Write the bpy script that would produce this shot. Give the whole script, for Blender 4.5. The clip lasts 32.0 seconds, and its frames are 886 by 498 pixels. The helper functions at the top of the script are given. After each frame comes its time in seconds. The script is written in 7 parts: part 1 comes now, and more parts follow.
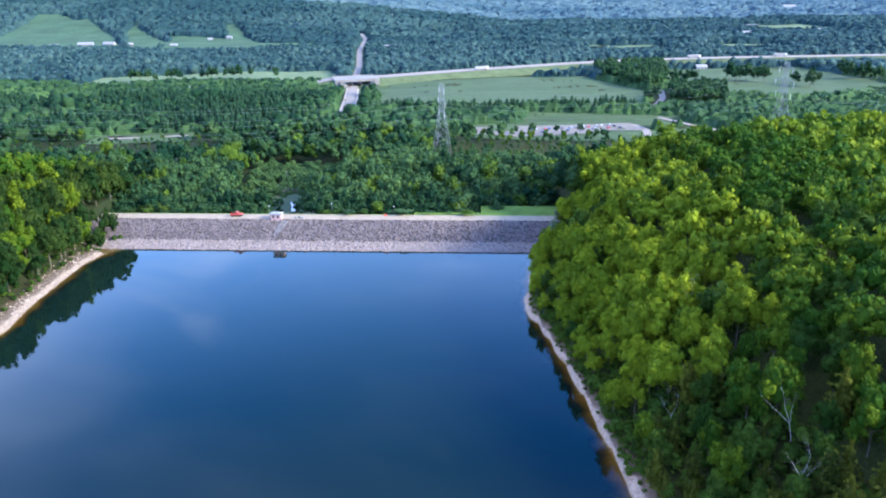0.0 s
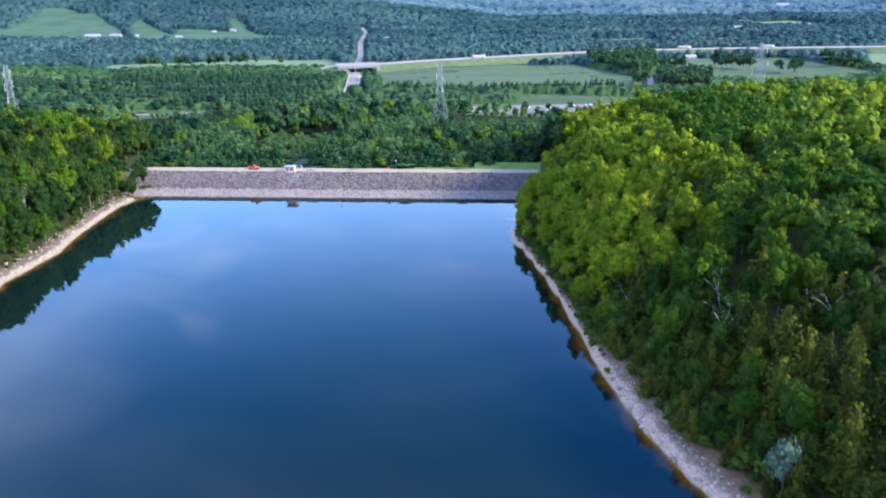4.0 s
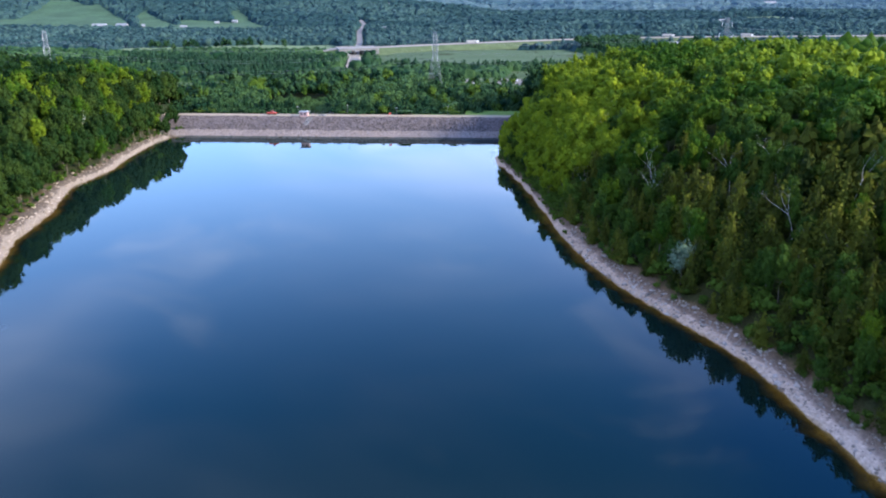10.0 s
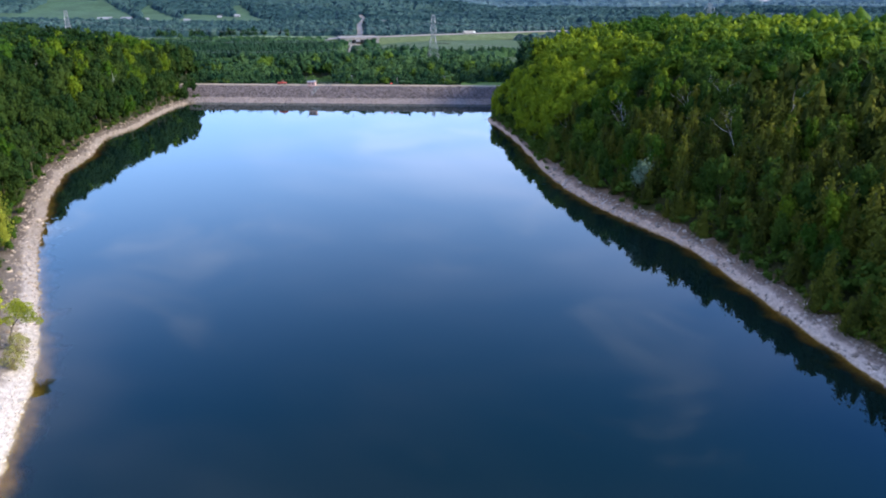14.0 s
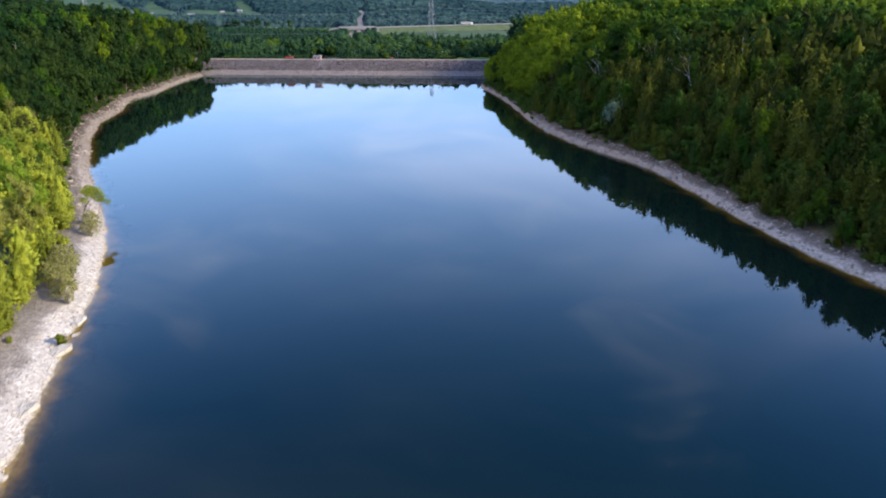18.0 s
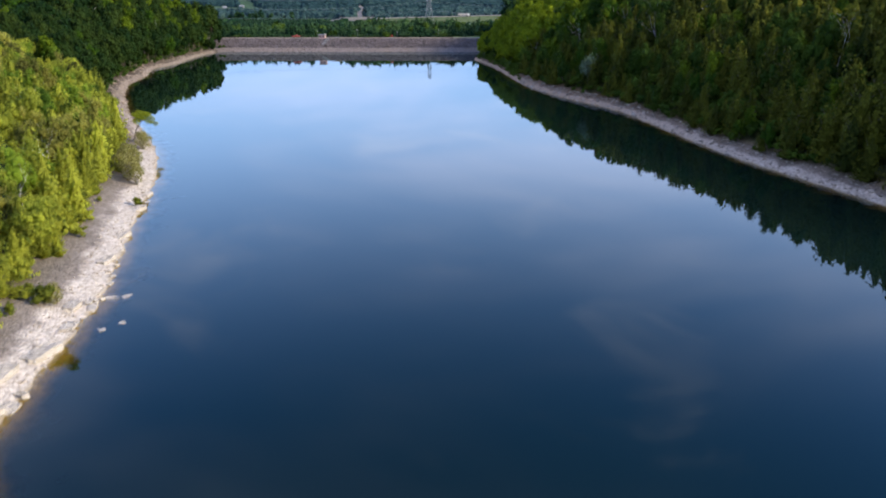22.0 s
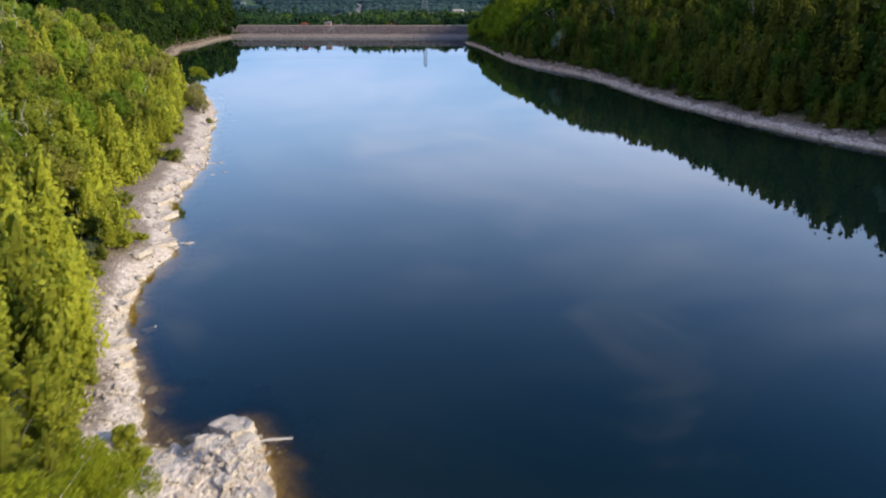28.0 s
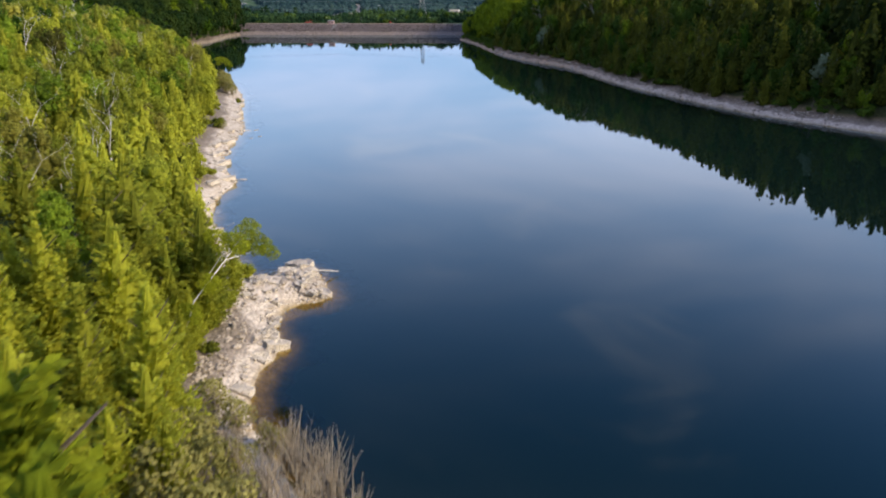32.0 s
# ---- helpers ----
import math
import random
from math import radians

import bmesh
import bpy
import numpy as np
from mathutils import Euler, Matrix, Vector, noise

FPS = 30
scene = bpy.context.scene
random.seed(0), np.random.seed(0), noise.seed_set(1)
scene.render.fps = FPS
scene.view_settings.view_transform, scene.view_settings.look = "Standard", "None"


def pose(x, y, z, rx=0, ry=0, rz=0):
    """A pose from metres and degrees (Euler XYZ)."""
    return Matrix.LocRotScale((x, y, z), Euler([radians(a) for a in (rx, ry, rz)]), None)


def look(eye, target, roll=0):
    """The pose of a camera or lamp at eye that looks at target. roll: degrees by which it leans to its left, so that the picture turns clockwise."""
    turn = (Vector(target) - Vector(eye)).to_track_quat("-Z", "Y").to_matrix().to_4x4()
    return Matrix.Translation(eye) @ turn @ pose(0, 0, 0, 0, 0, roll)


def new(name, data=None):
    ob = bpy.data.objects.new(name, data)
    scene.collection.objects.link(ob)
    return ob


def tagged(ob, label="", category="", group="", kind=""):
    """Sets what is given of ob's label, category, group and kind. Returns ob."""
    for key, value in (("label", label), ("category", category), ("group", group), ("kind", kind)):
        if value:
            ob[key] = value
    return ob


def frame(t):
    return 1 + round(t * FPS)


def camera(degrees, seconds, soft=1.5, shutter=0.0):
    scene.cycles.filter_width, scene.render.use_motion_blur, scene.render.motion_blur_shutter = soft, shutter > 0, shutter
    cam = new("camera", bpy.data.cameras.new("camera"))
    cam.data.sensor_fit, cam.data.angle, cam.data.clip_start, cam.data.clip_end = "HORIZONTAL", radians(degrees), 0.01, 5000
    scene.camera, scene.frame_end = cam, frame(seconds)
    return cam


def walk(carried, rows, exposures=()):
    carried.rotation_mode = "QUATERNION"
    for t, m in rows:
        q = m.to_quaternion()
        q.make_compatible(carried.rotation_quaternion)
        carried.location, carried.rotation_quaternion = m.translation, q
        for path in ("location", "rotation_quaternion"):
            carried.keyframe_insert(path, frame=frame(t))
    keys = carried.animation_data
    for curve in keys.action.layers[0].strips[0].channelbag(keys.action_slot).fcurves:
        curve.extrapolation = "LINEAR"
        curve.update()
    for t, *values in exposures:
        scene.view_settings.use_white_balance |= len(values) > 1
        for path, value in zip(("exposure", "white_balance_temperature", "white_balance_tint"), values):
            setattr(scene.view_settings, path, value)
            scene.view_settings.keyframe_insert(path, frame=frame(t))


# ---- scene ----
cam = camera(59.36, 32.0, soft=2.0, shutter=0.9)
# seconds, place in metres, turn in degrees: a drone backing away from the dam and sinking
PATH = [
    (0, 0.00, 0.00, 100.00, 70.795, 0.727, 0.000),
    (1, -0.10, -9.94, 97.30, 70.789, 0.688, -0.009),
    (2, -0.11, -19.98, 94.65, 70.793, 0.643, -0.021),
    (3, 0.05, -30.16, 92.07, 70.811, 0.582, -0.029),
    (6, 1.17, -60.99, 84.65, 70.910, 0.326, -0.105),
    (7, 1.16, -70.96, 81.97, 70.934, 0.272, -0.128),
    (8, 1.03, -80.81, 79.18, 70.949, 0.234, -0.178),
    (9, 0.88, -90.63, 76.38, 70.965, 0.208, -0.250),
    (10, 0.77, -100.43, 73.58, 70.986, 0.186, -0.329),
    (11, 0.67, -110.21, 70.81, 71.007, 0.155, -0.389),
    (12, 0.61, -119.92, 67.99, 71.026, 0.113, -0.423),
    (13, 0.65, -129.55, 65.11, 71.052, 0.070, -0.441),
    (14, 0.84, -139.02, 62.11, 71.081, 0.042, -0.455),
    (17, 1.67, -166.83, 53.11, 71.162, 0.038, -0.504),
    (18, 1.84, -176.08, 50.29, 71.191, 0.081, -0.520),
    (19, 1.98, -185.39, 47.59, 71.224, 0.146, -0.542),
    (20, 2.22, -194.73, 44.94, 71.257, 0.207, -0.577),
    (21, 2.45, -204.22, 42.16, 71.259, 0.240, -0.602),
    (22, 2.71, -213.82, 39.42, 71.235, 0.236, -0.626),
    (23, 2.94, -223.54, 36.95, 71.186, 0.204, -0.652),
    (24, 3.15, -233.27, 35.15, 71.148, 0.164, -0.690),
    (25, 3.23, -242.88, 34.57, 71.180, 0.151, -0.742),
    (28, 3.53, -271.72, 33.76, 71.308, 0.106, -0.872),
    (29, 3.61, -281.16, 33.68, 71.355, 0.097, -0.909),
    (30, 3.68, -290.44, 33.55, 71.377, 0.085, -0.954),
    (31, 3.72, -299.58, 33.42, 71.383, 0.069, -1.010),
    (32, 3.73, -308.62, 33.39, 71.387, 0.054, -1.064),
]
EXPOSURES = [(0.0, 2.10, 5500, 10), (6.0, 1.92, 5750, 10), (13.0, 1.42, 5980, 10), (19.0, 1.01, 6350, 10), (25.0, 0.77, 6650, 10), (32.0, 0.70, 7200, 10)]
walk(cam, [(t, pose(x, y, z, rx, ry, rz)) for t, x, y, z, rx, ry, rz in PATH], EXPOSURES)

# ---- world and sun ----
SUN_WAY = Vector((0.95, -0.31, 0.0)).normalized()
SUN_HEIGHT = radians(25)
world = bpy.data.worlds.new("sky")
scene.world = world
world.use_nodes = True
wn, wl = world.node_tree.nodes, world.node_tree.links
wn.clear()
w_out = wn.new("ShaderNodeOutputWorld")
w_bg = wn.new("ShaderNodeBackground")
w_bg.inputs["Strength"].default_value = 0.15
w_sky = wn.new("ShaderNodeTexSky")
w_sky.sky_type = "NISHITA"
w_sky.sun_disc = False
w_sky.sun_elevation = SUN_HEIGHT
w_sky.sun_rotation = math.atan2(SUN_WAY.x, SUN_WAY.y)
w_sky.air_density, w_sky.dust_density, w_sky.ozone_density = 1.25, 0.6, 4.0
w_co, w_sep = wn.new("ShaderNodeTexCoord"), wn.new("ShaderNodeSeparateXYZ")
wl.new(w_co.outputs["Generated"], w_sep.inputs[0])


def sky_math(kind, a, b, clamp=False):
    node = wn.new("ShaderNodeMath")
    node.operation, node.use_clamp = kind, clamp
    for k, v in enumerate((a, b)):
        if isinstance(v, (int, float)):
            node.inputs[k].default_value = v
        else:
            wl.new(v, node.inputs[k])
    return node.outputs[0]


def sky_span(source, lo, hi, to_lo, to_hi, curve="SMOOTHSTEP"):
    node = wn.new("ShaderNodeMapRange")
    node.interpolation_type = curve
    for key, v in (("From Min", lo), ("From Max", hi), ("To Min", to_lo), ("To Max", to_hi)):
        node.inputs[key].default_value = v
    wl.new(source, node.inputs["Value"])
    return node.outputs[0]


def cloud_layer(scale, detail, shift, lo, hi, stretch=1.0):
    """Clouds on a level sheet overhead, drawn out towards the horizon."""
    high = sky_math("ADD", sky_math("MAXIMUM", w_sep.outputs["Z"], 0.0), 0.12)
    place = wn.new("ShaderNodeCombineXYZ")
    wl.new(sky_math("ADD", sky_math("MULTIPLY", sky_math("DIVIDE", w_sep.outputs["X"], high), stretch), shift), place.inputs[0])
    wl.new(sky_math("DIVIDE", w_sep.outputs["Y"], high), place.inputs[1])
    tex = wn.new("ShaderNodeTexNoise")
    tex.inputs["Scale"].default_value, tex.inputs["Detail"].default_value, tex.inputs["Roughness"].default_value = scale, detail, 0.55
    tex.inputs["Distortion"].default_value = 0.4
    wl.new(place.outputs[0], tex.inputs["Vector"])
    return sky_span(tex.outputs["Fac"], lo, hi, 0.0, 1.0)


def sky_mix(under, over, fac, kind="MIX"):
    node = wn.new("ShaderNodeMixRGB")
    node.blend_type = kind
    for key, v in (("Color1", under), ("Color2", over), ("Fac", fac)):
        if isinstance(v, tuple):
            node.inputs[key].default_value = (*v, 1)
        elif isinstance(v, (int, float)):
            node.inputs[key].default_value = v
        else:
            wl.new(v, node.inputs[key])
    return node.outputs[0]


w_blue = sky_mix(w_sky.outputs["Color"], (0.24, 0.73, 1.26), 1.0, "MULTIPLY")
w_haze = sky_mix(w_blue, (4.9, 5.8, 8.1), sky_span(w_sep.outputs["Z"], 0.08, 0.56, 0.72, 0.0))
w_veil = sky_mix(w_haze, (7.0, 6.9, 9.0), sky_math("MULTIPLY", sky_math("MULTIPLY", cloud_layer(0.55, 4, 3.1, 0.40, 0.70), sky_span(w_sep.outputs["Z"], 0.36, 0.60, 1.0, 0.75)), 0.60))
w_wisp = sky_mix(w_veil, (7.8, 7.4, 8.8), sky_math("MULTIPLY", cloud_layer(2.0, 4, 8.4, 0.56, 0.78), 0.24))
w_low = sky_mix(w_wisp, (0.53, 0.60, 0.69), sky_span(w_sep.outputs["Z"], 0.03, 0.20, 1.0, 0.0), "MULTIPLY")
wl.new(w_low, w_bg.inputs["Color"])
wl.new(w_bg.outputs["Background"], w_out.inputs["Surface"])

sun = new("sun", bpy.data.lights.new("sun", "SUN"))
sun.data.energy = 3.9
sun.data.angle = radians(11.0)
sun.data.color = (1.0, 0.86, 0.64)
to_sun = Vector((SUN_WAY.x * math.cos(SUN_HEIGHT), SUN_WAY.y * math.cos(SUN_HEIGHT), math.sin(SUN_HEIGHT)))
sun.matrix_world = look(to_sun * 500, (0, 0, 0))


# ---- materials ----
def material(name):
    m = bpy.data.materials.new(name)
    m.use_nodes = True
    m.node_tree.nodes.clear()
    return m, m.node_tree.nodes, m.node_tree.links


def plain(name, rgb, rough=0.7, metal=0.0, scale=1.5, vary=0.25, bump=0.0, fine=9.0):
    """A painted or bare surface with blotches and grain at two sizes."""
    m, n, l = material(name)
    out, bsdf = n.new("ShaderNodeOutputMaterial"), n.new("ShaderNodeBsdfPrincipled")
    geo = n.new("ShaderNodeNewGeometry")
    big, small = n.new("ShaderNodeTexNoise"), n.new("ShaderNodeTexNoise")
    big.inputs["Scale"].default_value, small.inputs["Scale"].default_value = scale, scale * fine
    big.inputs["Detail"].default_value = small.inputs["Detail"].default_value = 4
    add = n.new("ShaderNodeMath")
    add.operation = "ADD"
    span = n.new("ShaderNodeMapRange")
    span.inputs["From Min"].default_value, span.inputs["From Max"].default_value = 0.65, 1.35
    span.inputs["To Min"].default_value, span.inputs["To Max"].default_value = 1 - vary, 1 + vary
    mul = n.new("ShaderNodeVectorMath")
    mul.operation = "SCALE"
    mul.inputs[0].default_value = rgb
    for tex in (big, small):
        l.new(geo.outputs["Position"], tex.inputs["Vector"])
    l.new(big.outputs["Fac"], add.inputs[0])
    l.new(small.outputs["Fac"], add.inputs[1])
    l.new(add.outputs[0], span.inputs["Value"])
    l.new(span.outputs[0], mul.inputs["Scale"])
    l.new(mul.outputs[0], bsdf.inputs["Base Color"])
    bsdf.inputs["Roughness"].default_value, bsdf.inputs["Metallic"].default_value = rough, metal
    bsdf.inputs["Specular IOR Level"].default_value = 0.1 if rough > 0.78 else 0.5
    if bump:
        b = n.new("ShaderNodeBump")
        b.inputs["Distance"].default_value = bump
        l.new(small.outputs["Fac"], b.inputs["Height"])
        l.new(b.outputs[0], bsdf.inputs["Normal"])
    l.new(bsdf.outputs[0], out.inputs["Surface"])
    return m


def foliage(name, dark, light, through_light=0.25, spread=0.5, clump=2.0, tones=(0.6, 1.35)):
    """Leaves: the tint of each leaf, of each tree and of each wood mixes two greens."""
    m, n, l = material(name)
    out, bsdf, back = n.new("ShaderNodeOutputMaterial"), n.new("ShaderNodeBsdfPrincipled"), n.new("ShaderNodeBsdfTranslucent")
    att, info = n.new("ShaderNodeAttribute"), n.new("ShaderNodeObjectInfo")
    att.attribute_name = "tint"
    tree = n.new("ShaderNodeMath")
    tree.operation = "MULTIPLY_ADD"
    tree.inputs[1].default_value, tree.inputs[2].default_value = spread, -spread / 2
    add = n.new("ShaderNodeMath")
    add.operation, add.use_clamp = "ADD", True
    mix = n.new("ShaderNodeMixRGB")
    mix.inputs["Color1"].default_value, mix.inputs["Color2"].default_value = (*dark, 1), (*light, 1)
    l.new(info.outputs["Random"], tree.inputs[0])
    l.new(tree.outputs[0], add.inputs[0])
    l.new(att.outputs["Fac"], add.inputs[1])
    l.new(add.outputs[0], mix.inputs["Fac"])
    geo, tuft = n.new("ShaderNodeNewGeometry"), n.new("ShaderNodeTexNoise")
    tuft.inputs["Scale"].default_value, tuft.inputs["Detail"].default_value, tuft.inputs["Roughness"].default_value = clump, 5, 0.75
    l.new(geo.outputs["Position"], tuft.inputs["Vector"])
    tone = n.new("ShaderNodeMapRange")
    tone.inputs["From Min"].default_value, tone.inputs["From Max"].default_value = 0.3, 0.7
    tone.inputs["To Min"].default_value, tone.inputs["To Max"].default_value = tones
    l.new(tuft.outputs["Fac"], tone.inputs["Value"])
    scale = n.new("ShaderNodeVectorMath")
    scale.operation = "SCALE"
    l.new(mix.outputs[0], scale.inputs[0])
    l.new(tone.outputs[0], scale.inputs["Scale"])
    mix = scale
    rough = n.new("ShaderNodeBump")
    rough.inputs["Distance"].default_value, rough.inputs["Strength"].default_value = 0.7 / clump, 0.7
    l.new(tuft.outputs["Fac"], rough.inputs["Height"])
    l.new(rough.outputs[0], bsdf.inputs["Normal"])
    shade = n.new("ShaderNodeMixShader")
    shade.inputs["Fac"].default_value = through_light
    bsdf.inputs["Roughness"].default_value = 0.6
    bsdf.inputs["Specular IOR Level"].default_value = 0.04
    l.new(mix.outputs[0], bsdf.inputs["Base Color"])
    l.new(mix.outputs[0], back.inputs["Color"])
    l.new(bsdf.outputs[0], shade.inputs[1])
    l.new(back.outputs[0], shade.inputs[2])
    l.new(shade.outputs[0], out.inputs["Surface"])
    return m


def ramp(n, l, source, stops):
    r = n.new("ShaderNodeValToRGB")
    e = r.color_ramp.elements
    while len(e) < len(stops):
        e.new(0.5)
    for k, (p, c) in enumerate(stops):
        e[k].position, e[k].color = p, (*c, 1)
    l.new(source, r.inputs["Fac"])
    return r.outputs["Color"]


def ground_material():
    """Bare pale stone at the lake's edge, litter above it, then the woods' floor; olive mud under water."""
    m, n, l = material("ground")
    out, bsdf, geo = n.new("ShaderNodeOutputMaterial"), n.new("ShaderNodeBsdfPrincipled"), n.new("ShaderNodeNewGeometry")
    att = n.new("ShaderNodeAttribute")
    att.attribute_name = "shore"
    wob, grain, stones = n.new("ShaderNodeTexNoise"), n.new("ShaderNodeTexNoise"), n.new("ShaderNodeTexVoronoi")
    wob.inputs["Scale"].default_value, grain.inputs["Scale"].default_value, stones.inputs["Scale"].default_value = 0.22, 1.3, 1.1
    wob.inputs["Detail"].default_value, grain.inputs["Detail"].default_value = 5, 6
    for tex in (wob, grain, stones):
        l.new(geo.outputs["Position"], tex.inputs["Vector"])
    shift = n.new("ShaderNodeMath")
    shift.operation = "MULTIPLY_ADD"
    shift.inputs[1].default_value, shift.inputs[2].default_value = 7.0, -3.5
    l.new(wob.outputs["Fac"], shift.inputs[0])
    add = n.new("ShaderNodeMath")
    add.operation = "ADD"
    inland, sway = n.new("ShaderNodeMapRange"), n.new("ShaderNodeMath")
    inland.inputs["From Min"].default_value, inland.inputs["From Max"].default_value = 0.0, 4.0
    inland.inputs["To Min"].default_value, inland.inputs["To Max"].default_value = 0.15, 1.0
    sway.operation = "MULTIPLY"
    l.new(att.outputs["Fac"], inland.inputs["Value"])
    l.new(shift.outputs[0], sway.inputs[0])
    l.new(inland.outputs[0], sway.inputs[1])
    l.new(att.outputs["Fac"], add.inputs[0])
    l.new(sway.outputs[0], add.inputs[1])
    span = n.new("ShaderNodeMapRange")
    span.inputs["From Min"].default_value, span.inputs["From Max"].default_value = -10, 30
    l.new(add.outputs[0], span.inputs["Value"])
    base = ramp(n, l, span.outputs[0], [(0.0, (0.09, 0.07, 0.018)), (0.16, (0.15, 0.105, 0.026)), (0.235, (0.22, 0.155, 0.048)), (0.25, (0.38, 0.31, 0.21)), (0.268, (0.49, 0.425, 0.35)), (0.34, (0.48, 0.42, 0.355)),
                                        (0.385, (0.22, 0.185, 0.155)), (0.50, (0.15, 0.125, 0.095)), (0.55, (0.14, 0.115, 0.07)), (0.62, (0.05, 0.06, 0.025)), (1.0, (0.035, 0.055, 0.018))])
    mott = ramp(n, l, grain.outputs["Fac"], [(0.3, (0.72, 0.72, 0.72)), (0.7, (1.2, 1.2, 1.2))])
    mul = n.new("ShaderNodeMixRGB")
    mul.blend_type = "MULTIPLY"
    mul.inputs["Fac"].default_value = 1
    l.new(base, mul.inputs["Color1"])
    l.new(mott, mul.inputs["Color2"])
    stones.inputs["Scale"].default_value = 2.7
    cell = ramp(n, l, stones.outputs["Color"], [(0.1, (0.80, 0.79, 0.78)), (0.9, (1.14, 1.13, 1.12))])
    each = n.new("ShaderNodeMixRGB")
    each.blend_type = "MULTIPLY"
    each.inputs["Fac"].default_value = 1
    l.new(mul.outputs[0], each.inputs["Color1"])
    l.new(cell, each.inputs["Color2"])
    mul = each
    sep, side, warm = n.new("ShaderNodeSeparateXYZ"), n.new("ShaderNodeMapRange"), n.new("ShaderNodeMixRGB")
    side.inputs["From Min"].default_value, side.inputs["From Max"].default_value = -20, 20
    warm.blend_type = "MULTIPLY"
    warm.inputs["Color2"].default_value = (0.84, 0.66, 0.52, 1)
    l.new(geo.outputs["Position"], sep.inputs[0])
    l.new(sep.outputs["X"], side.inputs["Value"])
    north, most = n.new("ShaderNodeMapRange"), n.new("ShaderNodeMath")
    north.inputs["From Min"].default_value, north.inputs["From Max"].default_value = -40, 60
    most.operation = "SUBTRACT"
    most.use_clamp = True
    upper = n.new("ShaderNodeMixRGB")
    upper.blend_type = "MULTIPLY"
    upper.inputs["Color2"].default_value = (0.46, 0.42, 0.385, 1)
    l.new(sep.outputs["Y"], north.inputs["Value"])
    l.new(north.outputs[0], most.inputs[0])
    l.new(side.outputs[0], most.inputs[1])
    south, part_ = n.new("ShaderNodeMath"), n.new("ShaderNodeMath")
    south.operation, part_.operation = "MULTIPLY_ADD", "MULTIPLY"
    south.inputs[1].default_value, south.inputs[2].default_value = 0.6, 0.4
    l.new(north.outputs[0], south.inputs[0])
    l.new(south.outputs[0], part_.inputs[0])
    l.new(side.outputs[0], part_.inputs[1])
    l.new(part_.outputs[0], warm.inputs["Fac"])
    l.new(most.outputs[0], upper.inputs["Fac"])
    l.new(warm.outputs[0], upper.inputs["Color1"])
    l.new(mul.outputs[0], warm.inputs["Color1"])
    l.new(upper.outputs[0], bsdf.inputs["Base Color"])
    bsdf.inputs["Roughness"].default_value = 0.9
    bsdf.inputs["Specular IOR Level"].default_value = 0.08
    b = n.new("ShaderNodeBump")
    b.inputs["Distance"].default_value = 0.5
    b.inputs["Strength"].default_value = 0.4
    lift = n.new("ShaderNodeMath")
    lift.operation = "SUBTRACT"
    l.new(grain.outputs["Fac"], lift.inputs[0])
    l.new(stones.outputs["Distance"], lift.inputs[1])
    l.new(lift.outputs[0], b.inputs["Height"])
    l.new(b.outputs[0], bsdf.inputs["Normal"])
    l.new(bsdf.outputs[0], out.inputs["Surface"])
    return m


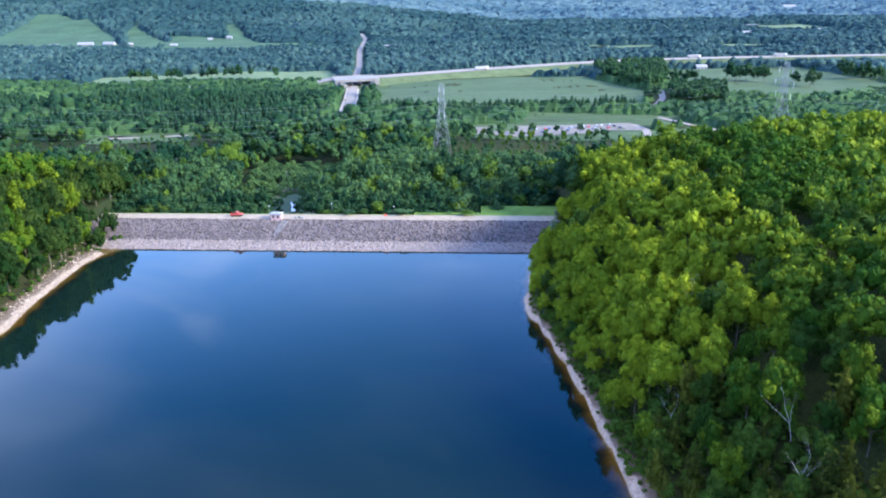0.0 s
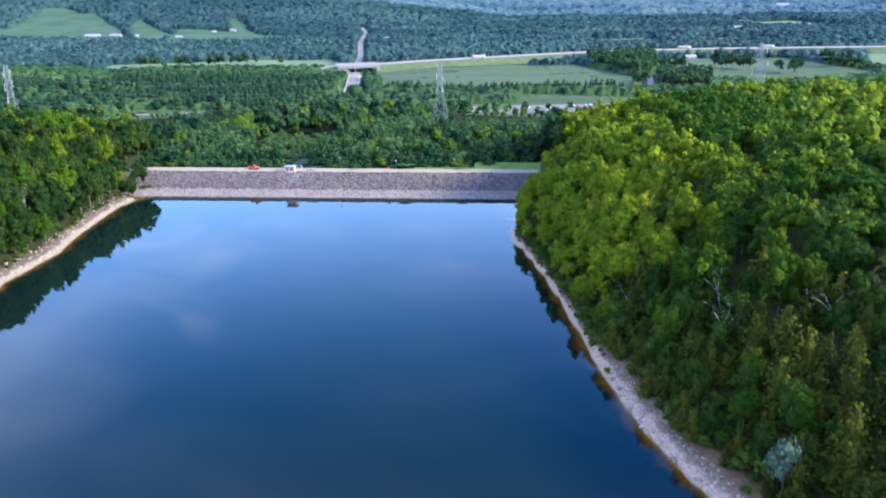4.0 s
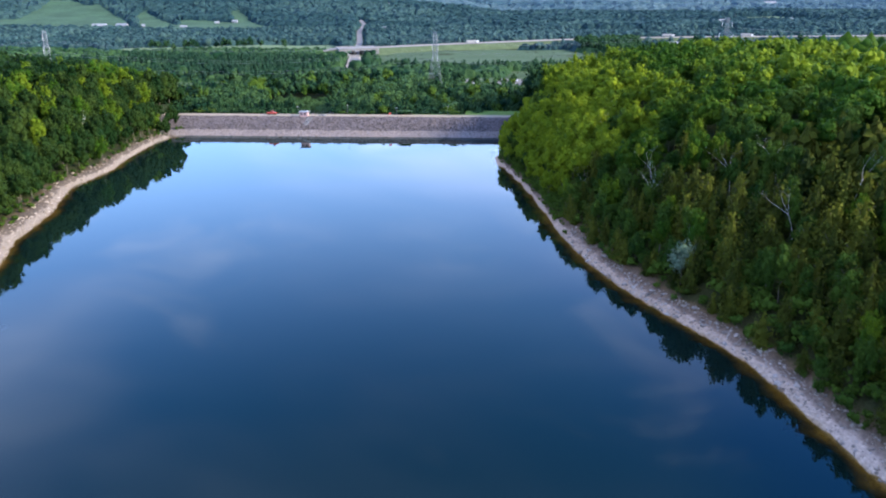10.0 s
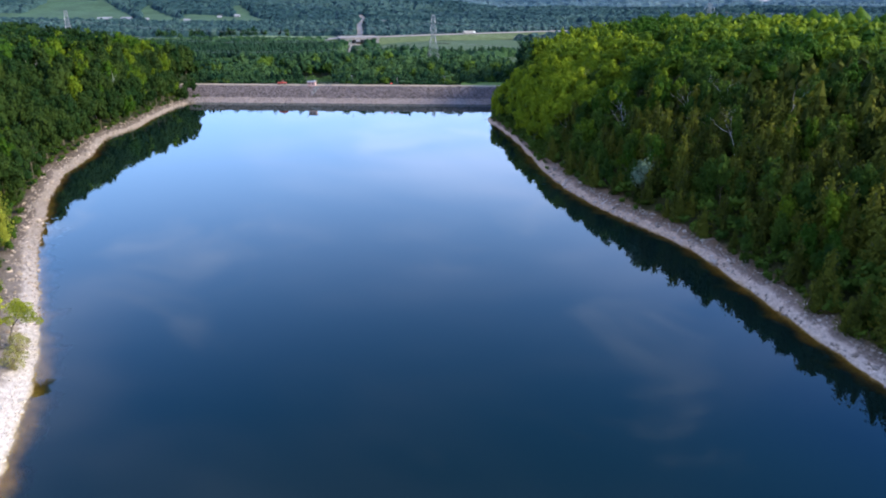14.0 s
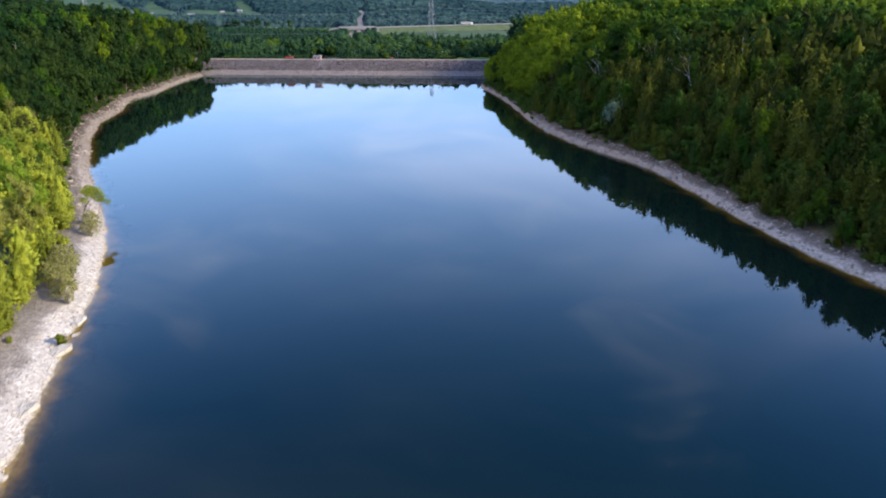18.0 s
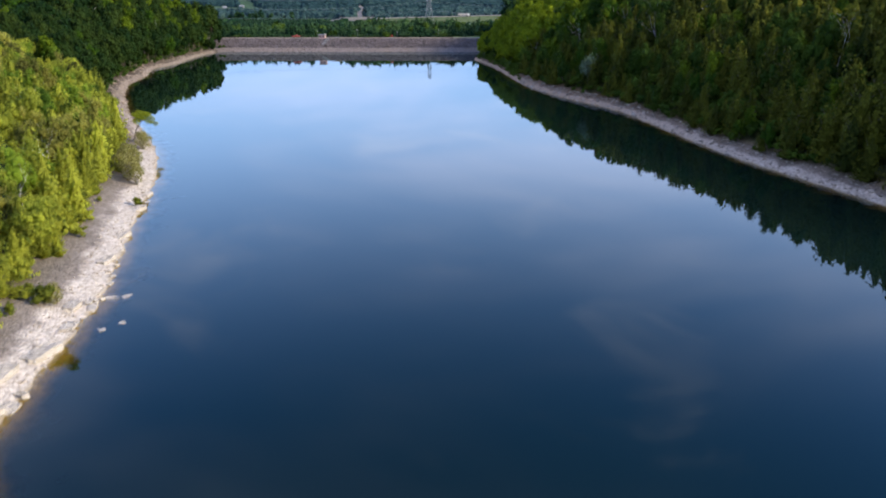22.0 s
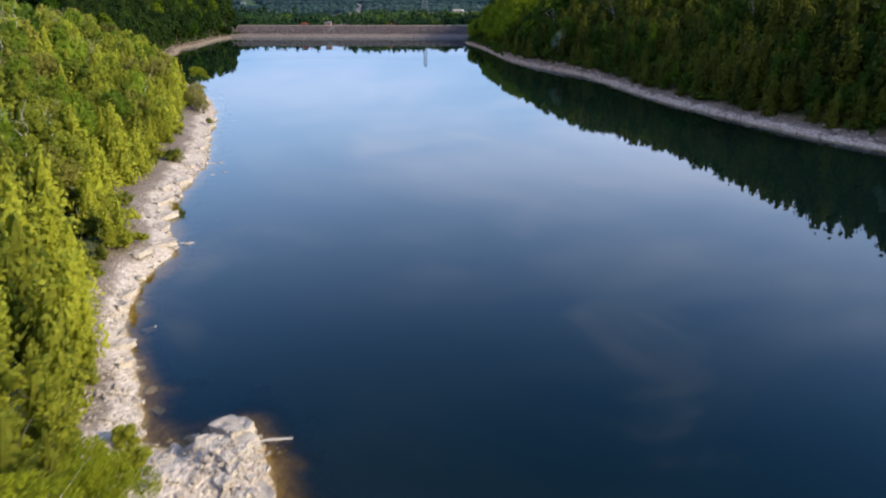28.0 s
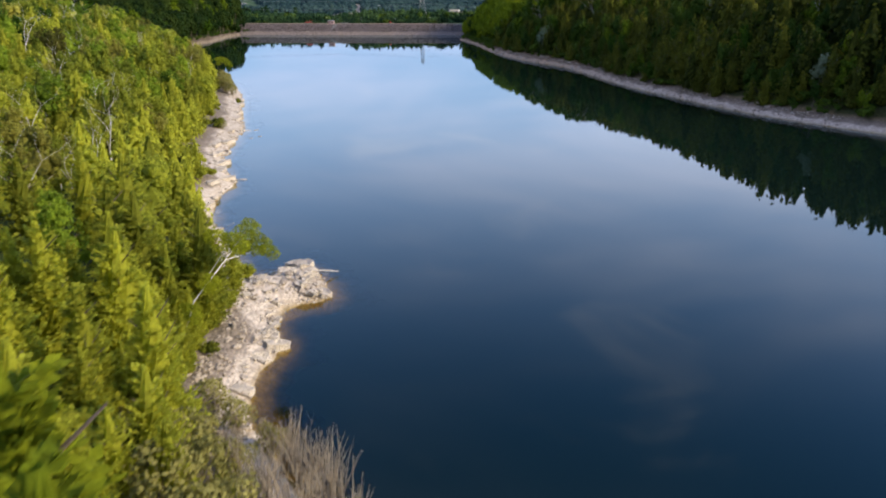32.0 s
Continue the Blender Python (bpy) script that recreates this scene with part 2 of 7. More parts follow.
def water_material():
    """Clear over the shallows, dark blue where it is deep; a smooth mirror at a flat angle."""
    m, n, l = material("lake_water")
    out, geo = n.new("ShaderNodeOutputMaterial"), n.new("ShaderNodeNewGeometry")
    att = n.new("ShaderNodeAttribute")
    att.attribute_name = "depth"
    fog = n.new("ShaderNodeMapRange")
    fog.interpolation_type = "SMOOTHSTEP"
    fog.inputs["From Min"].default_value, fog.inputs["From Max"].default_value = 0.0, 1.7
    fog.inputs["To Min"].default_value = 0.05
    patch, dim = n.new("ShaderNodeTexNoise"), n.new("ShaderNodeMapRange")
    patch.inputs["Scale"].default_value, patch.inputs["Detail"].default_value = 0.16, 4
    dim.inputs["From Min"].default_value, dim.inputs["From Max"].default_value = 0.3, 0.7
    dim.inputs["To Min"].default_value, dim.inputs["To Max"].default_value = 0.5, 1.9
    deepness = n.new("ShaderNodeMath")
    deepness.operation = "MULTIPLY"
    l.new(geo.outputs["Position"], patch.inputs["Vector"])
    l.new(patch.outputs["Fac"], dim.inputs["Value"])
    l.new(att.outputs["Fac"], deepness.inputs[0])
    l.new(dim.outputs[0], deepness.inputs[1])
    l.new(deepness.outputs[0], fog.inputs["Value"])
    clear, deep, gloss, fres = n.new("ShaderNodeBsdfTransparent"), n.new("ShaderNodeBsdfDiffuse"), n.new("ShaderNodeBsdfGlossy"), n.new("ShaderNodeMath")
    clear.inputs["Color"].default_value = (0.80, 0.72, 0.48, 1)
    tone = n.new("ShaderNodeTexNoise")
    tone.inputs["Scale"].default_value = 0.012
    l.new(geo.outputs["Position"], tone.inputs["Vector"])
    col = ramp(n, l, tone.outputs["Fac"], [(0.35, (0.0026, 0.0078, 0.0062)), (0.7, (0.0032, 0.0092, 0.0072))])
    l.new(col, deep.inputs["Color"])
    gloss.inputs["Color"].default_value = (0.80, 0.94, 1.0, 1)
    gloss.inputs["Roughness"].default_value = 0.018
    facing, bend = n.new("ShaderNodeLayerWeight"), n.new("ShaderNodeMath")
    facing.inputs["Blend"].default_value = 0.5
    bend.operation, fres.operation = "POWER", "MULTIPLY_ADD"
    bend.inputs[1].default_value, fres.inputs[1].default_value, fres.inputs[2].default_value = 5.0, 0.979, 0.021
    l.new(facing.outputs["Facing"], bend.inputs[0])
    l.new(bend.outputs[0], fres.inputs[0])
    rip = n.new("ShaderNodeTexNoise")
    rip.inputs["Scale"].default_value = 0.8
    rip.inputs["Detail"].default_value = 3
    b = n.new("ShaderNodeBump")
    b.inputs["Distance"].default_value, b.inputs["Strength"].default_value = 0.012, 0.1
    l.new(geo.outputs["Position"], rip.inputs["Vector"])
    l.new(rip.outputs["Fac"], b.inputs["Height"])
    l.new(b.outputs[0], gloss.inputs["Normal"])
    body, top = n.new("ShaderNodeMixShader"), n.new("ShaderNodeMixShader")
    l.new(fog.outputs[0], body.inputs["Fac"])
    l.new(clear.outputs[0], body.inputs[1])
    l.new(deep.outputs[0], body.inputs[2])
    l.new(fres.outputs[0], top.inputs["Fac"])
    l.new(body.outputs[0], top.inputs[1])
    l.new(gloss.outputs[0], top.inputs[2])
    l.new(top.outputs[0], out.inputs["Surface"])
    return m


def riprap_material():
    """Grey dumped stone, its colour darkened for cloud shade, with a bleached band along the water."""
    m, n, l = material("riprap")
    out, bsdf, geo = n.new("ShaderNodeOutputMaterial"), n.new("ShaderNodeBsdfPrincipled"), n.new("ShaderNodeNewGeometry")
    sep, wob = n.new("ShaderNodeSeparateXYZ"), n.new("ShaderNodeTexNoise")
    wob.inputs["Scale"].default_value, wob.inputs["Detail"].default_value = 0.25, 5
    cells = n.new("ShaderNodeTexVoronoi")
    cells.inputs["Scale"].default_value = 1.5
    l.new(geo.outputs["Position"], sep.inputs[0])
    for tex in (wob, cells):
        l.new(geo.outputs["Position"], tex.inputs["Vector"])
    lift = n.new("ShaderNodeMath")
    lift.operation = "MULTIPLY_ADD"
    lift.inputs[1].default_value, lift.inputs[2].default_value = 1.2, -0.6
    l.new(wob.outputs["Fac"], lift.inputs[0])
    add = n.new("ShaderNodeMath")
    add.operation = "ADD"
    l.new(sep.outputs["Z"], add.inputs[0])
    l.new(lift.outputs[0], add.inputs[1])
    span = n.new("ShaderNodeMapRange")
    span.inputs["From Min"].default_value, span.inputs["From Max"].default_value = -1, 7
    l.new(add.outputs[0], span.inputs["Value"])
    base = ramp(n, l, span.outputs[0], [(0.0, (0.17, 0.14, 0.105)), (0.13, (0.195, 0.158, 0.138)), (0.385, (0.185, 0.15, 0.132)), (0.42, (0.112, 0.091, 0.085)), (0.7, (0.114, 0.093, 0.087)), (1.0, (0.128, 0.105, 0.096))])
    tone = ramp(n, l, cells.outputs["Color"], [(0.0, (0.78, 0.78, 0.78)), (1.0, (1.2, 1.19, 1.18))])
    mul = n.new("ShaderNodeMixRGB")
    mul.blend_type = "MULTIPLY"
    mul.inputs["Fac"].default_value = 1
    l.new(base, mul.inputs["Color1"])
    l.new(tone, mul.inputs["Color2"])
    l.new(mul.outputs[0], bsdf.inputs["Base Color"])
    bsdf.inputs["Roughness"].default_value = 0.9
    bsdf.inputs["Specular IOR Level"].default_value = 0.08
    b = n.new("ShaderNodeBump")
    b.inputs["Distance"].default_value = 0.4
    l.new(cells.outputs["Distance"], b.inputs["Height"])
    l.new(b.outputs[0], bsdf.inputs["Normal"])
    l.new(bsdf.outputs[0], out.inputs["Surface"])
    return m


GROUND, WATER, RIPRAP = ground_material(), water_material(), riprap_material()
MAPLE = foliage("maple_leaves", (0.027, 0.064, 0.005), (0.200, 0.246, 0.010))
BROADLEAF = foliage("broadleaf_leaves", (0.015, 0.040, 0.006), (0.070, 0.112, 0.012))
# fronds of the west bank, its strong sun put into brighter colours
CEDAR = foliage("cedar_fronds", (0.080, 0.102, 0.017), (0.430, 0.450, 0.052), 0.55)
WILLOW = foliage("silver_leaves", (0.09, 0.13, 0.075), (0.21, 0.25, 0.15))
SPRUCE = foliage("conifer_needles", (0.016, 0.042, 0.022), (0.04, 0.08, 0.035))
# far woods: distance haze is put into these two bluer leaf colours
FARWOOD = foliage("hazed_far_leaves", (0.019, 0.045, 0.046), (0.060, 0.106, 0.092), clump=0.22)
HORIZON_WOOD = foliage("hazed_horizon_leaves", (0.036, 0.074, 0.094), (0.096, 0.145, 0.150), clump=0.09)
VALLEY = foliage("valley_leaves", (0.010, 0.033, 0.014), (0.064, 0.116, 0.036), clump=0.9)
# cedars of the east slope: its shade is put into darker fronds
SHADED_EASTCEDAR = foliage("shaded_cedar_fronds", (0.016, 0.028, 0.005), (0.150, 0.155, 0.016), 0.35)
# birch leaves brightened in colour likewise for the sunny west bank
OLIVE = foliage("olive_birch_leaves", (0.065, 0.100, 0.015), (0.430, 0.460, 0.054), 0.55)
# west hill: cloud shade over it is put into darker leaf colours
SHADED_WESTLEAF = foliage("shaded_west_hill_leaves", (0.009, 0.026, 0.006), (0.052, 0.078, 0.012))
VERGE = plain("dry_verge", (0.065, 0.085, 0.040), 0.9, scale=0.1, vary=0.35)
WEST_GREEN = foliage("green_maple_leaves", (0.045, 0.095, 0.012), (0.270, 0.370, 0.036), 0.55)
WEST_TAN = foliage("tan_olive_leaves", (0.095, 0.100, 0.024), (0.410, 0.395, 0.080), 0.55)
LIME = foliage("lime_green_leaves", (0.075, 0.120, 0.010), (0.330, 0.360, 0.024), 0.45)
BARK = plain("bark", (0.11, 0.09, 0.07), 0.9, scale=2)
BIRCH = plain("birch_bark", (0.55, 0.52, 0.47), 0.8, scale=3)
DEADWOOD = plain("dead_wood", (0.36, 0.33, 0.29), 0.85, scale=3)
LIMESTONE = plain("limestone", (0.47, 0.41, 0.335), 0.9, scale=0.8, vary=0.3, bump=0.25)
GRASS = plain("mown_grass", (0.090, 0.140, 0.022), 0.9, scale=0.15, vary=0.35)
CROP = plain("bean_field", (0.052, 0.077, 0.033), 0.9, scale=0.03, vary=0.18)
PALE_CROP = plain("pale_field", (0.100, 0.132, 0.062), 0.9, scale=0.03, vary=0.2)
MEADOW = plain("rough_meadow", (0.047, 0.071, 0.027), 0.9, scale=0.06, vary=0.4)
GRAVEL = plain("gravel", (0.40, 0.325, 0.235), 0.95, scale=0.4, vary=0.2)
ROAD = plain("pale_road", (0.205, 0.175, 0.142), 0.85, scale=0.2, vary=0.15)
HILL_GRASS = plain("ski_hill_grass", (0.044, 0.078, 0.038), 0.9, scale=0.02, vary=0.35)
CREST = plain("crest_gravel", (0.25, 0.20, 0.14), 0.95, scale=0.4, vary=0.22)
FAR_WHITE = plain("weathered_white_paint", (0.20, 0.20, 0.197), 0.7, vary=0.15)
CONCRETE = plain("concrete", (0.19, 0.18, 0.168), 0.85, scale=0.3, vary=0.2)
STEEL = plain("galvanised_steel", (0.15, 0.16, 0.17), 0.7, 0.2)
WHITE_PAINT = plain("white_paint", (0.52, 0.52, 0.50), 0.5, vary=0.1)
RED_PAINT = plain("red_paint", (0.36, 0.05, 0.03), 0.5, vary=0.2)
PINK_BLOCK = plain("pinkish_block_wall", (0.42, 0.27, 0.24), 0.85, vary=0.2)
DARK = plain("dark_opening", (0.02, 0.02, 0.022), 0.6, vary=0.2)


# ---- the shape of the land ----
def smooth(a, b, v):
    s = np.clip((v - a) / (b - a), 0, 1)
    return s * s * (3 - 2 * s)


EAST_SHORE = [(36, 289), (35, 282), (30, 259), (26, 228), (29, 212), (33, 187), (36, 157), (38, 126), (42, 100), (47, 82), (53, 67), (60, 51), (64, 39),
              (68, 10), (71, -11), (75, -34), (81, -54), (87, -75), (95, -96), (106, -116)]
BEHIND_SHORE = [(124, -140), (150, -170), (185, -230), (215, -330), (190, -460), (80, -560), (-20, -520), (-62, -430), (-42, -375), (-20, -332), (-6, -300)]
WEST_SHORE = [(-2, -276), (-4, -266), (-8, -259), (-12, -251), (-12.4, -243.5), (-10.6, -240), (-12.5, -235), (-12.2, -228.8), (-7.4, -227), (-9.0, -221), (-11.8, -215.6), (-15.2, -220.2), (-18.8, -219.4), (-22, -212), (-25, -205),
              (-29, -197), (-31, -188), (-32, -181), (-31, -174), (-33, -168), (-37, -157), (-39, -150), (-40, -138), (-41, -126), (-43, -112), (-46, -100), (-51, -79),
              (-54, -66), (-57, -52), (-64, -30), (-70, -14), (-82, 11), (-96, 39), (-107, 66), (-117, 90), (-127, 122), (-130, 152), (-135, 170), (-139, 188), (-137, 200),
              (-135, 216), (-137, 240), (-137, 258), (-137, 274), (-134, 285), (-128, 298)]
LAKE = np.array(EAST_SHORE + BEHIND_SHORE + WEST_SHORE, float)


def wobble(x, y, s, k=0.0):
    """A smooth unevenness of the plan, about -1 to 1, with waves about s metres long."""
    a, b = x * 6.283 / s, y * 6.283 / s
    return (np.sin(a + 1.7 * np.sin(b * 0.63 + k) + k) * np.cos(b * 0.87 - 1.3 * np.sin(a * 0.71 + 2 * k)) + 0.5 * np.sin(a * 2.3 + b * 1.9 + 3 * k) * np.cos(b * 2.1 - a * 1.1)) / 1.3


def from_shore(x, y):
    """Metres from the lake's edge, minus inside the lake."""
    x, y = np.asarray(x, float).ravel(), np.asarray(y, float).ravel()
    best, inside = np.full(x.size, 1e9), np.zeros(x.size, bool)
    for (ax, ay), (bx, by) in zip(LAKE, np.roll(LAKE, -1, 0)):
        ex, ey = bx - ax, by - ay
        k = np.clip(((x - ax) * ex + (y - ay) * ey) / (ex * ex + ey * ey), 0, 1)
        best = np.minimum(best, (x - ax - k * ex) ** 2 + (y - ay - k * ey) ** 2)
        if ey:
            inside ^= ((ay > y) != (by > y)) & (x < ax + (y - ay) * ex / ey)
    return np.where(inside, -1, 1) * np.sqrt(best)


def upland(x, y):
    """The height of the land well away from the lake."""
    east = smooth(-60, -20, x + 0.0 * y)
    low = -10 + 1.5 * wobble(x, y, 260)
    edge_e = 318 + 0.25 * np.clip(x - 60, 0, 200)
    hill_e = 28 + 2 * wobble(x, y, 150, 1)
    hill_w = 21 + 2 * wobble(x, y, 140, 2) - 4 * smooth(-150, -260, y) + 6 * smooth(90, 190, y)
    e = low + (hill_e - low) * (1 - smooth(edge_e - 25, edge_e + 85, y))
    w = low + (hill_w - low) * (1 - smooth(285, 400, y))
    near = w + (e - w) * east
    far = 75 * smooth(1480, 2150, y) * smooth(200, -500, x) + 42 * smooth(1700, 3300, y) * smooth(900, 100, x) + 25 * smooth(2500, 3600, y) + 10 * smooth(1200, 2600, y) * wobble(x, y, 900, 3)
    return near + far


WEST_BEACH = ((-300, -245, -232, -222, -210, -180, -160, -145, -75, -60, -20, 60, 130, 150, 172, 200, 300), (4.5, 4.2, 5.4, 5.6, 2.4, 3.2, 5.4, 6.4, 6.8, 6.0, 5.0, 4.4, 4.6, 4.8, 4.2, 3.0, 2.4))
EAST_BEACH = ((-140, 0, 25, 40, 70, 82, 124, 140, 152, 300), (3.2, 3.3, 3.4, 3.0, 3.0, 3.8, 4.0, 2.2, 1.1, 0.9))


def beach_width(x, y):
    """How wide the bare shore is: narrow under the maples, wider where the banks are rocky."""
    east = smooth(-60, 0, x)
    return (np.interp(y, *WEST_BEACH) + 0.8 * wobble(x, y, 37, 2)) * (1 - east) + east * (np.interp(y, *EAST_BEACH) + 0.5 * wobble(x, y, 31, 4))


def ground_height(x, y, d=None):
    x, y = np.asarray(x, float).ravel(), np.asarray(y, float).ravel()
    d = from_shore(x, y) if d is None else d
    beach = beach_width(x, y)
    top = upland(x, y)
    land = np.where(d < beach, 1.7 * d / beach, 1.7 + (top - 1.7) * smooth(-25, 75, d - beach) ** 1.0 - (top - 1.7) * 0.15625 * (1 - smooth(0, 30, d - beach)))
    n = y - 305.2 + 0.064 * (x + 44)
    behind = np.maximum(np.where(x > -147, np.minimum(top, -9), top), 3 - 0.5 * n)
    land = np.where(n > 0, land + (np.minimum(land, behind) - land) * smooth(-158, -142, x) * smooth(58, 40, x) * smooth(560, 470, y), land)
    land = np.where((n > -24) & (n <= 0.5) & (x > -148) & (x < 42), np.minimum(land, 7 * (n + 18.7) / 18.7 - 0.7), land)
    land = land + np.where(d > beach, 0.5, 0.15) * wobble(x, y, 11, 4) * smooth(0.5, 6, d)
    bed = -np.where(d > -5, -0.3 * d, 1.5 + (-d - 5) * 0.6)
    return np.where(d > 0, land, np.maximum(bed, -14))


def at(x, y):
    return float(ground_height([x], [y])[0])


def mesh_of(name, v, faces, mats, tint=None, smooth_faces=False, mat_index=None, attr="tint", domain="FACE"):
    """A mesh from arrays of corners and of faces, all with the same number of sides."""
    me = bpy.data.meshes.new(name)
    v, faces = np.asarray(v, np.float32), np.asarray(faces, np.int32)
    k = faces.shape[1]
    me.vertices.add(len(v))
    me.vertices.foreach_set("co", v.ravel())
    me.loops.add(faces.size)
    me.loops.foreach_set("vertex_index", faces.ravel())
    me.polygons.add(len(faces))
    me.polygons.foreach_set("loop_start", np.arange(0, faces.size, k, dtype=np.int32))
    if smooth_faces:
        me.polygons.foreach_set("use_smooth", np.ones(len(faces), bool))
    else:
        me.polygons.foreach_set("use_smooth", np.zeros(len(faces), bool))
    for m in mats:
        me.materials.append(m)
    if mat_index is not None:
        me.polygons.foreach_set("material_index", np.asarray(mat_index, np.int32))
    if tint is not None:
        a = me.attributes.new(attr, "FLOAT", domain)
        a.data.foreach_set("value", np.asarray(tint, np.float32))
    me.update(calc_edges=True)
    return me


def part(name, bm, mat, parent, label=""):
    me = bpy.data.meshes.new(name)
    bm.to_mesh(me)
    bm.free()
    if mat:
        me.materials.append(mat)
    ob = new(name, me)
    ob.parent = parent
    return tagged(ob, label)


def thing(name, label, category, m=None, group="", kind=""):
    ob = new(name)
    ob.empty_display_size = 0.3
    if m is not None:
        ob.matrix_world = m
    return tagged(ob, label, category, group, kind)


def box(bm, x0, x1, y0, y1, z0, z1, bevel=0.0):
    r = bmesh.ops.create_cube(bm, size=1)["verts"]
    bmesh.ops.transform(bm, verts=r, matrix=Matrix.Translation(((x0 + x1) / 2, (y0 + y1) / 2, (z0 + z1) / 2)) @ Matrix.Diagonal((x1 - x0, y1 - y0, z1 - z0, 1)))
    if bevel:
        bmesh.ops.bevel(bm, geom=list({e for p in r for e in p.link_edges}), offset=bevel, segments=1, affect="EDGES")
    return r


def boxes(*rows, bevel=0.0):
    bm = bmesh.new()
    for r in rows:
        box(bm, *r, bevel=bevel)
    return bm


def bar(bm, a, b, w, w2=None, sides=4):
    """A straight strut from a to b, w thick, w2 at its end."""
    a, b = Vector(a), Vector(b)
    r = bmesh.ops.create_cone(bm, cap_ends=True, segments=sides, radius1=w / 2, radius2=(w if w2 is None else w2) / 2, depth=(b - a).length)["verts"]
    bmesh.ops.transform(bm, verts=r, matrix=Matrix.Translation((a + b) / 2) @ (b - a).to_track_quat("Z", "Y").to_matrix().to_4x4())


def axis(*stretches):
    """Steps along one side of the ground sheet: (from, to, step)."""
    out = [np.arange(a, b, s) for a, b, s in stretches]
    return np.concatenate(out + [[stretches[-1][1]]])


gx = axis((-4600, -1400, 160), (-1400, -400, 40), (-400, -180, 12), (-180, 0, 2.2), (0, 30, 4), (30, 150, 2.2), (150, 400, 12), (400, 1400, 40), (1400, 4600, 160))
gy = axis((-900, -420, 40), (-420, -290, 8), (-290, 320, 2.4), (320, 480, 8), (480, 1300, 25), (1300, 2600, 50), (2600, 3840, 80))
GX, GY = np.meshgrid(gx, gy)
gd = from_shore(GX, GY)
gz = ground_height(GX, GY, gd)
# lie of small ledges along the lake
gz = gz + np.where((gd > -3) & (gd < 9), 0.22 * wobble(GX.ravel(), GY.ravel(), 5.3, 2) + 0.14 * wobble(GX.ravel(), GY.ravel(), 2.9, 5), 0)
nx_, ny_ = len(gx), len(gy)
idx = np.arange(nx_ * ny_).reshape(ny_, nx_)
quads = np.stack([idx[:-1, :-1], idx[:-1, 1:], idx[1:, 1:], idx[1:, :-1]], -1).reshape(-1, 4)
ground = new("ground", mesh_of("ground", np.stack([GX.ravel(), GY.ravel(), gz], 1), quads, [GROUND], np.where(gd > 0, gd * 7.0 / beach_width(GX.ravel(), GY.ravel()) * (1 - 0.62 * smooth(13, 6, np.hypot(GX.ravel() + 15, GY.ravel() + 225))), gd), True, attr="shore", domain="POINT"))
tagged(ground, "wooded ground with a bare pale stony lake shore", "ground", kind="structure")

# the lake: a sheet at height 0 that ends under the banks
lx = axis((-150, 240, 3.0))
ly = axis((-570, -290, 10), (-290, 312, 3.0))
LX, LY = np.meshgrid(lx, ly)
ld = from_shore(LX, LY)
li = np.arange(LX.size).reshape(LX.shape)
lq = np.stack([li[:-1, :-1], li[:-1, 1:], li[1:, 1:], li[1:, :-1]], -1).reshape(-1, 4)
lq = lq[(ld[lq] < 4).any(1)]
lake_depth = 2.5 * smooth(-24, -20, LY.ravel() - 305.2 + 0.064 * (LX.ravel() + 44)) * smooth(28, 20, LX.ravel()) * smooth(-125, -115, LX.ravel()) + np.maximum(0, np.where(ld > -5, -0.3 * ld, 1.5 + (-ld - 5) * 0.6))
water = new("water", mesh_of("water", np.stack([LX.ravel(), LY.ravel(), np.zeros(LX.size)], 1), lq, [WATER], lake_depth, True, attr="depth", domain="POINT"))
tagged(water, "calm dark blue reservoir water mirroring the sky", "water", kind="structure")

# ---- the dam ----
DAM_TURN = -0.064
DAM_RUN = 18.7


def on_dam(s, n, z):
    """A place by metres along the dam (x), metres behind the crest's lake edge, and height."""
    return (s - DAM_TURN * n, 305.2 + DAM_TURN * (s + 44) + n, z)


def dam_strip(name, s0, s1, profile, mat, parent, label="", step=4.0, rough=0.0):
    rng = np.random.default_rng(5)
    cols = np.linspace(s0, s1, int((s1 - s0) / step) + 1)
    v = np.array([on_dam(s, n, z) for s in cols for n, z in profile])
    if rough:
        v += rng.normal(0, rough, v.shape) * [1, 1, 0.6]
    k = len(profile)
    i = np.arange(len(cols) * k).reshape(len(cols), k)
    q = np.stack([i[:-1, :-1], i[1:, :-1], i[1:, 1:], i[:-1, 1:]], -1).reshape(-1, 4)
    ob = new(name, mesh_of(name, v, q, [mat]))
    ob.parent = parent
    return tagged(ob, label)


dam = tagged(thing("dam", "long earth dam faced with grey dumped stone", "dam"), kind="structure")
prof = [(-DAM_RUN - 6, -2.2)] + [(-DAM_RUN + DAM_RUN * k / 18, 7.0 * k / 18) for k in range(19)]
dam_strip("stone_face", -158, 56, prof, RIPRAP, dam, "grey stone facing, bleached along the water", 0.9, 0.13)
dam_strip("crest", -162, 60, [(0.0, 7.0), (0.4, 7.15), (6.6, 7.15), (7.0, 7.0)], CREST, dam, "pale gravel crest track")
dam_strip("lawn", -14, 14, [(7.0, 7.02), (9, 6.9), (14, 6.2), (26, 0.0), (44, -11)], GRASS, dam, "bright mown grass behind the crest")
dam_strip("lawn_shelf", 14, 62, [(7.0, 7.02), (9, 6.9), (22, 6.9), (32, 1.0), (48, -11)], GRASS, dam, "bright mown grass shelf behind the crest")
dam_strip("grass_back", -165, -14, [(7.0, 7.0), (9.0, 6.7), (22, -1), (42, -11)], GRASS, dam, "mown grass back slope")


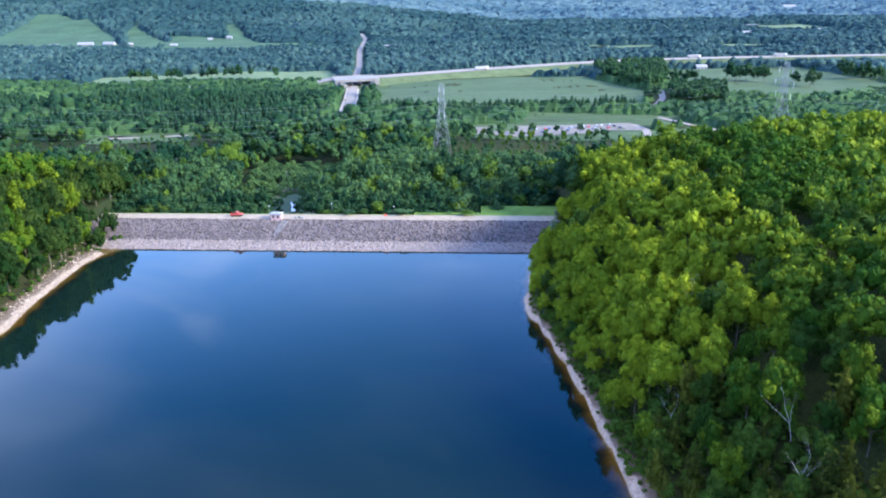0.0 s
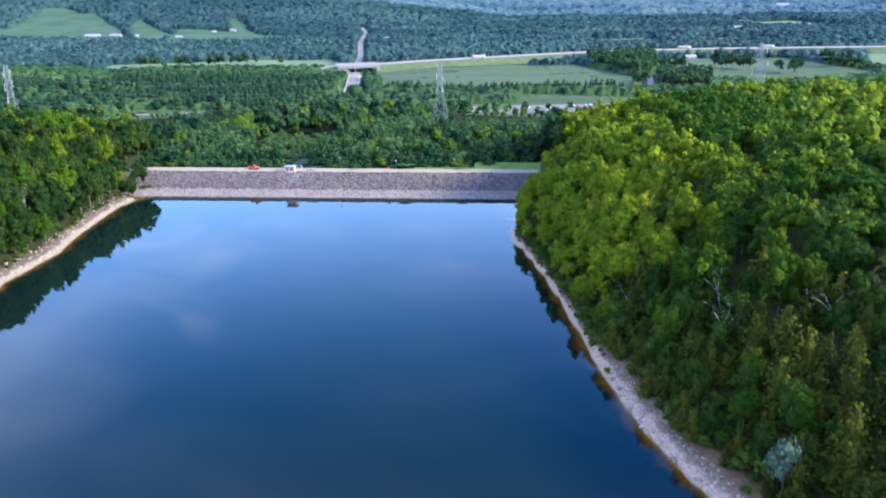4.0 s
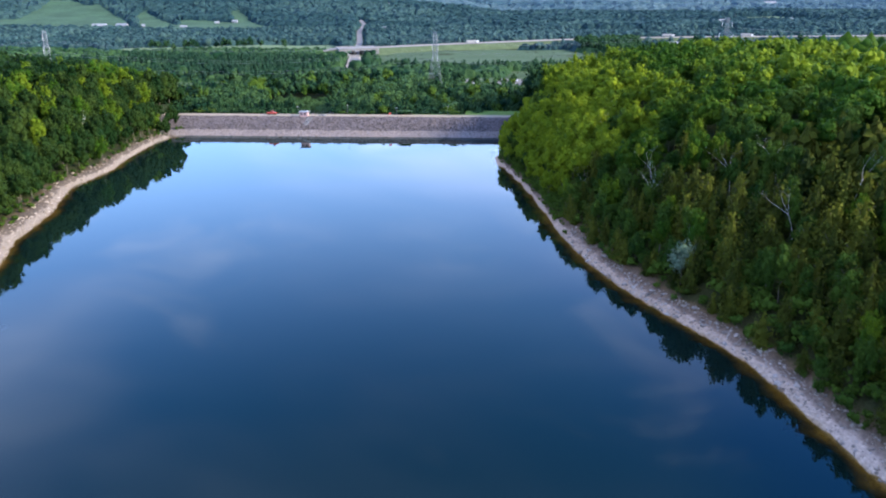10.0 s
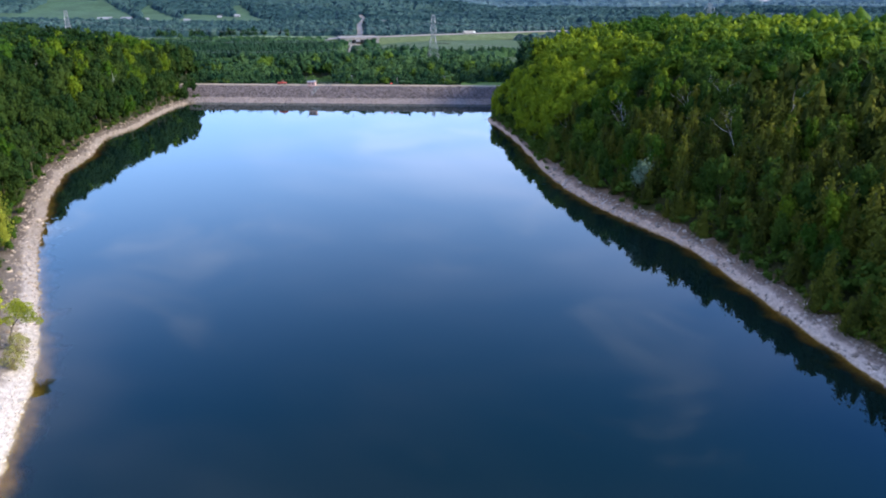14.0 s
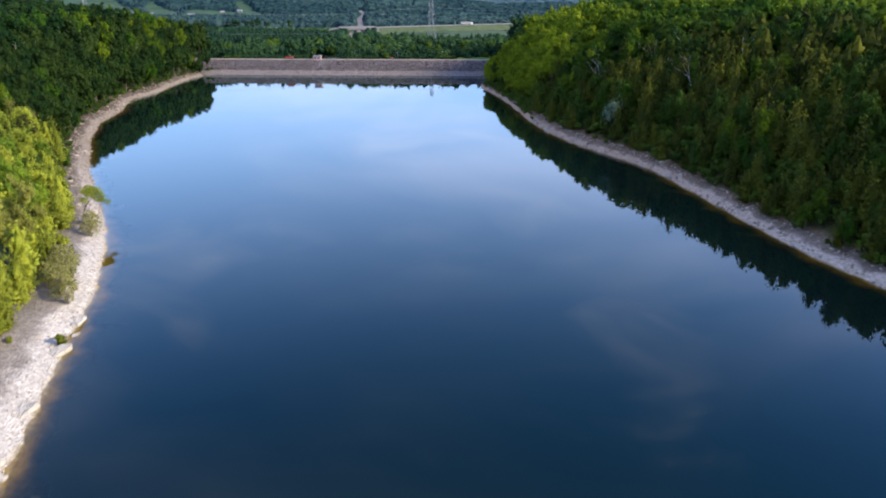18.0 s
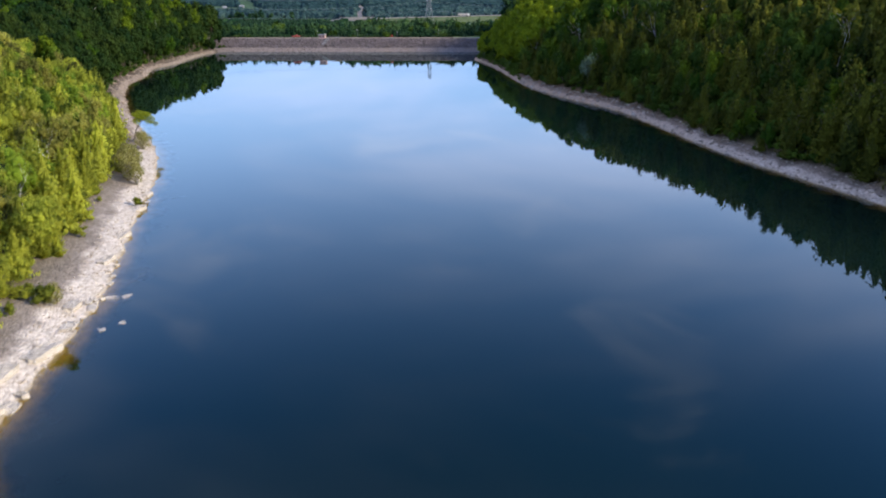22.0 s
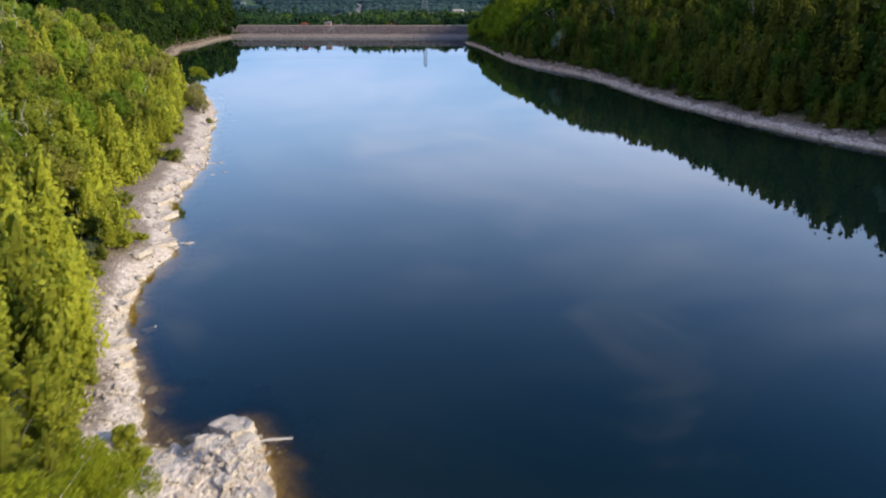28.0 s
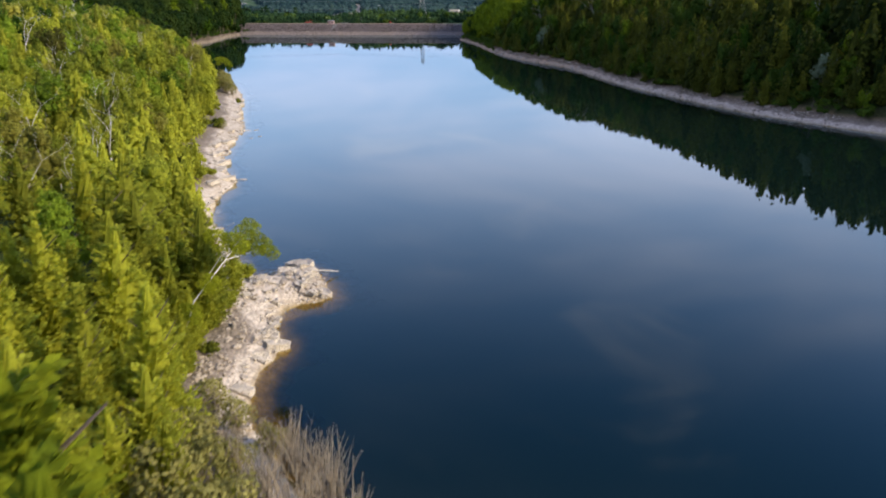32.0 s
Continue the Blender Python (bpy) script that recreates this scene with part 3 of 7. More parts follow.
# ---- trees ----
def ico(sub):
    bm = bmesh.new()
    bmesh.ops.create_icosphere(bm, subdivisions=sub, radius=1)
    v = np.array([p.co[:] for p in bm.verts])
    t = np.array([[p.index for p in q.verts] for q in bm.faces])
    bm.free()
    return v, t


ICO1, ICO2 = ico(1), ico(2)


def unit(v):
    return v / np.linalg.norm(v, axis=-1, keepdims=True)


def leaves(rng, pts, out_way, size, flat=0.6, long=1.0):
    """Leaf sprays at the given points, facing outwards more or less: two triangles each, bent along the middle."""
    n = len(pts)
    nrm = unit(out_way + rng.normal(0, flat, (n, 3)))
    side = unit(np.cross(nrm, unit(rng.normal(0, 1, (n, 3)) + 1e-6)))
    up = np.cross(nrm, side)
    s = size * rng.uniform(0.6, 1.35, (n, 1))
    a, b = pts - side * s, pts + side * s
    c = pts + up * s * long - nrm * s * 0.25
    d = pts - up * s * long - nrm * s * 0.25
    v = np.stack([a, d, b, c], 1).reshape(-1, 3)
    i = np.arange(n)[:, None] * 4
    f = np.concatenate([i + [0, 1, 2], i + [0, 2, 3]], 1).reshape(-1, 3)
    return v, f


def join_arrays(chunks):
    vs, fs, ts, base = [], [], [], 0
    for v, f, t in chunks:
        vs.append(v)
        fs.append(f + base)
        ts.append(t)
        base += len(v)
    return np.concatenate(vs), np.concatenate(fs), np.concatenate(ts)


def round_crown(seed, count, size, lobes=11, width=1.0, height=1.15, core=True, open_crown=0.0, fine=0):
    """A broadleaf crown of lobes, about 1 in radius, with its foot at 0; fine adds small clumps over the lobes."""
    rng = np.random.default_rng(seed)
    way = unit(rng.normal(0, 1, (lobes, 3)) + [0, 0, 0.45])
    cen = way * rng.uniform(0.45, 0.72, (lobes, 1)) * [width, width, height * 0.95]
    rad = rng.uniform(0.34, 0.52, lobes) * (0.82 if fine else 1.0)
    cen = np.concatenate([cen, [[0, 0, 0.1]]])
    rad = np.append(rad, 0.62)
    lobe_tints = rng.normal(0.42, 0.09, len(rad))
    if fine:
        own = rng.integers(0, lobes, fine)
        w = unit(rng.normal(0, 1, (fine, 3)) + way[own] * 0.9 + [0, 0, 0.3])
        cen = np.concatenate([cen, cen[own] + w * rad[own, None] * rng.uniform(0.8, 1.15, (fine, 1))])
        rad = np.append(rad, rng.uniform(0.13, 0.22, fine))
        lobe_tints = np.append(lobe_tints, lobe_tints[own] + rng.normal(0.03, 0.07, fine))
    chunks = []
    for k, (c, r, lobe_tint) in enumerate(zip(cen, rad, lobe_tints)):
        small = fine and k > lobes
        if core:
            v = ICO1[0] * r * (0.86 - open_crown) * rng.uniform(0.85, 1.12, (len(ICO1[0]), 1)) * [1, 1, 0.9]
            # core a step darker: shade inside the crown, put into its tint
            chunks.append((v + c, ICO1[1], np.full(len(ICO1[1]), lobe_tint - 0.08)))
        n = max(3, int(count * r * r / (rad * rad).sum() * (1.6 if small else 0.75 if fine else 1.0)))
        w = unit(rng.normal(0, 1, (n, 3)) + [0, 0, 0.35])
        p = c + w * r * rng.uniform(0.8, 1.24, (n, 1)) * [1, 1, 0.92]
        gap = np.linalg.norm(p[:, None] - cen[None], axis=2) / rad[None]
        gap[:, k] = 9
        p, w = p[gap.min(1) > 0.72], w[gap.min(1) > 0.72]
        if not len(p):
            continue
        v, f = leaves(rng, p, w, size)
        chunks.append((v, f, np.repeat(lobe_tint + rng.normal(0, 0.08, len(p)), 2)))
    v, f, t = join_arrays(chunks)
    v[:, 2] += height * 0.8
    return v, f, t


def cone_crown(seed, count, size, slim=0.36, core_sides=8, bushy=0.0):
    """A cedar's crown, 1 high: a ragged cone of upright sprays."""
    rng = np.random.default_rng(seed)
    def prof(z):
        return slim * np.clip(1.05 - z, 0, 1) ** (0.72 - 0.2 * bushy) * np.clip(z * 6 + 0.45, 0, 1)
    inner = 0.78 - 0.2 * bushy
    zs = np.array([0.0, 0.12, 0.4, 0.72, 1.0])
    ang = np.linspace(0, 6.283, core_sides, endpoint=False)
    ring = np.concatenate([np.stack([np.cos(ang + k) * prof(z) * inner, np.sin(ang + k) * prof(z) * inner, np.full(core_sides, z * (0.96 - 0.1 * bushy))], 1) * [1, 1, 1] for k, z in enumerate(zs)])
    i = np.arange(5 * core_sides).reshape(5, core_sides)
    a, b, c, d = i[:-1], np.roll(i[:-1], -1, 1), np.roll(i[1:], -1, 1), i[1:]
    f = np.concatenate([np.stack([a, b, c], -1).reshape(-1, 3), np.stack([a, c, d], -1).reshape(-1, 3)])
    # core tinted below the sprays, as shade within the cone
    chunks = [(ring, f, np.full(len(f), 0.34))]
    z = 1 - np.sqrt(rng.uniform(0, 1, count))
    z = np.clip(z * 0.98, 0, 1)
    th = rng.uniform(0, 6.283, count)
    bulge = 1 + (0.22 + 0.16 * bushy) * np.sin(th * 3 + z * 9 + seed) + (0.16 + 0.12 * bushy) * np.sin(th * 5 - z * 17 + 2 * seed)
    r = prof(z) * bulge * rng.uniform(0.8, 1.12, count)
    p = np.stack([np.cos(th) * r, np.sin(th) * r, z], 1)
    w = np.stack([np.cos(th), np.sin(th), np.full(count, 0.45)], 1)
    v, f = leaves(rng, p, w, size, 0.45, 1.7)
    # bushy sprays brighten upward: lit top and shaded foot put into the tint
    chunks.append((v, f, np.repeat(0.45 + (0.12 - 0.04 * bushy) * np.sin(th * 3 + z * 9 + seed) + 0.3 * bushy * (z - 0.45) + rng.normal(0, 0.07 - 0.04 * bushy, count), 2)))
    return join_arrays(chunks)


def frond_crown(seed, branches, leaflets, slim, leaf, rise=0.6):
    """A cedar's crown, 1 high: sprays of leaflets along branches that sweep up and out round a thin dark core."""
    rng = np.random.default_rng(seed)
    v0, f0, t0 = cone_crown(seed, 10, 0.01, slim * 0.72)
    z = np.clip(0.97 - np.sqrt(rng.uniform(0, 1, branches)) * 0.97, 0.01, 0.96)
    th = rng.uniform(0, 6.283, branches)
    reach = slim * np.clip(1.05 - z, 0, 1) ** 0.72 * np.clip(z * 6 + 0.45, 0, 1) * (1 + 0.24 * np.sin(th * 3 + z * 9 + seed)) * rng.uniform(0.85, 1.3, branches)
    way = unit(np.stack([np.cos(th), np.sin(th), rng.normal(rise, 0.18, branches)], 1))
    side = unit(np.cross(way, rng.normal(0, 0.35, (branches, 3)) + [0, 0, 1]))
    s = np.linspace(0.45, 1.0, leaflets)[None, :, None]
    root = np.stack([0 * z, 0 * z, z - 0.35 * reach], 1)
    p = root[:, None] + way[:, None] * (reach[:, None, None] * s + 0.0)
    sign = np.where(np.arange(leaflets) % 2, 1.0, -1.0)[None, :, None]
    d = unit(way[:, None] * 0.85 + side[:, None] * sign * 0.6 + rng.normal(0, 0.16, p.shape))
    ln = leaf * (1.15 - 0.45 * s) * rng.uniform(0.7, 1.3, (branches, leaflets, 1))
    across = np.cross(d, rng.normal(0, 0.5, p.shape) + [0, 0, 1])
    across = unit(across) * ln * 0.3
    q = np.stack([p, p + d * ln * 0.5 + across, p + d * ln, p + d * ln * 0.5 - across], 2).reshape(-1, 3)
    i = np.arange(branches * leaflets)[:, None] * 4
    f = np.concatenate([i + [0, 1, 2], i + [0, 2, 3]], 1).reshape(-1, 3)
    t = np.repeat((0.46 + 0.13 * np.sin(th * 3 + z * 9 + seed) + rng.normal(0, 0.07, branches))[:, None] + 0.10 * s[:, :, 0] - 0.05, 2, 1).ravel()
    return join_arrays([(v0, f0, t0), (q, f, t)])


def lump(seed, sub):
    rng = np.random.default_rng(seed)
    v0, f = (ICO1, ICO2)[sub - 1]
    k1, k2 = rng.normal(0, 2.2, (2, 3))
    v = v0 * rng.uniform(0.78, 1.14, (len(v0), 1)) * (1 + 0.22 * np.sin(v0 @ k1 + seed) + 0.16 * np.sin(v0 @ k2 * 1.7))[:, None] * [1, rng.uniform(0.75, 1.0), rng.uniform(0.85, 1.15)]
    v[:, 2] += 0.75
    return v, f, np.clip(rng.normal(0.42, 0.05, len(f)), 0, 1)


def planted(name, variants, x, y, z, radius, tall, tint, mat, label, category, seed, parent=None):
    """One object of stuff: crowns of several shapes set at many places."""
    if not len(x):
        return None
    rng = np.random.default_rng(seed)
    kind_ = rng.integers(0, len(variants), len(x))
    turn = rng.uniform(0, 6.283, len(x))
    vs, fs, ts, base = [], [], [], 0
    for k, (v, f, t) in enumerate(variants):
        s = np.where(kind_ == k)[0]
        if not len(s):
            continue
        c, sn = np.cos(turn[s])[:, None], np.sin(turn[s])[:, None]
        vx = (v[None, :, 0] * c - v[None, :, 1] * sn) * radius[s, None] + x[s, None]
        vy = (v[None, :, 0] * sn + v[None, :, 1] * c) * radius[s, None] + y[s, None]
        vz = v[None, :, 2] * tall[s, None] + z[s, None]
        vs.append(np.stack([vx, vy, vz], -1).reshape(-1, 3))
        fs.append((f[None] + (np.arange(len(s)) * len(v))[:, None, None] + base).reshape(-1, 3))
        ts.append((t[None] + tint[s, None]).ravel())
        base += len(s) * len(v)
    ob = new(name, mesh_of(name, np.concatenate(vs), np.concatenate(fs), [mat], np.concatenate(ts), smooth_faces=len(variants[0][1]) in (8, 20, 80) and "stone" not in name))
    return tagged(ob, label, category, kind="stuff")


def scatter(seed, x0, x1, y0, y1, gap):
    """Places on a jittered grid."""
    rng = np.random.default_rng(seed)
    X, Y = np.meshgrid(np.arange(x0, x1, gap), np.arange(y0, y1, gap * 0.9))
    X = X + (np.arange(X.shape[0]) % 2)[:, None] * gap / 2
    x = X.ravel() + rng.uniform(-0.36, 0.36, X.size) * gap
    y = Y.ravel() + rng.uniform(-0.36, 0.36, X.size) * gap
    return x, y, rng


def in_poly(x, y, poly):
    inside = np.zeros(len(x), bool)
    for (ax, ay), (bx, by) in zip(poly, poly[1:] + poly[:1]):
        if ay != by:
            inside ^= ((ay > y) != (by > y)) & (x < ax + (y - ay) * (bx - ax) / (by - ay))
    return inside


def near_line(x, y, line, w):
    hit = np.zeros(len(x), bool)
    for (ax, ay), (bx, by) in zip(line, line[1:]):
        ex, ey = bx - ax, by - ay
        k = np.clip(((x - ax) * ex + (y - ay) * ey) / (ex * ex + ey * ey), 0, 1)
        hit |= (x - ax - k * ex) ** 2 + (y - ay - k * ey) ** 2 < w * w
    return hit


# roads and open land of the valley, in plan
HIGHWAY = [(-900, 800), (-420, 835), (-200, 858), (-67, 888), (-4, 924), (152, 998), (253, 1034), (380, 1050), (700, 1060), (1300, 1040)]
SIDE_ROAD = [(-84, 648), (-90, 750), (-99, 860), (-104, 930), (-112, 1050), (-135, 1280), (-150, 1545), (-168, 1640)]
LOT_ROAD = [(147, 603), (152, 585), (144, 541), (136, 500)]
FARM_ROAD = [(120, 680), (151, 687), (186, 690), (301, 690), (379, 692), (600, 705)]
FARM_LANE = [(186, 690), (205, 735), (217, 790)]
LAKE_LANE = [(176, 640), (209, 558), (240, 500)]
WEST_LANE = [(-252, 572), (-208, 577), (-192, 576)]
FIELDS = {"main": [(-66, 694), (170, 692), (206, 778), (165, 925), (90, 925), (-10, 885), (-58, 880)], "north": [(-420, 878), (-300, 893), (-150, 893), (-123, 927), (-142, 1012), (-250, 1011), (-420, 960)],
          "east": [(275, 740), (311, 713), (470, 790), (440, 990), (267, 985), (230, 870)], "farm": [(480, 850), (700, 840), (760, 1110), (600, 1105)],
          "far_d": [(690, 1990), (980, 1960), (1000, 2050), (700, 2085)], "far_e": [(300, 1620), (430, 1600), (440, 1660), (310, 1690)], "far_f": [(-60, 1690), (60, 1680), (70, 1740), (-60, 1750)], "far_g": [(1050, 2500), (1260, 2480), (1280, 2600), (1060, 2620)], "far_a": [(225, 1225), (350, 1200), (355, 1330), (240, 1355)], "far_b": [(585, 1836), (650, 1600), (850, 1600), (800, 1840)], "far_c": [(430, 1230), (530, 1225), (540, 1335), (450, 1340)],
          "park": [(15, 560), (150, 530), (165, 620), (15, 610)], "meadow": [(60, 612), (175, 600), (200, 645), (70, 665)], "meadow_b": [(150, 535), (215, 540), (205, 600), (165, 600)],
          "lane": [(-262, 554), (-186, 558), (-186, 592), (-262, 588)], "stream": [(-100, 330), (-64, 330), (-52, 430), (-60, 470), (-118, 480), (-112, 420)], "bridge": [(-135, 840), (-60, 780), (-60, 880), (-50, 930), (-142, 935)]}
RUNS = [[(-800, 1400), (-1000, 1420), (-1000, 1640), (-899, 1633), (-924, 1856), (-873, 1851), (-802, 1781), (-782, 1794), (-654, 1603), (-540, 1350)], [(-652, 1651), (-651, 1714), (-512, 1496), (-485, 1330), (-535, 1352)],
        [(-455, 1680), (-434, 1683), (-348, 1482), (-231, 1455), (-219, 1353), (-338, 1311)], [(-540, 1592), (-413, 1557), (-301, 1290), (-473, 1300), (-512, 1490)], [(-462, 1708), (-443, 1727), (-369, 1543), (-280, 1380), (-301, 1330), (-408, 1548)]]


def open_land(x, y):
    clear = near_line(x, y, HIGHWAY[3:], 42) | near_line(x, y, HIGHWAY[:4], 5) | near_line(x, y, SIDE_ROAD[:4], 11) | near_line(x, y, SIDE_ROAD[3:], 9.5)
    for line in (LOT_ROAD, FARM_ROAD, FARM_LANE, LAKE_LANE, WEST_LANE):
        clear |= near_line(x, y, line, 9 if line is not WEST_LANE else 15)
    for poly in list(FIELDS.values()) + RUNS:
        clear |= in_poly(x, y, poly)
    return clear


def dam_body(x, y):
    n = y - 305.2 - DAM_TURN * (x + 44)
    return (x > -146) & (x < 46) & (n > np.where(x < -131, -3, -24)) & (n < 6.5 + np.clip((x - 8) * 0.5, 0, 14))


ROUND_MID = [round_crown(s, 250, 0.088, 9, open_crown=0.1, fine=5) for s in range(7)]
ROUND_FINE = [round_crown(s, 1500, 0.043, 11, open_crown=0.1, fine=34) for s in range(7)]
ROUND_SHRUB = [round_crown(25 + s, 44, 0.17, 2, open_crown=0.1) for s in range(5)]
ROUND_LOW = [round_crown(20 + s, 44, 0.19, 6) for s in range(6)]
CONE_MID = [cone_crown(40 + s, 230, 0.027, 0.22 + 0.03 * (s % 3), 6, 0.55) for s in range(6)]
CONE_FINE = [cone_crown(140 + s, 360, 0.021, 0.21 + 0.02 * (s % 3), 6, 0.45) for s in range(6)]
ROUND_WEST = [round_crown(150 + s, 900, 0.046, 9, height=1.3, open_crown=0.24, fine=16) for s in range(6)]
CONE_LOW = [cone_crown(50 + s, 40, 0.06, core_sides=6) for s in range(5)]
LUMP2 = [lump(60 + s, 2) for s in range(6)]
LUMP1 = [lump(70 + s, 1) for s in range(6)]
OCTA = []
for s in range(6):
    rng = np.random.default_rng(90 + s)
    v = np.array([(1, 0, 0), (0, 1, 0), (-1, 0, 0), (0, -1, 0), (0, 0, 1), (0, 0, -1)], float) * rng.uniform(0.75, 1.25, (6, 1)) + [0, 0, 0.5]
    OCTA.append((v, np.array([(0, 1, 4), (1, 2, 4), (2, 3, 4), (3, 0, 4), (1, 0, 5), (2, 1, 5), (3, 2, 5), (0, 3, 5)]), rng.normal(0.42, 0.06, 8)))


def stand(seed, x0, x1, y0, y1, gap, keep=None):
    x, y, rng = scatter(seed, x0, x1, y0, y1, gap)
    d = from_shore(x, y)
    ok = (d > beach_width(x, y) + np.where(x > 0, 0.4, np.where(y < -200, 0.7, 1.5))) & ~open_land(x, y) & ~dam_body(x, y)
    if keep is not None:
        ok &= keep(x, y, d)
    x, y, d = x[ok], y[ok], d[ok]
    return x, y, d, ground_height(x, y, d), np.random.default_rng(seed + 1)


def tree_mesh(name, arrays, mat):
    v, f, t = arrays
    return mesh_of(name, v, f, [mat], t)


def trunk_arrays(seed, top, foot, limbs, lean=0.05):
    """A tapered trunk 1 high with a few limbs."""
    rng = np.random.default_rng(seed)
    bm = bmesh.new()
    p = Vector((0, 0, -0.05))
    for k in range(4):
        q = Vector((rng.normal(0, lean) * 0.3, rng.normal(0, lean) * 0.3, (k + 1) / 4))
        bar(bm, p, q, foot * (1 - 0.2 * k) * 2, foot * (1 - 0.2 * (k + 1)) * 2 + top, 5)
        p = q
    for k in range(limbs):
        z = rng.uniform(0.45, 0.95)
        a = rng.uniform(0, 6.283)
        ln = rng.uniform(0.18, 0.36)
        bar(bm, (0, 0, z), (math.cos(a) * ln, math.sin(a) * ln, z + ln * rng.uniform(0.4, 0.9)), foot * 0.8, foot * 0.25, 4)
    me = bpy.data.meshes.new("trunk")
    bm.to_mesh(me)
    bm.free()
    return me


TRUNKS = [trunk_arrays(s, 0.004, 0.022, 5) for s in range(4)]
BIRCH_TRUNKS = [trunk_arrays(10 + s, 0.004, 0.016, 6, 0.12) for s in range(3)]
for me_ in TRUNKS:
    me_.materials.append(BARK)
for me_ in BIRCH_TRUNKS:
    me_.materials.append(BIRCH)
# nearer cedar crowns get a higher tint as a boost of sunlight
CEDAR_NEAR = [tree_mesh("crown", (a[0], a[1], a[2] + 0.50), CEDAR) for a in (frond_crown(80 + s, 430, 9, 0.21 + 0.025 * (s % 3), 0.042) for s in range(5))]
CEDAR_FAIR = [tree_mesh("crown", (a[0], a[1], a[2] + 0.18), CEDAR) for a in (frond_crown(180 + s, 210, 7, 0.22 + 0.025 * (s % 3), 0.058) for s in range(5))]
EDGE_CEDAR = [tree_mesh("crown", (a[0], a[1], a[2] + 0.34), CEDAR) for a in (frond_crown(190 + s, 300, 9, 0.20 + 0.02 * s, 0.040) for s in range(3))]
CEDAR_MID = [tree_mesh("crown", (a[0], a[1], a[2] - 0.04), SHADED_EASTCEDAR) for a in (cone_crown(60 + s, 640, 0.018, 0.21 + 0.03 * (s % 3), 6, 0.55) for s in range(6))]
# sunlit and dim copies of the maple crown, the light held in the tint
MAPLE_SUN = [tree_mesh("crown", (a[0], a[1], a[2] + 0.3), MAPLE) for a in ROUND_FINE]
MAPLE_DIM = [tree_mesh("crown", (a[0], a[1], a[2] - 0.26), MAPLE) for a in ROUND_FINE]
LEAF_WEST = [tree_mesh("crown", (a[0], a[1], a[2] - 0.1), SHADED_WESTLEAF) for a in ROUND_FINE]
LEAF_MID = [tree_mesh("crown", a, BROADLEAF) for a in ROUND_FINE]
OLIVE_MID = [tree_mesh("crown", (a[0], a[1], a[2] + 0.2), (OLIVE, WEST_GREEN, OLIVE, WEST_TAN)[k % 4]) for k, a in enumerate(round_crown(s, 1500, 0.046, 11, height=1.3, open_crown=0.22, fine=22) for s in range(7))]
OLIVE_NEAR = [tree_mesh("crown", (a[0], a[1], a[2] + 0.3), (OLIVE, WEST_GREEN, OLIVE, WEST_TAN)[k]) for k, a in enumerate(round_crown(90 + s, 3600, 0.034, 13, height=1.35, open_crown=0.34, fine=30) for s in range(4))]
SILVER_NEAR = [tree_mesh("crown", round_crown(95 + s, 420, 0.085, 9, height=1.4, open_crown=0.2), WILLOW) for s in range(2)]


def tree(name, x, y, z, crown, trunk, radius, tall, lift, turn, label, category, group, over=1.0, deep=1.2):
    """One standing tree: an Empty at its foot with a trunk and a crown."""
    ob = thing(name, label, category, pose(x, y, z - 0.25, 0, 0, turn), group)
    t = new("trunk", trunk)
    t.parent = ob
    t.scale = (tall * 0.8, tall * 0.8, tall * over) if over == 1.0 else (tall * 0.42, tall * 0.42, tall * over)
    c = new("crown", crown)
    c.parent = ob
    c.location = (0, 0, lift)
    c.scale = (radius, radius, tall - lift if lift < 1 else radius * deep)
    return ob


# the wooded hill east of the lake: cedars low down towards the south, maples above
x, y, d, z, rng = stand(101, 25, 330, -170, 400, 5.1)
ok = (d < 210) & ((y > -150) | (d < 60)) & ~((x < 52) & (y > 303))
x, y, d, z = x[ok], y[ok], d[ok], z[ok]
cedar_share = smooth(165, 75, y + 0.5 * (d - 30) + 18 * wobble(x, y, 60, 1))
is_cedar = rng.uniform(0, 1, len(x)) < cedar_share * 0.66
keep = is_cedar | (rng.uniform(0, 1, len(x)) < 0.60)
# part of the hill that looks sunlit; its light is painted through the tint
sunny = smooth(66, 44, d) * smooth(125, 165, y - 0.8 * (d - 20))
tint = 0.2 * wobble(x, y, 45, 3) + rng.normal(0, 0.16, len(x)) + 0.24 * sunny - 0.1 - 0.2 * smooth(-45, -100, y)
h = rng.uniform(8.5, 16.0, len(x)) * (1 - 0.3 * smooth(16, 5, d)) * (1 + 0.2 * smooth(-10, -60, y))
r = rng.uniform(3.2, 5.2, len(x)) * (1 - 0.3 * smooth(14, 4, d))
r = r * (1 + 0.25 * smooth(40, 90, d) * (rng.uniform(0, 1, len(x)) < 0.3))
maple = ~is_cedar & (rng.uniform(0, 1, len(x)) < 0.62 + 0.28 * sunny + 0.15 * wobble(x, y, 50, 7) - 0.35 * cedar_share)
r = np.where(is_cedar, r, r * (1 - 0.28 * cedar_share))
back = d > 95
front = keep & ~back
order = np.argsort(d + 0.15 * np.abs(y - 60))
single = np.zeros(len(x), bool)
single[[k for k in order if front[k] and is_cedar[k]][:170]] = True
single[[k for k in order if front[k] and maple[k]][:170]] = True
single[[k for k in order if front[k] and not is_cedar[k] and not maple[k]][:220]] = True
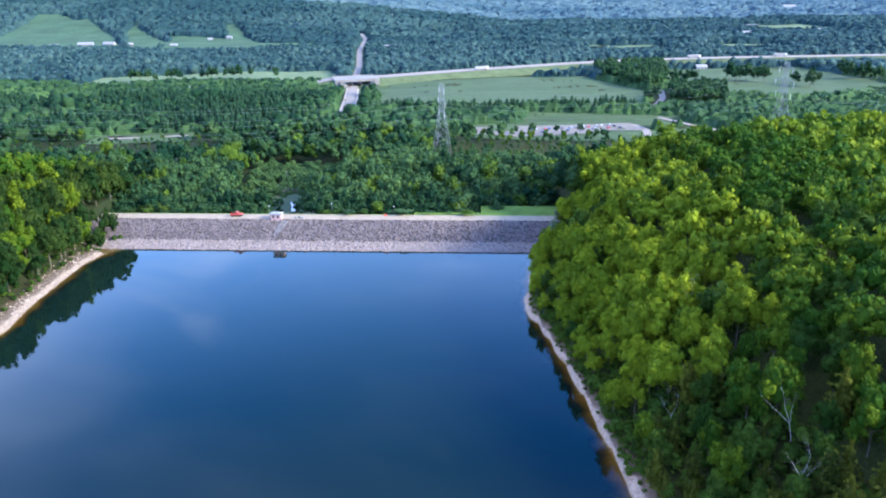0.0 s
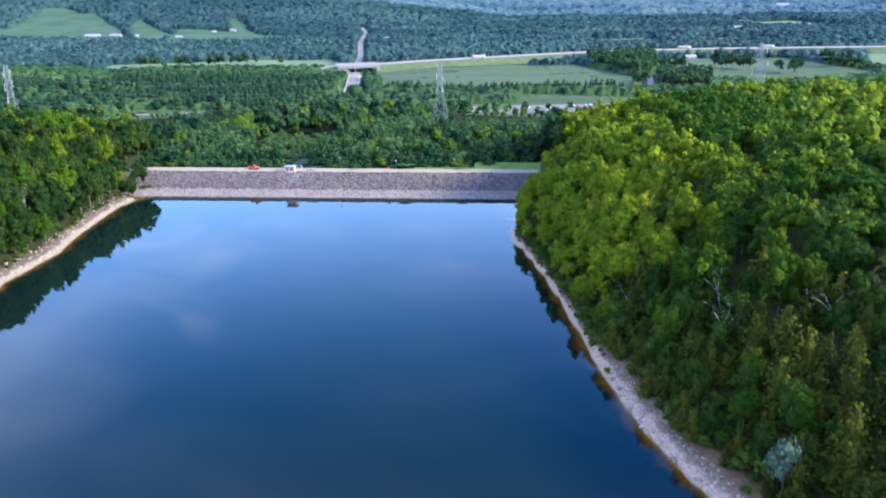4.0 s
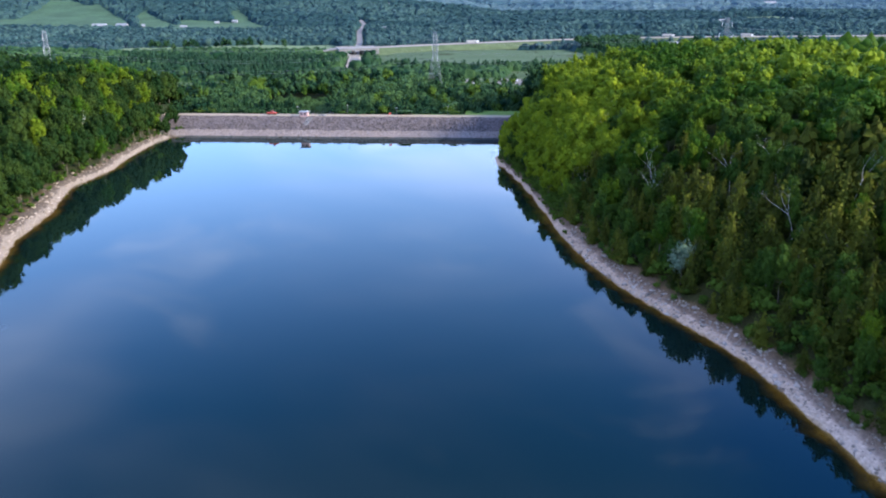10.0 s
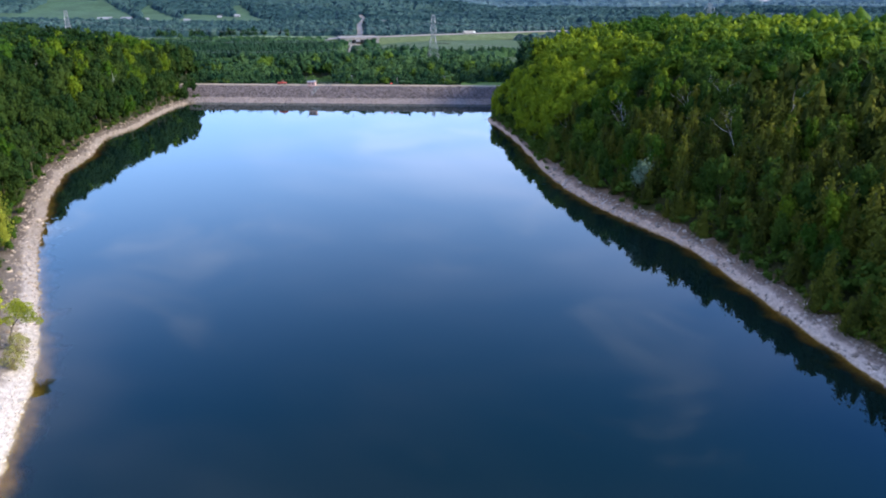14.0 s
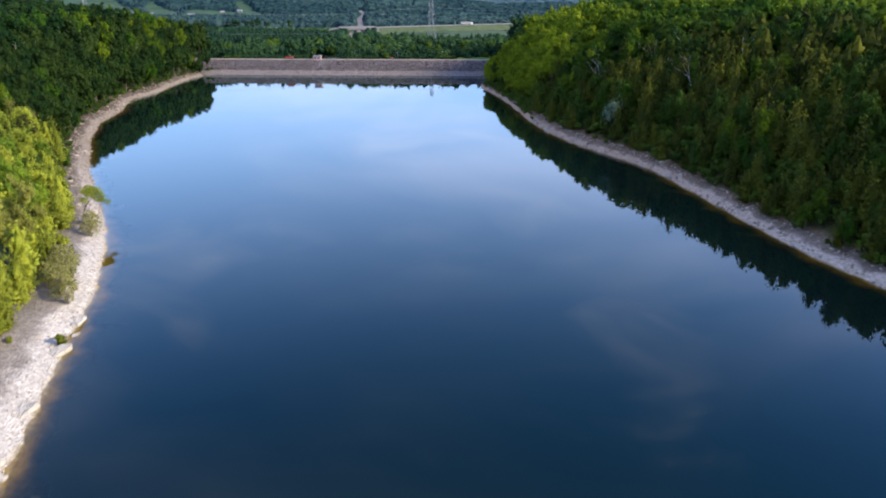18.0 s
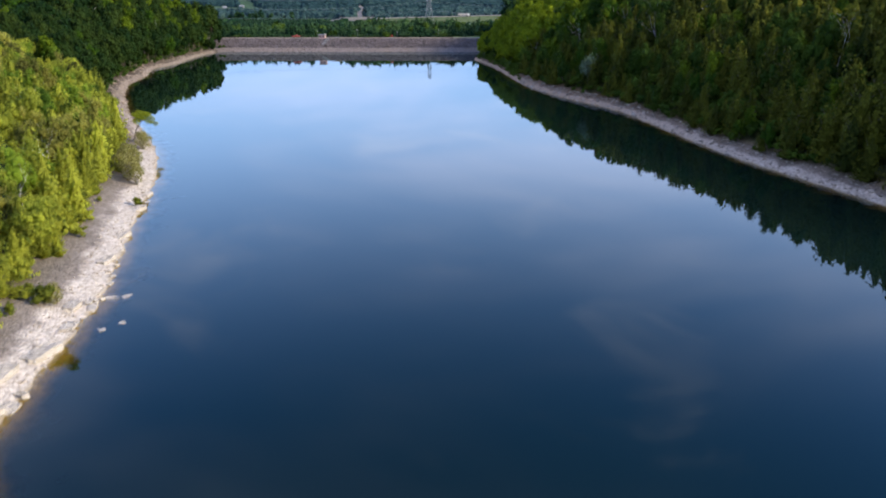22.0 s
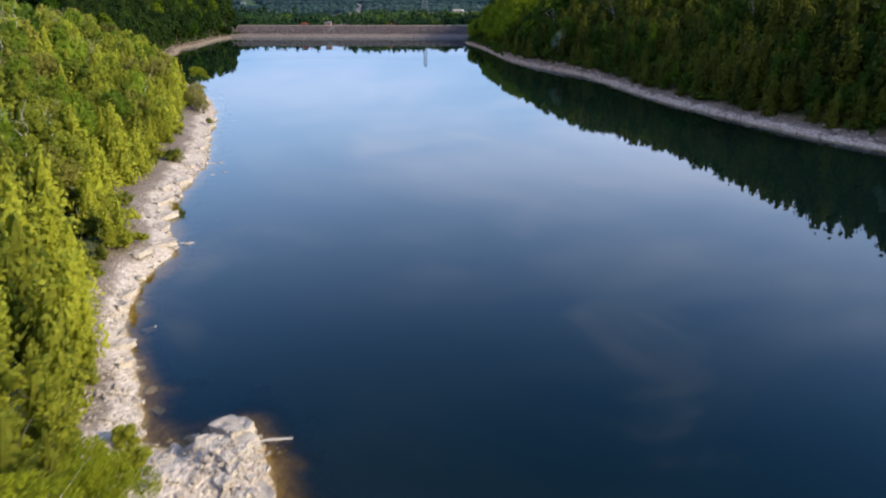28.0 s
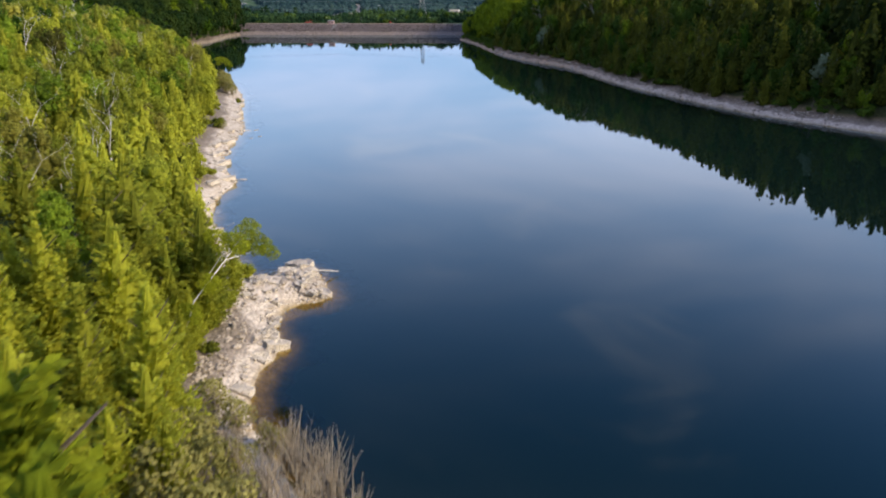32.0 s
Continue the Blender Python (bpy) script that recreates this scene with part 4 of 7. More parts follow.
for k in np.where(single)[0]:
    if is_cedar[k]:
        tree("cedar_tree", x[k], y[k], z[k], CEDAR_MID[k % 6], TRUNKS[k % 4], h[k] * 0.95, h[k], 0.4, 37 * k % 360, "shaded dark olive cedar standing above the stony shore", "cedar tree", "cedars of the east shore", 0.8)
    else:
        m_ = maple[k]
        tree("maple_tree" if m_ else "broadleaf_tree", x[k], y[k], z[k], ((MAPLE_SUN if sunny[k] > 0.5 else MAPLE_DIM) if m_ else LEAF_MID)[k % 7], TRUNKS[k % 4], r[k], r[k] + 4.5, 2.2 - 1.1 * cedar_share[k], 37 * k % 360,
             "yellow-green maple with a full crown on the slope" if m_ else "dark green broadleaf tree on the lake slope", "tree", "broadleaf trees of the east shore", deep=1.35 + 0.35 * cedar_share[k])
# tint carries the slope's light: raised low down, lowered above and southward
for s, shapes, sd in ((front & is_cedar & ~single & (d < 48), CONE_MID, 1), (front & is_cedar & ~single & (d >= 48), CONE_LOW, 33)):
    planted("cedar_wood", shapes, x[s], y[s], z[s], h[s] * 0.95, h[s], tint[s] + 0.14 * smooth(35, 12, d[s]) - 0.2 * smooth(38, 66, d[s]) - 0.22 * smooth(-50, -100, y[s]) + 0.08 * smooth(60, 20, y[s]), SHADED_EASTCEDAR, "dense shaded cedar wood on the lake slope", "trees", sd)
s = front & maple & ~single
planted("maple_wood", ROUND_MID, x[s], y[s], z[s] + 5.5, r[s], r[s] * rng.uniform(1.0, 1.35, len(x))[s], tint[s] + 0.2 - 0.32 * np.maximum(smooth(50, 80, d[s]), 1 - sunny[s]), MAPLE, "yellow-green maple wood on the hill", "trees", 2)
s = front & ~is_cedar & ~maple & ~single
planted("broadleaf_wood", ROUND_MID, x[s], y[s], z[s] + 4.5, r[s] * 0.9, r[s], tint[s], BROADLEAF, "dark green mixed broadleaf wood on the hill", "trees", 3)
s = keep & back & (d > 160) & (rng.uniform(0, 1, len(x)) < 0.6)
planted("maple_wood", LUMP1, x[s], y[s], z[s] + 5, r[s], r[s] * 1.25, tint[s] - 0.3, MAPLE, "yellow-green wood behind the brow of the hill", "trees", 32)
s = keep & back & (d <= 160)
planted("maple_wood", ROUND_LOW, x[s], y[s], z[s] + 5, r[s], r[s] * 1.25, tint[s] - 0.2, MAPLE, "yellow-green wood behind the brow of the hill", "trees", 31)

# the west bank
x, y, d, z, rng = stand(111, -300, -10, -345, 60, 4.6)
ok = (d < 230) & ~((d < 7) & (y < -207) & (y > -226.5) & (x > -24.5)) & (np.hypot(x + 18.2, y + 224.6) > 3.6)
x, y, d, z = x[ok], y[ok], d[ok], z[ok]
is_cedar = rng.uniform(0, 1, len(x)) < 0.42 + 0.28 * wobble(x, y, 40, 4) + 0.26 * smooth(-170, -215, y) + 0.45 * smooth(17, 8, d)
tint = 0.2 * wobble(x, y, 35, 3) + rng.normal(0, 0.30, len(x))
edge = smooth(14, 5, d) * smooth(-215, -185, y)
h = rng.uniform(6.0, 13.0, len(x)) * (1 - 0.15 * edge)
r = rng.uniform(1.9, 3.9, len(x)) * (1 - 0.15 * edge)
low = (y < -268) & (np.abs(x - 3) < 40)
h, r = np.where(low, h * 0.85, h), np.where(low, r * 0.85, r)
front = (d < 62) & (rng.uniform(0, 1, len(x)) < 0.88)
for cx, cy, ch in ((-17.6, -229.0, 5.5), (-19.4, -231.5, 7.0), (-18.0, -235.5, 6.5), (-17.4, -239.6, 6.0), (-20.6, -236.0, 8.0), (-20.4, -241.0, 8.5), (-17.6, -244.5, 6.5), (-17.0, -249.0, 6.0), (-20.2, -247.0, 8.0)):
    x, y, d, z = np.append(x, cx), np.append(y, cy), np.append(d, 7.0), np.append(z, at(cx, cy))
    h, r, is_cedar, tint, front = np.append(h, ch), np.append(r, 2.0), np.append(is_cedar, True), np.append(tint, 0.0), np.append(front, True)
order = np.argsort(np.hypot(x + 5, (y + 300) * 0.55))
single = np.zeros(len(x), bool)
single[[k for k in order if front[k] and is_cedar[k] and y[k] > -318][:130]] = True
single[[k for k in order if front[k] and not is_cedar[k] and y[k] > -318][:130]] = True
for n_, k in enumerate(order):
    if not single[k]:
        continue
    hero = n_ < 190
    if is_cedar[k]:
        tree("cedar_tree", x[k], y[k], z[k], (CEDAR_NEAR if n_ < 110 else CEDAR_FAIR)[k % 5], TRUNKS[k % 4], h[k] * 0.95, h[k], 0.3, 41 * k % 360, "sunlit olive-green cedar on the rocky west bank", "cedar tree", "cedars of the west bank", 0.8)
    else:
        birch = k % 2 == 0
        tree("birch_tree" if birch else "maple_tree", x[k], y[k], z[k], (OLIVE_NEAR[k % 4] if hero else OLIVE_MID[k % 7]), BIRCH_TRUNKS[k % 3] if birch else TRUNKS[k % 4], r[k], r[k] + 3.8, 2.6, 41 * k % 360,
             "light green birch with a pale trunk above the shore" if birch else "light green maple in the sun on the bank", "tree", "broadleaf trees of the west bank")
s = front & is_cedar & ~single
planted("cedar_wood", CONE_FINE, x[s], y[s], z[s], h[s] * 0.95, h[s], tint[s] + 0.32, CEDAR, "sunlit olive-green cedar wood on the west bank", "trees", 4)
for s, shapes, sd in ((front & ~is_cedar & ~single & (d < 42), ROUND_WEST, 5), (front & ~is_cedar & ~single & (d >= 42), ROUND_MID, 34)):
    kind_ = np.random.default_rng(sd).uniform(0, 1, len(x)) + 0.2 * wobble(x, y, 28, 6)
    for mat, q, label, k in ((OLIVE, kind_ < 0.46, "light olive birch wood on the west bank", 0), (WEST_GREEN, (kind_ >= 0.46) & (kind_ < 0.76), "green maples among the west bank wood", 50), (WEST_TAN, kind_ >= 0.76, "brownish olive trees of the west bank wood", 60)):
        q = q & s
        planted("broadleaf_wood", shapes, x[q], y[q], z[q] + 3, r[q], r[q] * 1.3, tint[q] + 0.20, mat, label, "trees", sd + k)
s = (d >= 62) & (rng.uniform(0, 1, len(x)) < 0.7)
planted("broadleaf_wood", LUMP1, x[s], y[s], z[s] + 4, r[s] * 1.25, r[s] * 1.3, tint[s], BROADLEAF, "mixed wood on the western upland", "trees", 6)

# slender bright cedars along the open shore
for k, (tx, ty, hh) in enumerate(((-62.2, -80.9, 11.0), (-61.2, -74.7, 7.7), (-65.4, -58.1, 7.6), (-53.6, -107.8, 8.1), (-52.8, -105.6, 7.4), (-56.2, -106.8, 7.0), (-51.2, -123.5, 5.0), (-56.0, -93.8, 6.9), (-56.3, -117.8, 6.0), (-64.9, -50.5, 6.2), (-58.4, -99.5, 8.2), (-60.2, -88.0, 7.4), (-63.6, -68.0, 7.2))):
    tree("cedar_tree", tx, ty, at(tx, ty), EDGE_CEDAR[k % 3], TRUNKS[k % 4], hh * 0.95, hh, 0.3, 67 * k % 360, "slender bright yellow-green cedar at the edge of the shore", "cedar tree", "cedars of the west bank", 0.8)

# the west hill towards the dam
x, y, d, z, rng = stand(121, -330, -60, 60, 400, 6.5)
ok = (d < 190) & ~((x > -146) & (y > 300))
x, y, d, z = x[ok], y[ok], d[ok], z[ok]
# tint lowered to paint the hill's shade, less so near the dam
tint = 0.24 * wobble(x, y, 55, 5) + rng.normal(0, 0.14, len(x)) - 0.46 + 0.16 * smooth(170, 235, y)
r = rng.uniform(3.6, 5.4, len(x)) * (1 - 0.12 * smooth(10, 3, d))
maple = rng.uniform(0, 1, len(x)) < 0.12 + 0.5 * smooth(150, 225, y) + 0.12 * wobble(x, y, 60, 9)
front = d < 52
order = np.argsort(d)
single = np.zeros(len(x), bool)
single[order[:230]] = True
for k in order[:230]:
    m_ = maple[k]
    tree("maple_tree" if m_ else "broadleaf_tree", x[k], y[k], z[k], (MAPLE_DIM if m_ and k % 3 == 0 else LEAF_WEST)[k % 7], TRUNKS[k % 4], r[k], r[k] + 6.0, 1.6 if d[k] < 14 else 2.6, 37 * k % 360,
         "mid-green maple leaning over the stony shore" if m_ else "shaded green broadleaf tree above the shore", "tree", "trees of the west shore", deep=1.5)
for mk, mat, lab, sd in ((maple, MAPLE, "green maple wood above the lake", 7), (~maple, SHADED_WESTLEAF, "shaded green broadleaf wood above the lake", 8)):
    s = mk & front & ~single
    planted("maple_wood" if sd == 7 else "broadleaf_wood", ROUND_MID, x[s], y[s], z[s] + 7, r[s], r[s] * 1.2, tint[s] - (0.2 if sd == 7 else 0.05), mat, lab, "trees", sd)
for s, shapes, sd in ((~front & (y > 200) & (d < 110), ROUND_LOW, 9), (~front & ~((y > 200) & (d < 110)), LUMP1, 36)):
    planted("broadleaf_wood", shapes, x[s], y[s], z[s] + 5, r[s] * 1.1, r[s] * 1.2, tint[s] + 0.1, SHADED_WESTLEAF, "broadleaf wood behind the lake hill", "trees", sd)

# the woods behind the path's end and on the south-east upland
for sd, box_, mat, label in ((181, (-320, 240, -760, -345), OLIVE, "olive-green wood on the southern upland"), (182, (95, 420, -420, -150), SHADED_EASTCEDAR, "dark cedar wood on the south-eastern upland"), (183, (330, 560, -150, 420), BROADLEAF, "green wood on the eastern upland"), (184, (-560, -300, -345, 330), BROADLEAF, "green wood on the western upland")):
    x, y, d, z, rng = stand(sd, *box_, 7.5)
    ok = d > 8
    x, y, z = x[ok], y[ok], z[ok]
    r = rng.uniform(3.4, 5.2, len(x))
    planted("upland_wood", LUMP1, x, y, z + 2, r, r * 1.3, 0.2 * wobble(x, y, 70, 2) + rng.normal(-0.05, 0.12, len(x)), mat, label, "trees", sd)

# undergrowth at the foot of the woods
x, y, rng = scatter(161, -180, 140, -290, 300, 3.0)
d = from_shore(x, y)
b_ = beach_width(x, y)
ok = (d > b_ + 0.3) & (d < b_ + 9 + 17 * (x > 0)) & ~dam_body(x, y) & (rng.uniform(0, 1, len(x)) < np.where((x > 0) & (y > 90), 0.85, np.where((x < 0) & (y > 40), 0.8, np.where(x > 0, 0.7, 0.35 + 0.4 * (wobble(x, y, 23, 3) > 0)))))
x, y, d = x[ok], y[ok], d[ok]
z = ground_height(x, y, d)
r = rng.uniform(0.7, 1.9, len(x)) * (1 + 0.5 * (d > 8)) * (1 + 0.3 * (x > 0))
tint = rng.normal(0.0, 0.18, len(x)) - 0.2 * ((x < 0) & (y > 0))
s = (x < 0) & (y < 0)
planted("undergrowth", ROUND_MID, x[s], y[s], z[s] - 0.3, r[s], r[s] * 0.9, tint[s], CEDAR, "olive shrubs at the edge of the west wood", "shrubs", 21)
x, y, z, r, tint = x[~s], y[~s], z[~s], r[~s], tint[~s]
planted("undergrowth", ROUND_SHRUB, x, y, z - 0.3, r, r * 0.9, tint + 0.1, BROADLEAF, "low green shrubs at the edge of the woods", "shrubs", 19)

x, y, rng = scatter(163, 20, 70, 122, 300, 1.35)
d = from_shore(x, y)
ok = (d > 0.3 + 0.6 * (wobble(x, y, 14, 2) > 0.2)) & (d < 6) & ~dam_body(x, y) & (rng.uniform(0, 1, len(x)) < 0.95 * smooth(122, 146, y))
x, y, d = x[ok], y[ok], d[ok]
r = rng.uniform(0.6, 1.35, len(x))
planted("shore_shrubs", ROUND_SHRUB, x, y, ground_height(x, y, d) - 0.25, r, r * 0.85, rng.normal(0.28, 0.18, len(x)), BROADLEAF, "light green low shrubs down to the east shore", "shrubs", 26)

# the valley below the dam
x, y, d, z, rng = stand(131, -520, 560, 312, 900, 8.4, lambda x, y, d: (np.abs(x) < 60 + 0.60 * y) & ~((x > 60) & (y < 400)) & ~((x < -146) & (y < 400)) & ~((y < 372) & (x / y < -0.185) & (x / y > -0.23)))
n_dam = y - 305.2 + 0.064 * (x + 44)
by_dam = (x > -152) & (x < 50)
z = np.where(by_dam, np.maximum(z, np.interp(n_dam, [7, 9, 22, 42], [7, 6.7, -1, -11])), z)
tint = 0.3 * wobble(x, y, 90, 6) + rng.normal(0, 0.15, len(x)) - 0.12 * smooth(-60, -160, x)
r = rng.uniform(3.4, 5.4, len(x)) * np.exp(rng.normal(0, 0.2, len(x)))
r = r * np.where(by_dam & (n_dam > 26) & (y < 425), 1.42, 1.0)
cap_ = np.interp(n_dam, [8, 20, 34, 60, 140], [7.5, 10.5, 14.5, 17.0, 14.0]) - 3.0 * smooth(-70, -110, x) + rng.uniform(-5.0, 1.5, len(x))
tall_ = np.where(by_dam & (n_dam < 140), np.clip((cap_ - z) / (5.5 + 2.67 * r), 0.16, 1.5), 1.0)
r = np.where(tall_ < 0.35, r * 0.6, r)
lowgrow = (y > 540) & (wobble(x, y, 120, 8) > 0.15) & (x > -60)
r = np.where(lowgrow, r * 0.55, r) * np.where((x > -10) & (y > 425), 0.66, 1.0) * np.where((y > 770) & (x < -120), 0.6, 1.0) * np.where((y > 490) & (y < 562) & (x > -340) & (x < -150), 0.3, 1.0) * np.where((y > 485) & (y < 532) & (x > 5) & (x < 170), 0.55, 1.0)
near, mid = y < 425, y < 570
light_ = (wobble(x, y, 33, 11) > 0.50) | (rng.uniform(0, 1, len(x)) < 0.10)
s = near & ~light_
planted("valley_wood", ROUND_MID, x[s], y[s], z[s] + 5.5 * tall_[s], r[s], r[s] * 1.3 * tall_[s], tint[s] - 0.04, VALLEY, "mixed green wood below the dam", "trees", 10)
s = near & light_
planted("valley_wood", ROUND_MID, x[s], y[s], z[s] + 5 * tall_[s], r[s], r[s] * 1.3 * tall_[s], tint[s] + 0.34, BROADLEAF, "light green trees below the dam", "trees", 15)
con = ~near & (wobble(x, y, 200, 9) > 0.0) & (x < -110) & (y > 560)
for s, mat, sd in ((~near & mid & ~con & ~light_ & (y < 470), VALLEY, 11), (~near & mid & ~con & ~light_ & (y >= 470), VALLEY, 35)):
    planted("valley_wood", ROUND_LOW, x[s], y[s], z[s] + 3, r[s], r[s] * 1.2, tint[s] - 0.14, mat, "mixed green wood of the valley floor", "trees", sd)
s = ~near & mid & ~con & light_
planted("valley_wood", ROUND_LOW, x[s], y[s], z[s] + 3, r[s], r[s] * 1.2, tint[s] + 0.2, BROADLEAF, "light green trees of the valley floor", "trees", 16)
s = ~mid & ~con
s = s & (rng.uniform(0, 1, len(x)) < 0.6)
planted("valley_wood", LUMP2, x[s], y[s], z[s] + 1.5, r[s] * 0.75, r[s] * 1.05, tint[s] + 0.02, VALLEY, "mixed green wood of the valley floor", "trees", 17)
planted("conifer_plantation", CONE_LOW, x[con], y[con], z[con], 13 + 0 * z[con], (11 + 4 * rng.uniform(0, 1, con.sum())) * (1 - 0.45 * smooth(740, 800, y[con])), tint[con], SPRUCE, "dark blue-green conifer plantation", "trees", 12)

# the dark copse between the fields, and the row of trees along the crop
x, y, rng = scatter(179, 185, 290, 640, 1010, 7.5)
ok = (in_poly(x, y, [(226, 790), (274, 770), (246, 690), (222, 690), (206, 705)]) | in_poly(x, y, [(189, 1000), (276, 1000), (226, 800), (206, 800), (176, 925)])) & ~near_line(x, y, HIGHWAY[3:], 32) & ~near_line(x, y, FARM_LANE, 7)
x, y = x[ok], y[ok]
r = rng.uniform(3.6, 5.6, len(x))
planted("field_copse", ROUND_LOW, x, y, ground_height(x, y) + 2.5, r, r * 1.4, rng.normal(-0.18, 0.12, len(x)), VALLEY, "dark green copse between the fields", "trees", 25)

# conifers along the near edge of the crop
x, y, rng = scatter(183, -62, 168, 674, 690, 6.4)
hh = rng.uniform(7.0, 13.0, len(x))
planted("conifer_row", CONE_LOW, x, y, ground_height(x, y), hh * 0.9, hh, rng.normal(0.1, 0.15, len(x)), SPRUCE, "dark conifers along the edge of the crop", "trees", 27)

# trees round the west end of the dam
x, y, rng = scatter(177, -230, -118, 309, 420, 5.6)
n_dam = y - 305.2 + 0.064 * (x + 44)
z = ground_height(x, y)
ok = ((x < -149) | (n_dam > 10)) & (z > -7.5) & (np.hypot(x + 158, (y - 318) * 0.8) > 7.5)
x, y, z = x[ok], y[ok], z[ok]
r = rng.uniform(2.8, 4.4, len(x))
planted("dam_end_wood", ROUND_MID, x, y, z + 2.5, r, r * 1.35, 0.2 * wobble(x, y, 30, 4) + rng.normal(-0.12, 0.14, len(x)), SHADED_WESTLEAF, "dark green trees round the end of the dam", "trees", 24)

# shrubs and saplings of the clearing along the stream
x, y, rng = scatter(175, -120, -50, 332, 480, 3.6)
ok = in_poly(x, y, FIELDS["stream"]) & (np.abs(x - np.interp(y, [330, 368, 398, 440, 480], [-76, -78.5, -83, -92, -104])) > np.interp(y, [372, 396, 404], [3.2, 3.0, 0.3])) & (rng.uniform(0, 1, len(x)) < 0.8)
x, y = x[ok], y[ok]
r = rng.uniform(0.8, 2.4, len(x)) * np.interp(y, [360, 420], [1.0, 1.4])
planted("stream_shrubs", ROUND_MID, x, y, np.maximum(ground_height(x, y), np.interp(y - 305.2 + 0.064 * (x + 44), [7, 9, 22, 42], [7, 6.7, -1, -11])) - 0.2, r, r * 0.9, rng.normal(0.2, 0.16, len(x)), VALLEY, "light green shrubs crowding the outlet stream", "shrubs", 23)

# small trees close behind the crest
x, y, rng = scatter(171, -152, 44, 300, 345, 4.2)
n_dam = y - 305.2 + 0.064 * (x + 44)
ok = (n_dam > np.where(x < -78, 8.5, 15.5) + np.clip((x - 8) * 0.5, 0, 14)) & (n_dam < 30) & ~((x / y < -0.18) & (x / y > -0.238))
x, y, n_dam = x[ok], y[ok], n_dam[ok]
z = np.where(x > 14, np.interp(n_dam, [7, 9, 22, 32], [7, 6.9, 6.9, 1]), np.interp(n_dam, [7, 9, 22, 42], [7, 6.7, -1, -11]))
top = np.interp(n_dam, [8, 20, 34], [7.5, 10.5, 14.0]) + rng.uniform(-2.6, 0.8, len(x))
top = np.maximum(top, z + 2.6 + 2.4 * (x > 14))
r = np.clip((top - z) * 0.5, 1.2, 4.4) * rng.uniform(0.85, 1.15, len(x))
planted("valley_wood", ROUND_MID, x, y, z - 0.3, r, (top - z) / 1.9, 0.2 * wobble(x, y, 30, 2) + rng.normal(-0.05, 0.14, len(x)), VALLEY, "green trees close behind the dam crest", "trees", 20)

# woods to the horizon
x, y, d, z, rng = stand(141, -900, 900, 900, 1330, 9.2, lambda x, y, d: np.abs(x) < 60 + 0.60 * y)
tint = 0.36 * wobble(x, y, 210, 2) + 0.24 * wobble(x, y, 70, 5) + rng.normal(0, 0.13, len(x))
r = rng.uniform(3.4, 5.2, len(x)) * np.exp(rng.normal(0, 0.2, len(x)))
s = rng.uniform(0, 1, len(x)) < 0.5
planted("distant_wood", LUMP1, x[s], y[s], z[s] + 2, r[s] * 0.85, r[s] * 0.95, tint[s] + 0.08, FARWOOD, "haze-blue woodland across the valley", "trees", 13)


def canopy(name, xs, ys, tall, mat, label, seed, lift=0.0):
    """Closed woodland far off: one uneven sheet of crowns that drops to the ground at clearings."""
    rng = np.random.default_rng(seed)
    X, Y = np.meshgrid(xs, ys)
    x, y = X.ravel(), Y.ravel()
    x = x + rng.uniform(-0.3, 0.3, x.size) * (xs[1] - xs[0])
    y = y + rng.uniform(-0.3, 0.3, x.size) * (ys[1] - ys[0])
    clear = open_land(x, y)
    clear |= (Y.ravel() == ys[0]) | (Y.ravel() == ys[-1])
    z = ground_height(x, y) + np.where(clear, -0.5, tall * rng.uniform(0.2, 1.2, x.size))
    i = np.arange(x.size).reshape(X.shape)
    q = np.stack([i[:-1, :-1], i[:-1, 1:], i[1:, 1:], i[1:, :-1]], -1).reshape(-1, 4)
    q = q[(np.abs(x[q]).min(1) < 90 + 0.60 * y[q].min(1)) & ~clear[q].all(1)]
    tint = 0.42 + lift + 0.3 * wobble(x * 0.5, y, 520, 2) + 0.36 * wobble(x * 0.3, y, 210, 5) + 0.24 * wobble(x * 0.6, y, 61, 7) + rng.normal(0, 0.10, x.size)
    ob = new(name, mesh_of(name, np.stack([x, y, z], 1), q, [mat], np.clip(tint, 0, 1.3), domain="POINT"))
    return tagged(ob, label, "trees", kind="stuff")


canopy("valley_canopy", np.arange(-620, 621, 4.2), np.arange(572, 905, 4.2), 7, VALLEY, "mixed green wood of the valley floor", 22, -0.22)
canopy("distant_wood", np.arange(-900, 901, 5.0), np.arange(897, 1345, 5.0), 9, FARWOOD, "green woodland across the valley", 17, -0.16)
canopy("distant_wood", np.arange(-1250, 1251, 7.0), np.arange(1330, 2000, 7.0), 11, FARWOOD, "haze-blue woodland on the far slope", 18, -0.1)
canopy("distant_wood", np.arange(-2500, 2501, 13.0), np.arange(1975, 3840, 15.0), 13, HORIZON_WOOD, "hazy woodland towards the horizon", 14)


